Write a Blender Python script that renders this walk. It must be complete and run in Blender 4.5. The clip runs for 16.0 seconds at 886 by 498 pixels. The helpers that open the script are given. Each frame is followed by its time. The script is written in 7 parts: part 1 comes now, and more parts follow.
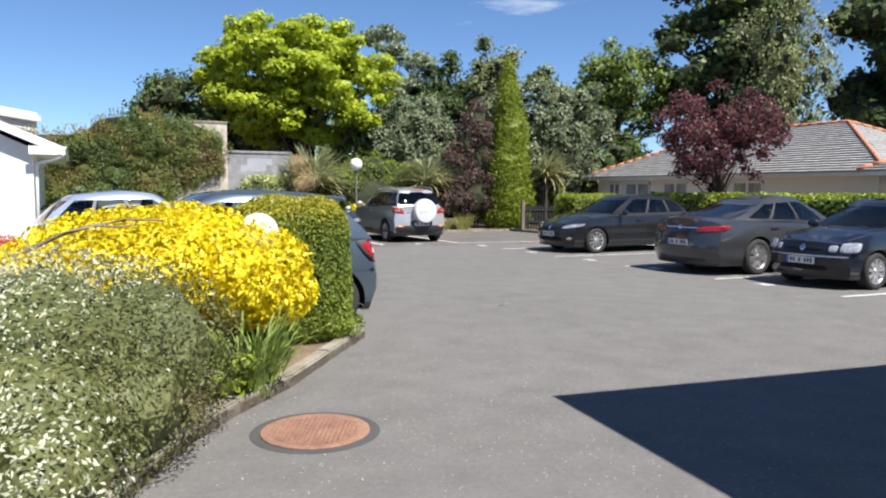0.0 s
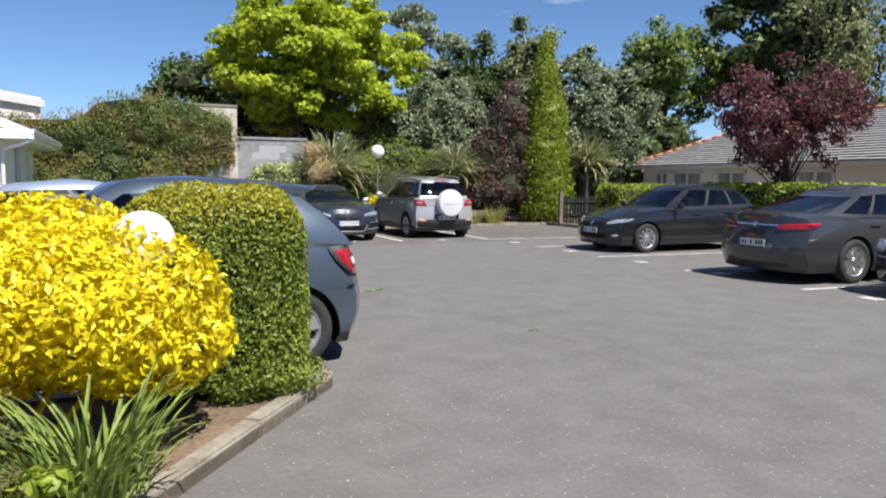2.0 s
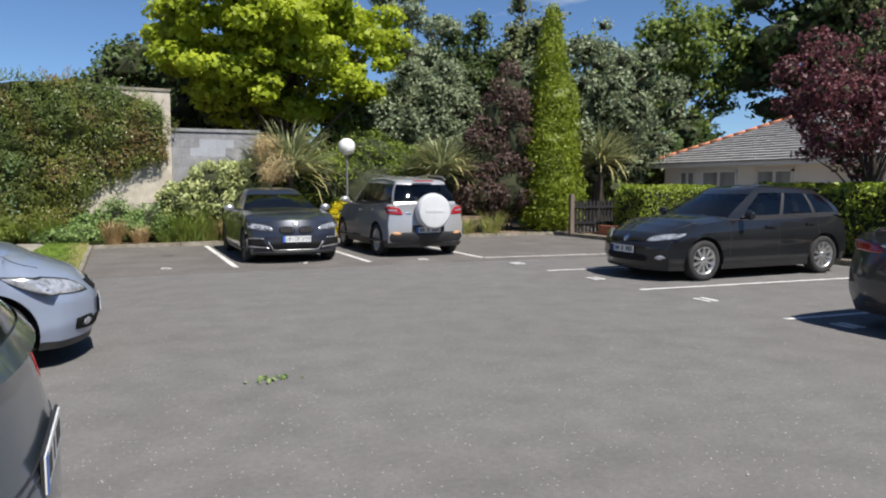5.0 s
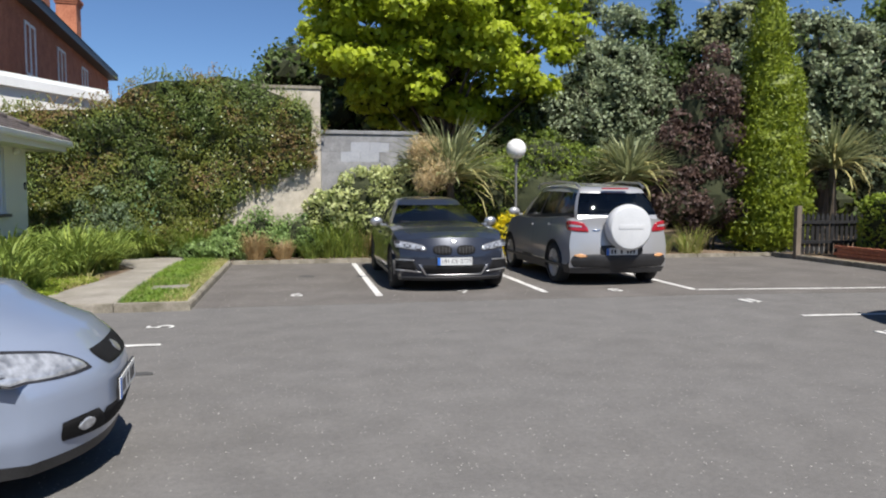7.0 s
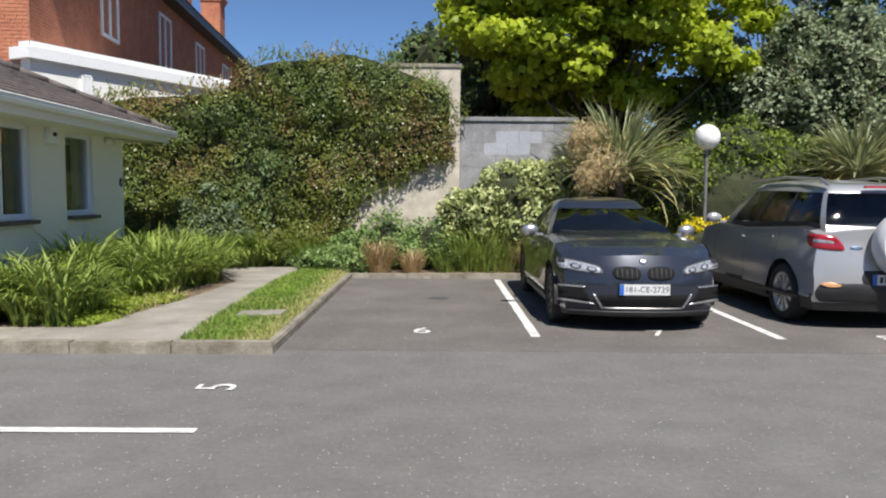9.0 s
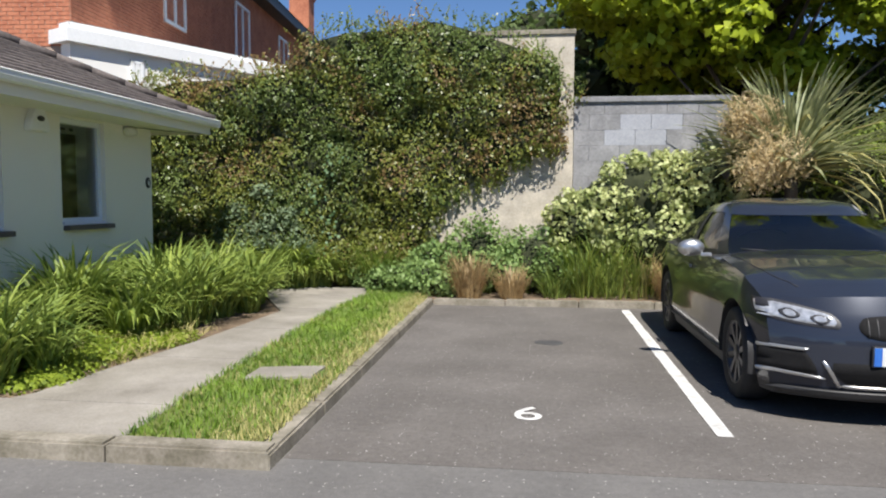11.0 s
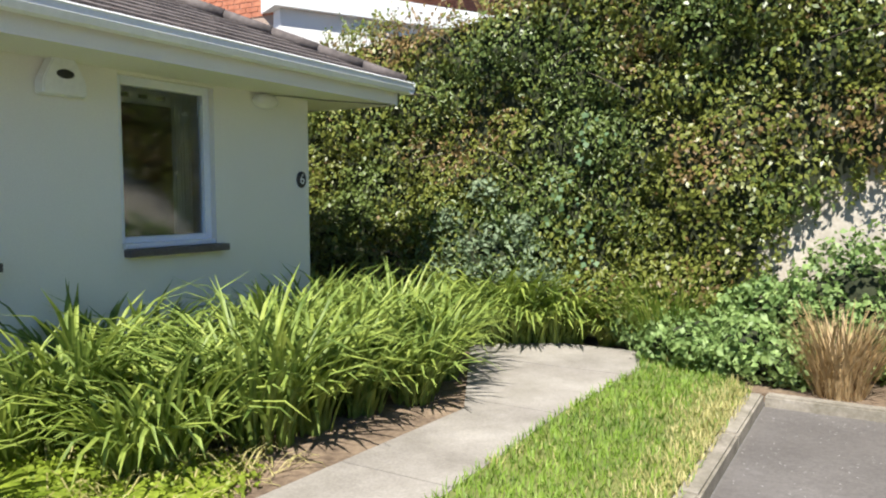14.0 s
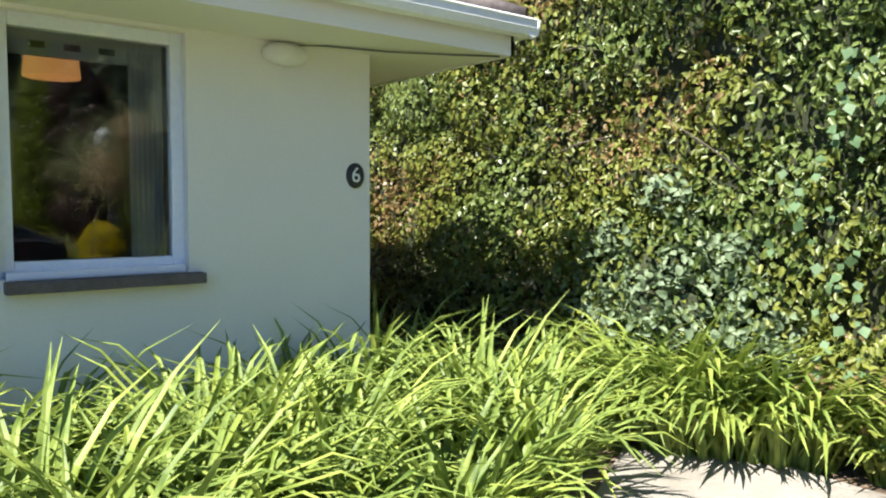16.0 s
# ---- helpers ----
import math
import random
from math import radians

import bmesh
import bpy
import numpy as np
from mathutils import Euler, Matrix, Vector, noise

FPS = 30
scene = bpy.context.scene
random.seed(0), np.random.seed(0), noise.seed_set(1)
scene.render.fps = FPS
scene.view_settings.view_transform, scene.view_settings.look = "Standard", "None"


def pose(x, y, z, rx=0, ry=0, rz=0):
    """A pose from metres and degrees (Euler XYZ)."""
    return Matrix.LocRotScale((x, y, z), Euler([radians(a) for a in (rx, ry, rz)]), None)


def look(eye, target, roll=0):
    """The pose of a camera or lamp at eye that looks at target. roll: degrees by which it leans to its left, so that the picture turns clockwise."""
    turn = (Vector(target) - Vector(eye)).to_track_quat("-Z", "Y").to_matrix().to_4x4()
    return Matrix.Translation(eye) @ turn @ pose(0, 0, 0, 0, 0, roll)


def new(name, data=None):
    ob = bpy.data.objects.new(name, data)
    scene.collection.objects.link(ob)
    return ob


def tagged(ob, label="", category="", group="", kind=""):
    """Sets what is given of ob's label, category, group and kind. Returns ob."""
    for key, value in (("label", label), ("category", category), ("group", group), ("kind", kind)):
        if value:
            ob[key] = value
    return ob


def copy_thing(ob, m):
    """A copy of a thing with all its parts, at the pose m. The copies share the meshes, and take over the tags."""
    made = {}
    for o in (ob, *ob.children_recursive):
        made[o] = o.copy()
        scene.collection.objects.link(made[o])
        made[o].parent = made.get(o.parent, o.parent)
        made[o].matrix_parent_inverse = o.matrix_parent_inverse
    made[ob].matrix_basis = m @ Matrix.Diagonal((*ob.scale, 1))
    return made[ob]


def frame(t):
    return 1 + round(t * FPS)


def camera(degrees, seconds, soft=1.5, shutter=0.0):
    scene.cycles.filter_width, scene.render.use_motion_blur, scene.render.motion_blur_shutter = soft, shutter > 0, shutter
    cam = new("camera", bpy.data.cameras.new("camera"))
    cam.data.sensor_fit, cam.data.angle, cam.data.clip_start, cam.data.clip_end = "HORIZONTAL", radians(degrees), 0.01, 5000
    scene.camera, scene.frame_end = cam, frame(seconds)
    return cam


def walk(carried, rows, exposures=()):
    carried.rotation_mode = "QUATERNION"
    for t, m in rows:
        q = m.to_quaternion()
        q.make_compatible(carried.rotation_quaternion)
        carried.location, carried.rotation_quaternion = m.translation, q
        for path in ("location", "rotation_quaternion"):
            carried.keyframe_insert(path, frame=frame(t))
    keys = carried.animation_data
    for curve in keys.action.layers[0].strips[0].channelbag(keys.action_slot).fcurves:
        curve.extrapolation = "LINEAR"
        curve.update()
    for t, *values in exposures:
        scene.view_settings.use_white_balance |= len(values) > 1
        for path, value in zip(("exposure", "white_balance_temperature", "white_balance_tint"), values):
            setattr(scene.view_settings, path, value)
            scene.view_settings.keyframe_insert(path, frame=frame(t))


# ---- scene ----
cam = camera(62.0, 16.0, soft=2.1)
PATH = [
    (0, (-0.216, -0.185, 1.528), (0.67, 1.602, 1.372), 0.3),
    (0.5, (0.055, 0.164, 1.507), (0.893, 1.971, 1.339), 0.3),
    (1, (0.381, 0.607, 1.52), (1.183, 2.43, 1.335), 0.2),
    (1.5, (0.756, 1.195, 1.513), (1.546, 3.023, 1.324), 0.3),
    (2, (1.072, 1.841, 1.498), (1.866, 3.668, 1.317), 0.3),
    (2.5, (1.438, 2.498, 1.494), (2.233, 4.325, 1.318), 0.2),
    (3, (1.808, 3.203, 1.495), (2.605, 5.029, 1.315), 0.2),
    (3.5, (2.166, 3.821, 1.493), (2.966, 5.645, 1.31), 0.1),
    (3.7, (2.332, 4.113, 1.495), (3.139, 5.934, 1.314), 0.0),
    (5.8, (3.581, 6.976, 1.486), (4.361, 8.81, 1.318), 0.3),
    (6, (3.673, 7.271, 1.486), (4.407, 9.124, 1.319), 0.3),
    (6.5, (3.832, 8.024, 1.475), (4.405, 9.934, 1.314), 0.2),
    (7, (3.931, 8.885, 1.464), (4.316, 10.841, 1.314), 0.1),
    (7.5, (4.061, 9.647, 1.452), (4.271, 11.631, 1.307), 0.1),
    (8, (4.104, 10.484, 1.44), (4.197, 12.477, 1.294), 0.1),
    (8.2, (4.056, 10.791, 1.438), (4.127, 12.784, 1.291), 0.2),
    (10.3, (4.094, 13.823, 1.419), (3.992, 15.815, 1.274), 0.4),
    (10.5, (4.028, 14.121, 1.42), (3.895, 16.112, 1.278), 0.4),
    (11, (3.942, 14.88, 1.393), (3.691, 16.86, 1.258), 0.2),
    (11.5, (3.844, 15.635, 1.391), (3.472, 17.595, 1.257), 0.1),
    (12, (3.682, 16.363, 1.402), (3.187, 18.296, 1.266), 0.1),
    (12.5, (3.589, 17.026, 1.422), (2.943, 18.914, 1.284), 0.1),
    (13, (3.512, 17.729, 1.448), (2.697, 19.55, 1.308), 0.2),
    (13.5, (3.319, 18.387, 1.45), (2.395, 20.155, 1.31), -0.0),
    (14, (3.283, 19.053, 1.447), (2.253, 20.762, 1.304), -0.1),
    (14.5, (3.207, 19.723, 1.445), (2.073, 21.364, 1.301), 0.1),
    (15, (3.121, 20.417, 1.448), (1.843, 21.948, 1.299), 0.1),
    (15.2, (3.055, 20.718, 1.448), (1.709, 22.19, 1.306), 0.2),
    (15.5, (2.868, 21.064, 1.45), (1.451, 22.467, 1.3), 0.1),
    (16, (2.564, 21.687, 1.45), (0.99, 22.915, 1.32), 0.3),
]
walk(cam, [(t, look(eye, target, roll)) for t, eye, target, roll in PATH],
     exposures=((0.0, 0.95), (1.5, 0.8), (2.5, 0.72), (3.3, 0.56), (7.0, 0.55), (11.0, 0.66), (11.6, 0.76), (12.5, 0.86), (13.5, 1.02), (14.5, 1.2), (16.0, 1.62)))

# ---- world, sun, exposure ----
SUN_AZ, SUN_EL = 163.0, 55.0          # degrees clockwise from +y, degrees up
world = bpy.data.worlds.new("sky")
scene.world = world
world.use_nodes = True
wn, wl = world.node_tree.nodes, world.node_tree.links
wn.clear()
sky = wn.new("ShaderNodeTexSky")
sky.sky_type, sky.sun_disc = "NISHITA", False
sky.sun_elevation, sky.sun_rotation = radians(SUN_EL), radians(SUN_AZ)
sky.air_density, sky.dust_density, sky.ozone_density = 1.0, 0.0, 8.0
sky.altitude = 2000.0
wco = wn.new("ShaderNodeTexCoord")
wmap = wn.new("ShaderNodeMapping")
wmap.inputs["Scale"].default_value = (1.0, 1.0, 4.5)
cloud = wn.new("ShaderNodeTexNoise")
cloud.inputs["Scale"].default_value, cloud.inputs["Detail"].default_value, cloud.inputs["Roughness"].default_value = 2.6, 7, 0.6
ramp = wn.new("ShaderNodeValToRGB")
ramp.color_ramp.elements[0].position, ramp.color_ramp.elements[1].position = 0.63, 0.84
wmix = wn.new("ShaderNodeMixRGB")
wmix.inputs["Color2"].default_value = (7.5, 7.8, 8.2, 1)
wbg = wn.new("ShaderNodeBackground")
wbg.inputs["Strength"].default_value = 0.076
wout = wn.new("ShaderNodeOutputWorld")
wl.new(wco.outputs["Generated"], wmap.inputs["Vector"])
wl.new(wmap.outputs["Vector"], cloud.inputs["Vector"])
wl.new(cloud.outputs["Fac"], ramp.inputs["Fac"])
wl.new(ramp.outputs["Color"], wmix.inputs["Fac"])
wl.new(sky.outputs["Color"], wmix.inputs["Color1"])
wl.new(wmix.outputs["Color"], wbg.inputs["Color"])
wl.new(wbg.outputs["Background"], wout.inputs["Surface"])
sun = new("sun", bpy.data.lights.new("sun", "SUN"))
sun.data.energy, sun.data.angle, sun.data.color = 5.0, radians(0.5), (1.0, 0.955, 0.89)
to_sun = Vector((math.sin(radians(SUN_AZ)) * math.cos(radians(SUN_EL)), math.cos(radians(SUN_AZ)) * math.cos(radians(SUN_EL)), math.sin(radians(SUN_EL))))
sun.matrix_world = look(to_sun * 60, (0, 0, 0))


# ---- materials ----
def mat(name, dark, light, rough=0.7, fine=60.0, broad=2.0, bump=0.15, metal=0.0, coat=0.0, spec=0.5, stretch=(1, 1, 1), speck=0.0, depth=0.01):
    """A surface whose colour wanders between dark and light at two scales, with fine relief."""
    m = bpy.data.materials.new(name)
    m.use_nodes = True
    n, l = m.node_tree.nodes, m.node_tree.links
    b = n["Principled BSDF"]
    co = n.new("ShaderNodeTexCoord")
    mp = n.new("ShaderNodeMapping")
    mp.inputs["Scale"].default_value = stretch
    l.new(co.outputs["Object"], mp.inputs["Vector"])
    n1, n2 = n.new("ShaderNodeTexNoise"), n.new("ShaderNodeTexNoise")
    n1.inputs["Scale"].default_value, n1.inputs["Detail"].default_value = fine, 4
    n2.inputs["Scale"].default_value, n2.inputs["Detail"].default_value = broad, 5
    for q in (n1, n2):
        l.new(mp.outputs["Vector"], q.inputs["Vector"])
    mx = n.new("ShaderNodeMath")
    mx.operation = "MULTIPLY_ADD"
    mx.inputs[1].default_value = 0.5
    l.new(n1.outputs["Fac"], mx.inputs[0])
    half = n.new("ShaderNodeMath")
    half.operation, half.inputs[1].default_value = "MULTIPLY", 0.5
    l.new(n2.outputs["Fac"], half.inputs[0])
    l.new(half.outputs[0], mx.inputs[2])
    rp = n.new("ShaderNodeValToRGB")
    rp.color_ramp.elements[0].position, rp.color_ramp.elements[1].position = 0.34, 0.66
    rp.color_ramp.elements[0].color, rp.color_ramp.elements[1].color = (*dark, 1), (*light, 1)
    l.new(mx.outputs[0], rp.inputs["Fac"])
    colour = rp.outputs["Color"]
    if speck:
        vo = n.new("ShaderNodeTexVoronoi")
        vo.inputs["Scale"].default_value = 30.0
        l.new(co.outputs["Object"], vo.inputs["Vector"])
        sp = n.new("ShaderNodeValToRGB")
        sp.color_ramp.elements[0].position, sp.color_ramp.elements[1].position = 0.10, 0.20
        sp.color_ramp.elements[0].color, sp.color_ramp.elements[1].color = (1, 1, 1, 1), (0, 0, 0, 1)
        l.new(vo.outputs["Distance"], sp.inputs["Fac"])
        gate = n.new("ShaderNodeMath")
        gate.operation = "GREATER_THAN"
        gate.inputs[1].default_value = 0.72
        sepc = n.new("ShaderNodeSeparateColor")
        l.new(vo.outputs["Color"], sepc.inputs["Color"])
        l.new(sepc.outputs[0], gate.inputs[0])
        both = n.new("ShaderNodeMath")
        both.operation = "MULTIPLY"
        l.new(sp.outputs["Color"], both.inputs[0])
        l.new(gate.outputs[0], both.inputs[1])
        mc = n.new("ShaderNodeMixRGB")
        mc.inputs["Color2"].default_value = (speck, speck, speck * 0.95, 1)
        l.new(both.outputs[0], mc.inputs["Fac"])
        l.new(colour, mc.inputs["Color1"])
        colour = mc.outputs["Color"]
    l.new(colour, b.inputs["Base Color"])
    b.inputs["Roughness"].default_value, b.inputs["Metallic"].default_value = rough, metal
    b.inputs["Coat Weight"].default_value, b.inputs["Specular IOR Level"].default_value = coat, spec
    b.inputs["Coat Roughness"].default_value = 0.04
    if bump:
        bp = n.new("ShaderNodeBump")
        bp.inputs["Strength"].default_value, bp.inputs["Distance"].default_value = bump, depth
        l.new(mx.outputs[0], bp.inputs["Height"])
        l.new(bp.outputs["Normal"], b.inputs["Normal"])
    return m


def leaf_mat(name, dark, light, lucent=0.35, rough=0.5, fine=14.0, broad=1.1, odd=None):
    """A leaf that lets some light through; colour varies from leaf to leaf and over the plant. odd: a third colour for a few leaves."""
    m = bpy.data.materials.new(name)
    m.use_nodes = True
    n, l = m.node_tree.nodes, m.node_tree.links
    b, out = n["Principled BSDF"], n["Material Output"]
    co = n.new("ShaderNodeTexCoord")
    n1, n2 = n.new("ShaderNodeTexNoise"), n.new("ShaderNodeTexNoise")
    n1.inputs["Scale"].default_value, n1.inputs["Detail"].default_value = fine, 2
    n2.inputs["Scale"].default_value, n2.inputs["Detail"].default_value = broad, 2
    l.new(co.outputs["Object"], n1.inputs["Vector"])
    l.new(co.outputs["Object"], n2.inputs["Vector"])
    av = n.new("ShaderNodeMixRGB")
    av.inputs["Fac"].default_value = 0.35
    l.new(n1.outputs["Fac"], av.inputs["Color1"])
    l.new(n2.outputs["Fac"], av.inputs["Color2"])
    rp = n.new("ShaderNodeValToRGB")
    e = rp.color_ramp.elements
    e[0].position, e[1].position = 0.36, 0.6
    e[0].color, e[1].color = (*dark, 1), (*light, 1)
    if odd:
        x = e.new(0.68)
        x.color = (*odd, 1)
    l.new(av.outputs["Color"], rp.inputs["Fac"])
    l.new(rp.outputs["Color"], b.inputs["Base Color"])
    b.inputs["Roughness"].default_value = rough
    b.inputs["Specular IOR Level"].default_value = 0.35
    tr = n.new("ShaderNodeBsdfTranslucent")
    l.new(rp.outputs["Color"], tr.inputs["Color"])
    mix = n.new("ShaderNodeMixShader")
    mix.inputs["Fac"].default_value = lucent
    l.new(b.outputs["BSDF"], mix.inputs[1])
    l.new(tr.outputs["BSDF"], mix.inputs[2])
    l.new(mix.outputs["Shader"], out.inputs["Surface"])
    return m


def glass_mat(name, tint, rough=0.02):
    m = bpy.data.materials.new(name)
    m.use_nodes = True
    b = m.node_tree.nodes["Principled BSDF"]
    b.inputs["Base Color"].default_value = (*tint, 1)
    b.inputs["Transmission Weight"].default_value = 1.0
    b.inputs["Roughness"].default_value, b.inputs["IOR"].default_value = rough, 1.5
    return m


def paint_mat(name, base, flake, metal=0.55):
    """Car paint: a metallic base with fine flake and a clear coat."""
    return mat(name, base, flake, rough=0.3, fine=900.0, broad=1.2, bump=0.0, metal=metal, coat=1.0, spec=0.12)


def mottle(m, scale, low, high, detail=6):
    """Multiplies a surface's colour by patchy wear of the given scale."""
    n, l = m.node_tree.nodes, m.node_tree.links
    b = n["Principled BSDF"]
    src = b.inputs["Base Color"].links[0].from_socket
    co, nz, rp, mx = n.new("ShaderNodeTexCoord"), n.new("ShaderNodeTexNoise"), n.new("ShaderNodeValToRGB"), n.new("ShaderNodeMixRGB")
    nz.inputs["Scale"].default_value, nz.inputs["Detail"].default_value, nz.inputs["Roughness"].default_value = scale, detail, 0.68
    rp.color_ramp.elements[0].position, rp.color_ramp.elements[1].position = 0.36, 0.64
    rp.color_ramp.elements[0].color, rp.color_ramp.elements[1].color = (*low, 1), (*high, 1)
    mx.blend_type, mx.inputs["Fac"].default_value = "MULTIPLY", 1.0
    l.new(co.outputs["Object"], nz.inputs["Vector"])
    l.new(nz.outputs["Fac"], rp.inputs["Fac"])
    l.new(src, mx.inputs["Color1"])
    l.new(rp.outputs["Color"], mx.inputs["Color2"])
    l.new(mx.outputs["Color"], b.inputs["Base Color"])
    return m


ASPHALT = mat("weathered asphalt", (0.108, 0.105, 0.104), (0.154, 0.150, 0.148), rough=0.92, fine=90, broad=2.6, bump=0.9, speck=0.36, depth=0.006)
BAY = mat("older brown-grey asphalt", (0.094, 0.087, 0.081), (0.145, 0.134, 0.125), rough=0.93, fine=80, broad=1.1, bump=0.9, speck=0.34, depth=0.006)
PATCH = mat("dark asphalt patch", (0.045, 0.045, 0.046), (0.075, 0.074, 0.073), rough=0.85, fine=120, broad=3, bump=0.4, depth=0.006)
CONCRETE = mat("pale concrete", (0.22, 0.20, 0.175), (0.34, 0.315, 0.275), rough=0.9, fine=70, broad=1.4, bump=0.35)
KERB = mat("worn kerb concrete", (0.19, 0.168, 0.135), (0.32, 0.29, 0.24), rough=0.92, fine=45, broad=2.2, bump=0.4)
LINE = mat("worn road paint", (0.52, 0.51, 0.49), (0.82, 0.81, 0.78), rough=0.8, fine=55, broad=6, bump=0.25, depth=0.004)
SOIL = mat("dry garden soil", (0.09, 0.06, 0.038), (0.24, 0.175, 0.115), rough=0.98, fine=28, broad=3, bump=0.9, depth=0.03)
LAWN = mat("lawn base", (0.07, 0.11, 0.02), (0.20, 0.20, 0.06), rough=0.95, fine=50, broad=2, bump=0.6)
RENDER_C = mat("cream painted render", (0.74, 0.72, 0.655), (0.82, 0.80, 0.735), rough=0.9, fine=110, broad=0.7, bump=0.35, depth=0.005)
RENDER_W = mat("painted render", (0.755, 0.735, 0.695), (0.84, 0.825, 0.79), rough=0.88, fine=90, broad=0.8, bump=0.25, depth=0.004)
RENDER_B = mat("beige wall render", (0.40, 0.35, 0.28), (0.55, 0.50, 0.42), rough=0.92, fine=35, broad=0.9, bump=0.4)
WHITE = mat("white paint", (0.74, 0.75, 0.75), (0.84, 0.85, 0.85), rough=0.45, fine=30, broad=2, bump=0.05)
PVC = mat("white plastic frame", (0.70, 0.74, 0.80), (0.80, 0.83, 0.88), rough=0.35, fine=40, broad=3, bump=0.02)
ROOF = mat("brown roof tile", (0.060, 0.050, 0.047), (0.165, 0.140, 0.130), rough=0.9, fine=25, broad=5, bump=0.5)
SLATE = mat("grey concrete roof tile", (0.21, 0.205, 0.20), (0.37, 0.36, 0.35), rough=0.85, fine=20, broad=3, bump=0.4)
RIDGE = mat("terracotta ridge tile", (0.42, 0.15, 0.075), (0.60, 0.25, 0.14), rough=0.85, fine=20, broad=3, bump=0.3)
BRICK = mat("red brick", (0.29, 0.095, 0.052), (0.50, 0.20, 0.11), rough=0.9, fine=14, broad=2.2, bump=0.4)
MORTAR = mat("mortar", (0.28, 0.20, 0.16), (0.40, 0.31, 0.25), rough=0.95, fine=30, broad=3, bump=0.2)
BLOCK = mat("grey blockwork", (0.185, 0.185, 0.19), (0.30, 0.298, 0.305), rough=0.9, fine=35, broad=2, bump=0.4)
BLOCK_L = mat("pale grey blockwork", (0.26, 0.27, 0.30), (0.36, 0.37, 0.40), rough=0.85, fine=35, broad=2, bump=0.3)
BARK = mat("bark", (0.055, 0.042, 0.032), (0.15, 0.12, 0.09), rough=0.95, fine=22, broad=4, bump=0.8, stretch=(1, 1, 0.3))
# Near-black fill behind foliage: shade between leaves put into its colour; stems too.
TWIG_SHADE = mat("dark twigs and gap shade", (0.014, 0.020, 0.007), (0.042, 0.048, 0.018), rough=0.95, fine=30, broad=4, bump=0.5)
TIMBER = mat("weathered timber", (0.10, 0.08, 0.06), (0.22, 0.18, 0.14), rough=0.9, fine=30, broad=3, bump=0.4, stretch=(1, 1, 0.2))
BLACK = mat("black plastic", (0.012, 0.012, 0.013), (0.03, 0.03, 0.032), rough=0.5, fine=90, broad=5, bump=0.05)
RUBBER = mat("tyre rubber", (0.012, 0.012, 0.012), (0.032, 0.031, 0.030), rough=0.8, fine=60, broad=6, bump=0.2)
ALLOY = mat("silver alloy", (0.50, 0.50, 0.50), (0.66, 0.66, 0.66), rough=0.3, fine=60, broad=5, bump=0.0, metal=0.85)
CHROME = mat("chrome", (0.7, 0.7, 0.7), (0.8, 0.8, 0.8), rough=0.1, fine=30, broad=3, bump=0.0, metal=1.0)
STEEL = mat("grey painted steel", (0.10, 0.10, 0.10), (0.18, 0.18, 0.18), rough=0.5, fine=40, broad=3, bump=0.05)
OPAL = mat("opal globe", (0.70, 0.69, 0.67), (0.80, 0.79, 0.78), rough=0.25, fine=8, broad=2, bump=0.0)
RUST = mat("rusty cast iron", (0.17, 0.09, 0.06), (0.31, 0.175, 0.12), rough=0.85, fine=45, broad=5, bump=0.4)
REDLENS = mat("red lamp lens", (0.22, 0.006, 0.012), (0.42, 0.014, 0.02), rough=0.12, fine=60, broad=8, bump=0.1, coat=1.0)
CLEARLENS = mat("clear lamp lens", (0.22, 0.23, 0.25), (0.62, 0.64, 0.67), rough=0.08, fine=30, broad=12, bump=0.1, metal=0.4, coat=1.0)
AMBER = mat("amber reflector", (0.55, 0.25, 0.10), (0.7, 0.4, 0.2), rough=0.2, fine=30, broad=8, bump=0.1)
PLATE = mat("number plate", (0.55, 0.56, 0.56), (0.66, 0.67, 0.66), rough=0.35, fine=20, broad=4, bump=0.0)
PLATE_BLUE = mat("plate blue", (0.02, 0.10, 0.42), (0.04, 0.16, 0.5), rough=0.35, fine=20, broad=4, bump=0.0)
INK = mat("dark ink", (0.015, 0.015, 0.018), (0.03, 0.03, 0.035), rough=0.5, fine=20, broad=4, bump=0.0)
SEAT = mat("dark seat cloth", (0.018, 0.018, 0.02), (0.045, 0.045, 0.048), rough=0.95, fine=150, broad=6, bump=0.2)
GLASS = glass_mat("window glass", (0.86, 0.90, 0.90))
CAR_GLASS = glass_mat("tinted car glass", (0.42, 0.50, 0.52))
DARKROOM = mat("room wall with painted shade", (0.16, 0.14, 0.11), (0.24, 0.21, 0.17), rough=0.95, fine=20, broad=1, bump=0.1)
CURTAIN = mat("pale curtain", (0.62, 0.60, 0.55), (0.74, 0.72, 0.68), rough=0.95, fine=80, broad=4, bump=0.2)
WICKER = mat("woven shade", (0.42, 0.20, 0.06), (0.62, 0.34, 0.12), rough=0.7, fine=70, broad=6, bump=0.5)
mottle(ASPHALT, 24.0, (0.90, 0.89, 0.88), (1.10, 1.09, 1.07), 8)
mottle(ASPHALT, 0.45, (0.97, 0.96, 0.94), (1.04, 1.035, 1.02), 3)
mottle(BAY, 22.0, (0.88, 0.87, 0.86), (1.10, 1.09, 1.08), 8)
mottle(BAY, 0.9, (0.86, 0.85, 0.84), (1.10, 1.10, 1.10), 5)
mottle(CONCRETE, 1.6, (0.74, 0.73, 0.70), (1.10, 1.10, 1.10), 7)
mottle(KERB, 5.0, (0.62, 0.62, 0.56), (1.10, 1.10, 1.10), 7)
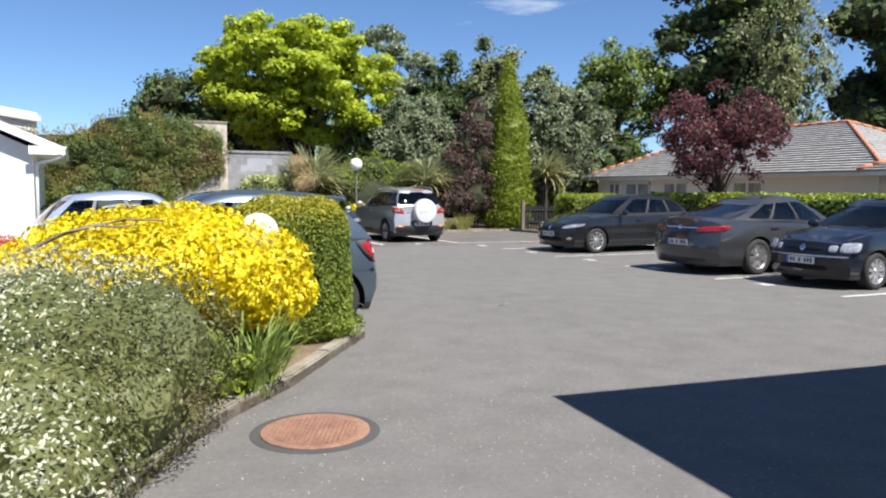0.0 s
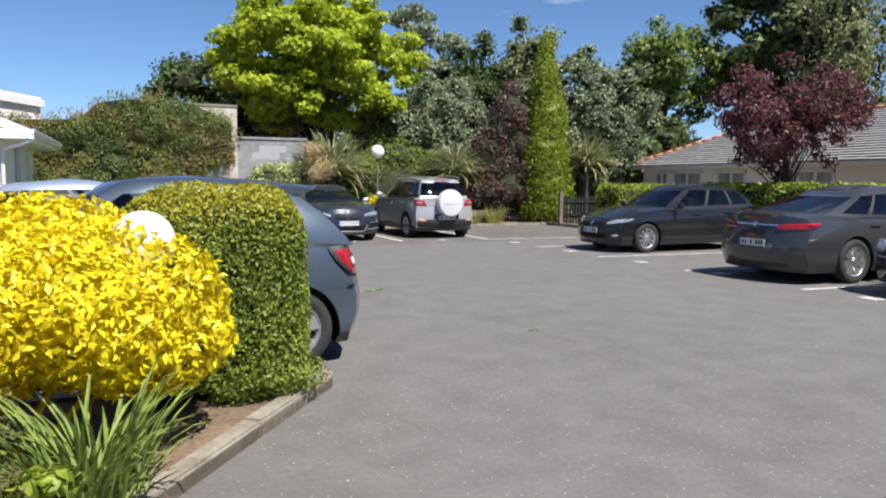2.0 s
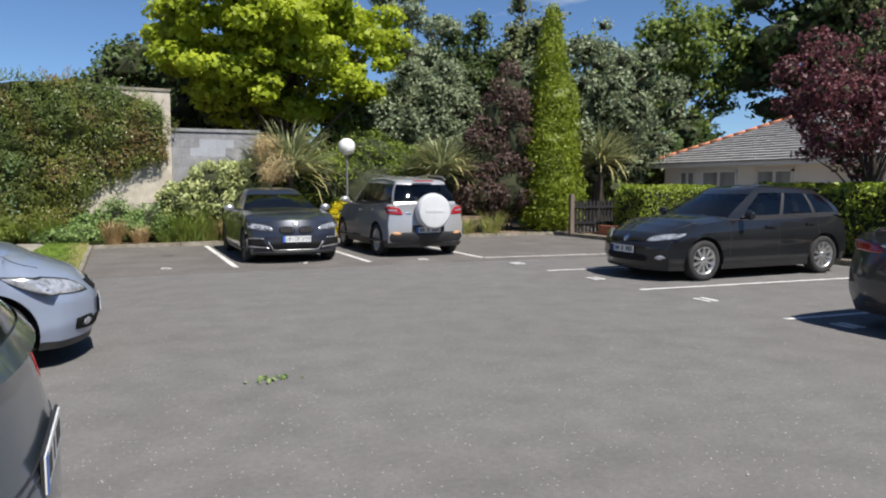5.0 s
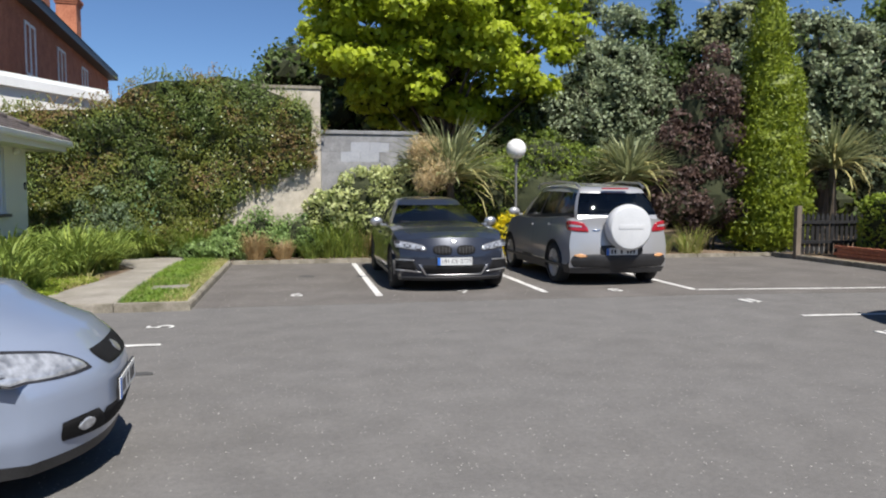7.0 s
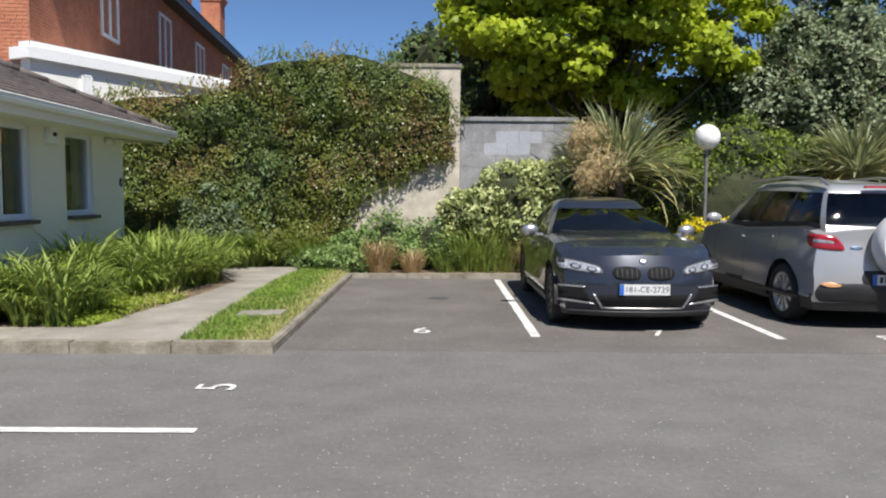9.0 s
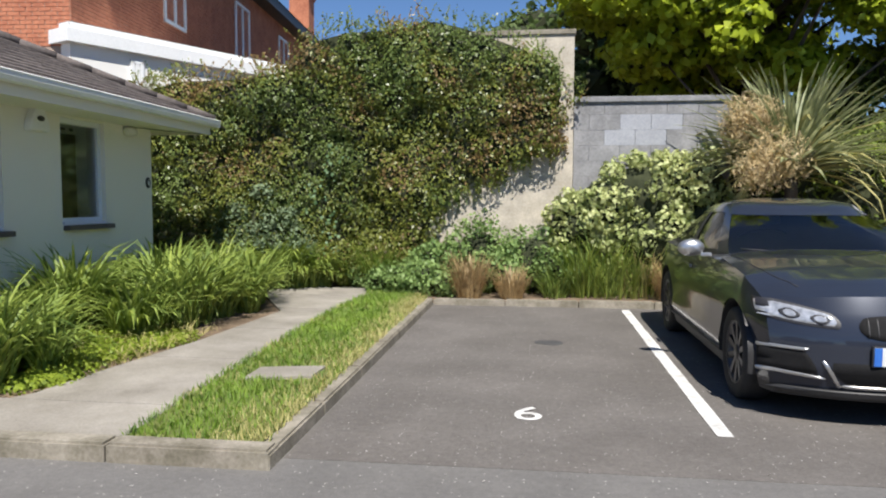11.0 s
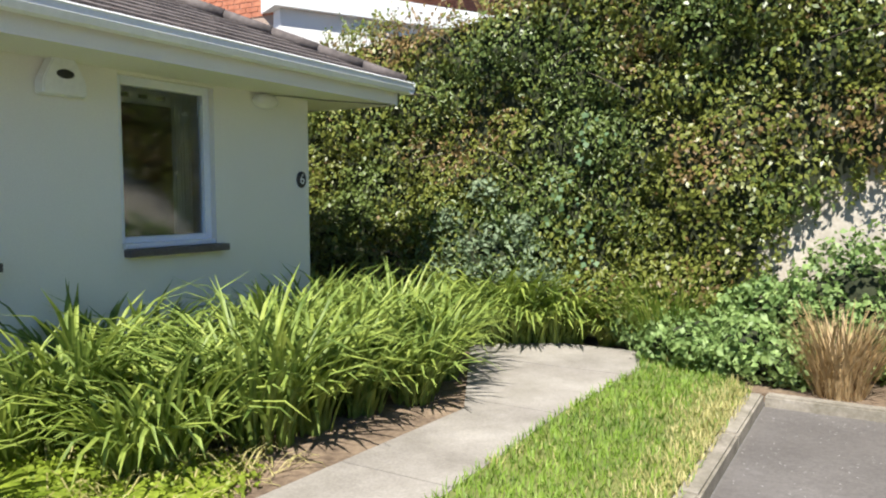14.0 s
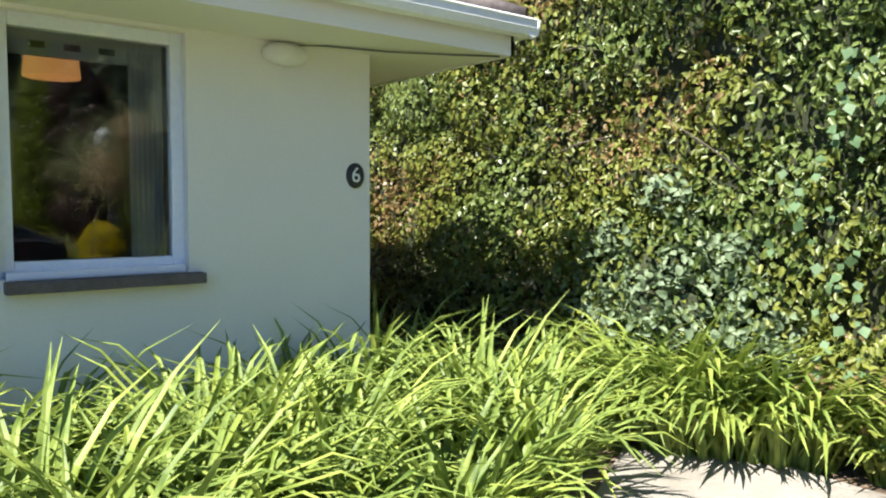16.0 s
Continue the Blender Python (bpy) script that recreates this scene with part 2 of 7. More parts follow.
mottle(RENDER_B, 2.5, (0.72, 0.72, 0.72), (1.08, 1.08, 1.08), 7)
mottle(LINE, 9.0, (0.66, 0.66, 0.66), (1.05, 1.05, 1.05), 8)
mottle(BLOCK, 3.0, (0.78, 0.78, 0.78), (1.1, 1.1, 1.1), 7)
L_IVY = leaf_mat("ivy leaf", (0.080, 0.105, 0.018), (0.245, 0.265, 0.055), fine=20, rough=0.36)
wb = WICKER.node_tree.nodes["Principled BSDF"]
wb.inputs["Emission Color"].default_value, wb.inputs["Emission Strength"].default_value = (1.0, 0.42, 0.12, 1), 0.15
L_IVYD = leaf_mat("deep green climber leaf", (0.060, 0.10, 0.024), (0.185, 0.24, 0.065), fine=20, rough=0.36)
L_IVYB = leaf_mat("bronze climber leaf", (0.115, 0.08, 0.028), (0.28, 0.19, 0.078), fine=20, rough=0.4)
L_BIND = leaf_mat("pale heart-shaped leaf", (0.07, 0.13, 0.05), (0.16, 0.26, 0.12), fine=10)
L_SAGE = leaf_mat("sage green leaf", (0.10, 0.15, 0.075), (0.30, 0.38, 0.22), fine=24)
L_YELLOW = leaf_mat("golden leaf", (0.50, 0.39, 0.006), (0.90, 0.76, 0.02), lucent=0.3, fine=18)
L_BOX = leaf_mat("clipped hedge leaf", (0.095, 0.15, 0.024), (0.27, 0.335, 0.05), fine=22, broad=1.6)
# Yellower copy of the hedge leaf: sun on the clipped top put into colour.
L_BOXTOP = leaf_mat("sun-toned hedge tip", (0.22, 0.22, 0.016), (0.44, 0.40, 0.04), fine=22, broad=1.6)
L_HEBE = leaf_mat("small dull green leaf", (0.065, 0.085, 0.026), (0.19, 0.20, 0.075), fine=30, broad=1.8)
L_CREAM = leaf_mat("cream edged leaf", (0.32, 0.36, 0.23), (0.64, 0.65, 0.49), fine=24, broad=2.0)
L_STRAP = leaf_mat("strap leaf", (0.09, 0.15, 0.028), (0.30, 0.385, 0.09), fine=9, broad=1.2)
# Lit copy of the strap leaf: sunshine put into a lighter, yellower colour.
L_STRAPY = leaf_mat("sun-toned strap leaf", (0.15, 0.215, 0.028), (0.38, 0.45, 0.10), fine=9, broad=1.2)
L_MAPLE = leaf_mat("golden maple leaf", (0.24, 0.31, 0.018), (0.48, 0.56, 0.045), lucent=0.45, fine=1.8, broad=0.7)
L_DARK = leaf_mat("dark tree leaf", (0.036, 0.066, 0.018), (0.12, 0.17, 0.05), fine=3, broad=0.6)
L_MID = leaf_mat("mid green leaf", (0.075, 0.125, 0.024), (0.25, 0.32, 0.07), fine=4, broad=0.7)
L_SILVER = leaf_mat("silvery leaf", (0.125, 0.165, 0.082), (0.38, 0.44, 0.27), fine=5, broad=0.8)
L_CYPRESS = leaf_mat("cypress spray", (0.085, 0.130, 0.010), (0.28, 0.34, 0.030), fine=7, broad=1.5)
L_PURPLE = leaf_mat("purple leaf", (0.060, 0.021, 0.027), (0.21, 0.08, 0.09), fine=6, broad=1.0)
L_BROWNP = leaf_mat("dusky purple leaf", (0.052, 0.034, 0.030), (0.175, 0.112, 0.092), fine=6, broad=1.0)
L_BIRCH = leaf_mat("birch leaf", (0.14, 0.17, 0.06), (0.33, 0.36, 0.17), fine=3, broad=0.6)
L_HEDGE = leaf_mat("bright hedge leaf", (0.10, 0.16, 0.012), (0.32, 0.40, 0.05), fine=16, broad=1.4)
L_VARI = leaf_mat("variegated leaf", (0.20, 0.26, 0.07), (0.64, 0.67, 0.32), fine=13, broad=1.4)
L_YUCCA = leaf_mat("sword leaf", (0.12, 0.15, 0.06), (0.40, 0.42, 0.22), fine=5, broad=2)
L_GRIT = leaf_mat("pale grit", (0.30, 0.29, 0.26), (0.52, 0.50, 0.46), lucent=0.05, fine=30)
L_STRAW = leaf_mat("straw", (0.42, 0.31, 0.15), (0.72, 0.58, 0.34), fine=12, broad=2)
L_BROWNG = leaf_mat("brown sedge", (0.30, 0.20, 0.085), (0.58, 0.43, 0.23), fine=12, broad=2)
L_GRASS = leaf_mat("grass blade", (0.085, 0.17, 0.018), (0.25, 0.37, 0.05), fine=12, broad=1.2)
L_DRY = leaf_mat("dry grass", (0.32, 0.30, 0.10), (0.55, 0.49, 0.22), fine=12, broad=1.2)
L_HERB = leaf_mat("herb leaf", (0.105, 0.185, 0.05), (0.33, 0.45, 0.155), fine=14, broad=1.6)
L_RED = leaf_mat("red petal", (0.38, 0.01, 0.02), (0.60, 0.03, 0.05), fine=20, broad=3)


# ---- mesh helpers ----
def mesh_ob(name, verts, faces, materials, parent=None, smooth=False, index=None):
    me = bpy.data.meshes.new(name)
    me.from_pydata([tuple(v) for v in verts], [], [tuple(f) for f in faces])
    for m in materials if isinstance(materials, (list, tuple)) else [materials]:
        me.materials.append(m)
    if index is not None:
        me.polygons.foreach_set("material_index", index)
    if smooth:
        me.polygons.foreach_set("use_smooth", [True] * len(me.polygons))
        me.set_sharp_from_angle(angle=radians(38))
    me.update()
    ob = new(name, me)
    if parent:
        ob.parent = parent
    return ob


def bm_ob(name, bm, materials, parent=None, smooth=False):
    me = bpy.data.meshes.new(name)
    bmesh.ops.recalc_face_normals(bm, faces=bm.faces)
    bm.to_mesh(me)
    bm.free()
    for m in materials if isinstance(materials, (list, tuple)) else [materials]:
        me.materials.append(m)
    if smooth:
        me.polygons.foreach_set("use_smooth", [True] * len(me.polygons))
        me.set_sharp_from_angle(angle=radians(38))
    ob = new(name, me)
    if parent:
        ob.parent = parent
    return ob


def add_box(bm, lo, hi, bevel=0.0, mi=0, turn=None):
    """A box from corner to corner, its edges rounded by bevel, added to bm."""
    lo, hi = Vector(lo), Vector(hi)
    m = Matrix.Translation((lo + hi) / 2) @ (turn or Matrix()) @ Matrix.Diagonal((*(hi - lo), 1))
    made = bmesh.ops.create_cube(bm, size=1, matrix=m)["verts"]
    edges = list({e for v in made for e in v.link_edges})
    faces = set(f for v in made for f in v.link_faces)
    if bevel:
        out = bmesh.ops.bevel(bm, geom=edges, offset=bevel, segments=2, profile=0.7, affect="EDGES")
        faces |= set(out["faces"])
    for f in faces:
        if f.is_valid:
            f.material_index = mi


def box(name, lo, hi, material, parent=None, bevel=0.0):
    bm = bmesh.new()
    add_box(bm, lo, hi, bevel)
    return bm_ob(name, bm, material, parent)


def add_tube(bm, pts, radii, n=8, mi=0):
    """A tapered tube through the points."""
    pts = [Vector(p) for p in pts]
    rings = []
    for i, p in enumerate(pts):
        d = (pts[min(i + 1, len(pts) - 1)] - pts[max(i - 1, 0)]).normalized()
        a = d.orthogonal().normalized()
        b = d.cross(a)
        rings.append([bm.verts.new(p + radii[i] * (math.cos(2 * math.pi * k / n) * a + math.sin(2 * math.pi * k / n) * b)) for k in range(n)])
    for r, s in zip(rings, rings[1:]):
        off = min(range(n), key=lambda k: (s[k].co - r[0].co).length)
        for k in range(n):
            f = bm.faces.new((r[k], r[(k + 1) % n], s[(k + 1 + off) % n], s[(k + off) % n]))
            f.smooth, f.material_index = True, mi
    for r in (rings[0], rings[-1]):
        f = bm.faces.new(r)
        f.material_index = mi


def add_lathe(bm, profile, n=24, mi=0, axis="z", centre=(0, 0, 0)):
    """A turned shape from (radius, height) pairs."""
    c = Vector(centre)
    rings = []
    for r, h in profile:
        ring = []
        for k in range(n):
            a = 2 * math.pi * k / n
            u, v = r * math.cos(a), r * math.sin(a)
            p = {"z": (u, v, h), "x": (h, u, v), "y": (u, h, v)}[axis]
            ring.append(bm.verts.new(c + Vector(p)))
        rings.append(ring)
    for r, s in zip(rings, rings[1:]):
        for k in range(n):
            f = bm.faces.new((r[k], r[(k + 1) % n], s[(k + 1) % n], s[k]))
            f.smooth, f.material_index = True, mi
    for r in (rings[0], rings[-1]):
        f = bm.faces.new(r)
        f.material_index = mi


def prism(bm, outline, z0, z1, mi=0):
    """A flat slab with the given outline."""
    lo = [bm.verts.new((x, y, z0)) for x, y in outline]
    hi = [bm.verts.new((x, y, z1)) for x, y in outline]
    n = len(outline)
    for i in range(n):
        bm.faces.new((lo[i], lo[(i + 1) % n], hi[(i + 1) % n], hi[i])).material_index = mi
    bm.faces.new(hi).material_index = mi
    bm.faces.new(lo[::-1]).material_index = mi


def thing(name, label, category, group="", at=(0, 0, 0), rz=0.0, kind=""):
    e = new(name)
    e.matrix_world = pose(*at, 0, 0, rz)
    return tagged(e, label, category, group, kind)


# ---- foliage ----
def unit(v):
    return v / np.maximum(np.linalg.norm(v, axis=1, keepdims=True), 1e-9)


def leaf_mesh(name, P, N, size, material, rng, aspect=0.5, parent=None, wild=0.7, fold=0.18, hang=0.0, full=False):
    """Leaves at the points P, facing roughly along N: folded kites, or with full a pointed oval bent along its midrib."""
    n = len(P)
    N = unit(N + wild * rng.normal(size=(n, 3)))
    A = rng.normal(size=(n, 3))
    A[:, 2] -= hang
    A = unit(A - (A * N).sum(1, keepdims=True) * N)
    B = np.cross(N, A)
    s = (size * rng.uniform(0.6, 1.35, n))[:, None]
    if full:
        v = np.empty((n, 6, 3))
        v[:, 0] = P - A * s * 0.5
        v[:, 3] = P + A * s * 0.5 - N * s * 0.14
        for k, along, wide in ((1, -0.24, 0.92), (2, 0.14, 0.80)):
            v[:, k] = P + A * s * along + B * s * aspect * 0.5 * wide + N * s * fold
            v[:, 6 - k] = P + A * s * along - B * s * aspect * 0.5 * wide + N * s * fold
        quads = np.array(((0, 1, 2, 3), (0, 3, 4, 5)))
    else:
        v = np.empty((n, 4, 3))
        v[:, 0] = P - A * s * 0.5
        v[:, 1] = P + B * s * aspect * 0.5 + N * s * fold - A * s * 0.06
        v[:, 2] = P + A * s * 0.5
        v[:, 3] = P - B * s * aspect * 0.5 + N * s * fold - A * s * 0.06
        quads = np.array(((0, 1, 2, 3),))
    m = v.shape[1]
    loops = (np.arange(n)[:, None, None] * m + quads[None]).ravel()
    me = bpy.data.meshes.new(name)
    me.vertices.add(m * n)
    me.vertices.foreach_set("co", v.ravel())
    me.loops.add(len(loops))
    me.loops.foreach_set("vertex_index", loops)
    me.polygons.add(len(loops) // 4)
    me.polygons.foreach_set("loop_start", np.arange(0, len(loops), 4))
    me.materials.append(material)
    me.update(calc_edges=True)
    ob = new(name, me)
    if parent:
        ob.parent = parent
    return ob


def clumps(lobes, r, rng, fill=1.0, flat=0.85):
    """Small leaf clumps spread over the big lobes, so that the outline is uneven and dark gaps lie between them."""
    out = []
    for c, q in lobes:
        c, q = np.array(c, float), np.array(q, float)
        m = int(fill * 3.2 * (q[0] * q[1] + q[0] * q[2] + q[1] * q[2]) / 3 / r ** 2) + 3
        d = unit(rng.normal(size=(m, 3)))
        for k in range(m):
            w = r * rng.uniform(0.65, 1.35)
            out.append((tuple(c + d[k] * (q - 0.55 * r) * rng.uniform(0.86, 1.06)), (w, w, w * flat)))
    return out


def lobe_points(lobes, n, rng, shell=(0.72, 1.06), keep_out=True):
    """Points and outward ways on the outer shells of the lobes (centre, radii)."""
    C = np.array([l[0] for l in lobes], float)
    R = np.array([l[1] for l in lobes], float)
    w = (R ** 2).mean(1)
    pick = rng.choice(len(lobes), n, p=w / w.sum())
    d = unit(rng.normal(size=(n, 3)))
    r = rng.uniform(shell[0], shell[1], (n, 1))
    P = C[pick] + d * R[pick] * r
    N = unit(d / R[pick])
    if keep_out:
        inside = np.zeros(n, bool)
        for c, q in zip(C, R):
            inside |= (((P - c) / (q * shell[0] * 0.97)) ** 2).sum(1) < 1
        P, N = P[~inside], N[~inside]
    return P, N


def add_blob(bm, c, r, seed, rough=0.12, sub=2):
    made = bmesh.ops.create_icosphere(bm, subdivisions=sub, radius=1)["verts"]
    for v in made:
        k = 1 + rough * 2 * noise.noise(v.co * 2.3 + Vector((seed, seed * 0.7, 0)))
        v.co = Vector((c[0] + v.co.x * r[0] * k, c[1] + v.co.y * r[1] * k, c[2] + v.co.z * r[2] * k))


def shrub(name, label, at, lobes, n, size, material, seed, aspect=0.5, category="shrub", shell=(0.78, 1.06), core=0.72, wild=0.55, extra=None, group="", stems=True, clump=0.0, full=False, hang=0.0):
    """A shrub: stems and a solid core inside (with clump, dark as painted shade), leaves all over the lobes (given from
    its foot). extra: (share, material, size) of a second leaf.
    """
    rng = np.random.default_rng(seed)
    root = thing(name, label, category, group, at)
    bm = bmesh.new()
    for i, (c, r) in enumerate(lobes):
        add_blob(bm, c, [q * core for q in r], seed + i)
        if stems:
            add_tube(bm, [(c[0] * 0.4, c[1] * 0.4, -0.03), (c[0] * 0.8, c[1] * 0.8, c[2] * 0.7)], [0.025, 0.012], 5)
    # With clump the core is near-black, painting shade into the gaps; otherwise leaf-coloured.
    bm_ob("inner_fill", bm, TWIG_SHADE if clump else material, root)
    if clump:
        lobes, shell = clumps(lobes, clump, rng), (0.55, 1.1)
    P, N = lobe_points(lobes, n, rng, shell)
    P, N = P[P[:, 2] > 0.015], N[P[:, 2] > 0.015]
    if extra:
        far = rng.random(len(P)) < extra[0]
        if len(extra) > 3:
            far = extra[3](P, rng)
        leaf_mesh("foliage", P[far], N[far], extra[2], extra[1], rng, aspect, root, wild, hang=hang, full=full)
        P, N = P[~far], N[~far]
    leaf_mesh("foliage", P, N, size, material, rng, aspect, root, wild, hang=hang, full=full)
    return root


def crown_lobes(rng, centre, radii, count, lobe, flat=1.0, fill=0.35):
    """Lobes scattered over and inside an uneven ellipsoid."""
    out = []
    for i in range(count):
        d = rng.normal(size=3)
        d /= np.linalg.norm(d)
        k = rng.uniform(0.62, 1.0) if rng.random() > fill else rng.uniform(0.1, 0.62)
        r = lobe * rng.uniform(0.6, 1.25)
        out.append((tuple(np.array(centre) + d * np.array(radii) * k), (r, r, r * flat)))
    return out


def tree(name, label, at, height, crown_c, crown_r, count, lobe, n, size, material, seed, trunk=0.16, aspect=0.6, flat=0.8, core=0.45, wild=0.8, hang=0.0, category="tree", fork=0.35, group="", fill=0.35):
    """A tree: tapered trunk, limbs out to its boughs, a crown of leaf clumps with gaps."""
    rng = np.random.default_rng(seed)
    root = thing(name, label, category, group, at)
    lobes = crown_lobes(rng, crown_c, crown_r, count, lobe, flat, fill)
    bm = bmesh.new()
    top = Vector((crown_c[0] * 0.8, crown_c[1] * 0.8, crown_c[2] + crown_r[2] * 0.55))
    bend = [Vector((0, 0, -0.1)), Vector((0.03, 0.02, height * 0.15)), top * 0.45 + Vector((0.06, -0.05, 0)), top]
    add_tube(bm, bend, [trunk * 1.25, trunk, trunk * 0.7, trunk * 0.12], 9)
    for c, r in lobes[:: max(1, len(lobes) // 26)]:
        c = Vector(c)
        s = bend[1].lerp(top, min(0.9, max(0.08, fork + 0.5 * (c.z - crown_c[2]) / max(crown_r[2], 0.1))))
        add_tube(bm, [s, s.lerp(c, 0.5) + Vector((0, 0, 0.15)), c], [trunk * 0.38, trunk * 0.22, trunk * 0.06], 6)
    bm_ob("trunk", bm, BARK, root, smooth=True)
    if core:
        # Dark blobs inside the leaf clumps paint in the crown's inner shade.
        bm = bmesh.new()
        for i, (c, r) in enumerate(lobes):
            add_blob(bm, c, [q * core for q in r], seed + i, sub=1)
        bm_ob("inner_fill", bm, TWIG_SHADE, root)
    P, N = lobe_points(lobes, n, rng, (0.5, 1.1))
    N = N + np.array((0, 0, 0.35))
    leaf_mesh("foliage", P, N, size, material, rng, aspect, root, wild, hang=hang)
    return root


def blade_mesh(name, bases, heads, lengths, width, material, rng, droop=0.9, parent=None, segs=5, stiff=0.5):
    """Arching strap leaves: from each base, in the compass way heads, rising and bending over."""
    n = len(bases)
    t = np.linspace(0, 1, segs + 1)
    side = np.stack([-np.sin(heads), np.cos(heads), np.zeros(n)], 1)
    out = np.stack([np.cos(heads), np.sin(heads), np.zeros(n)], 1)
    lean = rng.uniform(0.12, 0.75, n) * (1.2 - stiff)
    bend = rng.uniform(0.5, 1.4, n) * droop
    cols = 3 if width > 0.02 else 2
    V = np.zeros((n, segs + 1, cols, 3))
    pos = bases.copy()
    ang = lean.copy()
    for k, q in enumerate(t):
        w = width * (0.55 + 0.9 * q) * (1 - q ** 3.2) + 0.0008
        lift = np.stack([-out[:, 0] * np.cos(ang), -out[:, 1] * np.cos(ang), np.sin(ang)], 1) * w * 0.22
        V[:, k, 0] = pos - side * w * 0.5 + (lift if cols == 3 else 0)
        V[:, k, cols - 1] = pos + side * w * 0.5 + (lift if cols == 3 else 0)
        if cols == 3:
            V[:, k, 1] = pos
        step = lengths / segs
        pos = pos + (out * np.sin(ang)[:, None] + np.array((0, 0, 1)) * np.cos(ang)[:, None]) * step[:, None]
        ang = ang + bend * (0.25 + 0.9 * q) / segs * 2.0
    idx = np.arange(n * (segs + 1) * cols).reshape(n, segs + 1, cols)
    F = np.stack([idx[:, :-1, :-1], idx[:, :-1, 1:], idx[:, 1:, 1:], idx[:, 1:, :-1]], -1).reshape(-1)
    me = bpy.data.meshes.new(name)
    me.vertices.add(V.size // 3)
    me.vertices.foreach_set("co", V.ravel())
    me.loops.add(len(F))
    me.loops.foreach_set("vertex_index", F)
    me.polygons.add(len(F) // 4)
    me.polygons.foreach_set("loop_start", np.arange(0, len(F), 4))
    me.polygons.foreach_set("use_smooth", np.full(len(F) // 4, cols == 2))
    me.materials.append(material)
    me.update(calc_edges=True)
    ob = new(name, me)
    if parent:
        ob.parent = parent
    return ob


def tuft(name, label, at, count, length, width, spread, materials, seed, droop=0.9, category="plant", group="", stiff=0.5):
    """A clump of arching strap leaves, in one or two colours."""
    rng = np.random.default_rng(seed)
    root = thing(name, label, category, group, at)
    share = count // len(materials)
    for m in materials:
        a = rng.uniform(0, 2 * math.pi, share)
        r = spread * np.sqrt(rng.random(share))
        b = np.stack([r * np.cos(a), r * np.sin(a), np.full(share, -0.02)], 1)
        h = a + rng.normal(0, 0.7, share)
        blade_mesh("leaves", b, h, length * rng.uniform(0.55, 1.1, share), width, m, rng, droop, root, 5, stiff)
    return root


# ---- ground and surfaces ----
bm = bmesh.new()
xs = [-1500, -60, -12, 0, 8, 16, 60, 1500]
ys = [-1500, -60, -6, 4, 14, 24, 60, 1500]
grid = [[bm.verts.new((x, y, 0)) for y in ys] for x in xs]
for i in range(len(xs) - 1):
    for j in range(len(ys) - 1):
        bm.faces.new((grid[i][j], grid[i + 1][j], grid[i + 1][j + 1], grid[i][j + 1]))
tagged(bm_ob("ground", bm, ASPHALT), "grey weathered asphalt of the car park", "ground", kind="structure")


def slab(name, outline, z0, z1, material, label, category="paving", kind="structure"):
    bm = bmesh.new()
    prism(bm, outline, z0, z1)
    return tagged(bm_ob(name, bm, material), label, category, kind=kind)


def kerb_run(name, pts, label, width=0.14, height=0.1, stone=0.9):
    """A kerb along the line, of separate stones with open joints; the stones lie to the left of the line."""
    root = thing(name, label, "kerb", kind="structure")
    rng = random.Random(5)
    for (x0, y0), (x1, y1) in zip(pts, pts[1:]):
        d = Vector((x1 - x0, y1 - y0, 0))
        n = max(1, round(d.length / stone))
        u = d.normalized()
        w = Vector((-u.y, u.x, 0)) * width
        for i in range(n):
            a, b = Vector((x0, y0, 0)) + d * (i / n) + u * 0.006, Vector((x0, y0, 0)) + d * ((i + 1) / n) - u * 0.006
            bm = bmesh.new()
            h = height + rng.uniform(-0.008, 0.006)
            prism(bm, [(a.x, a.y), (b.x, b.y), (b.x + w.x, b.y + w.y), (a.x + w.x, a.y + w.y)], -0.05, h)
            bmesh.ops.bevel(bm, geom=[e for e in bm.edges if all(v.co.z > 0 for v in e.verts)], offset=0.014, segments=2, affect="EDGES")
            bm_ob("kerb_stone", bm, KERB, root)
    return root


def bez_read(pairs, t):
    return float(np.interp(t, [p[0] for p in pairs], [p[1] for p in pairs]))


# planted island where the walk begins
ISLAND = [(-0.75, 1.6), (-0.30, 3.0), (0.03, 3.78), (0.35, 4.36), (0.74, 4.86), (1.22, 5.37), (1.78, 6.13), (2.26, 6.77), (2.44, 7.0), (2.47, 7.1), (2.38, 7.2), (-3.0, 7.2)]
slab("bed", ISLAND + [(-3.0, 1.6)], -0.05, 0.07, SOIL, "dry bare soil of the planted island", "soil")
kerb_run("kerb", ISLAND, "low worn concrete kerb round the planted island", 0.13, 0.1, 0.95)
# path, lawn strip and their kerbs beside the bungalow
PATH_L = [(18.58, -1.0), (19.2, -1.0), (19.22, 0.55), (19.35, 0.62), (20.1, 0.70), (21.3, 0.88), (23.1, 1.0), (24.2, 0.42), (24.95, 0.02), (25.4, 0.75)]
PATH_R = [(18.58, 1.72), (19.6, 1.66), (21.7, 1.60), (23.3, 1.57), (24.7, 1.66), (25.4, 1.52)]
path = thing("path", "pale worn concrete path beside the bungalow", "path", kind="structure")
cuts = [18.58, 19.21, 20.55, 21.95, 23.3, 24.5, 25.4]
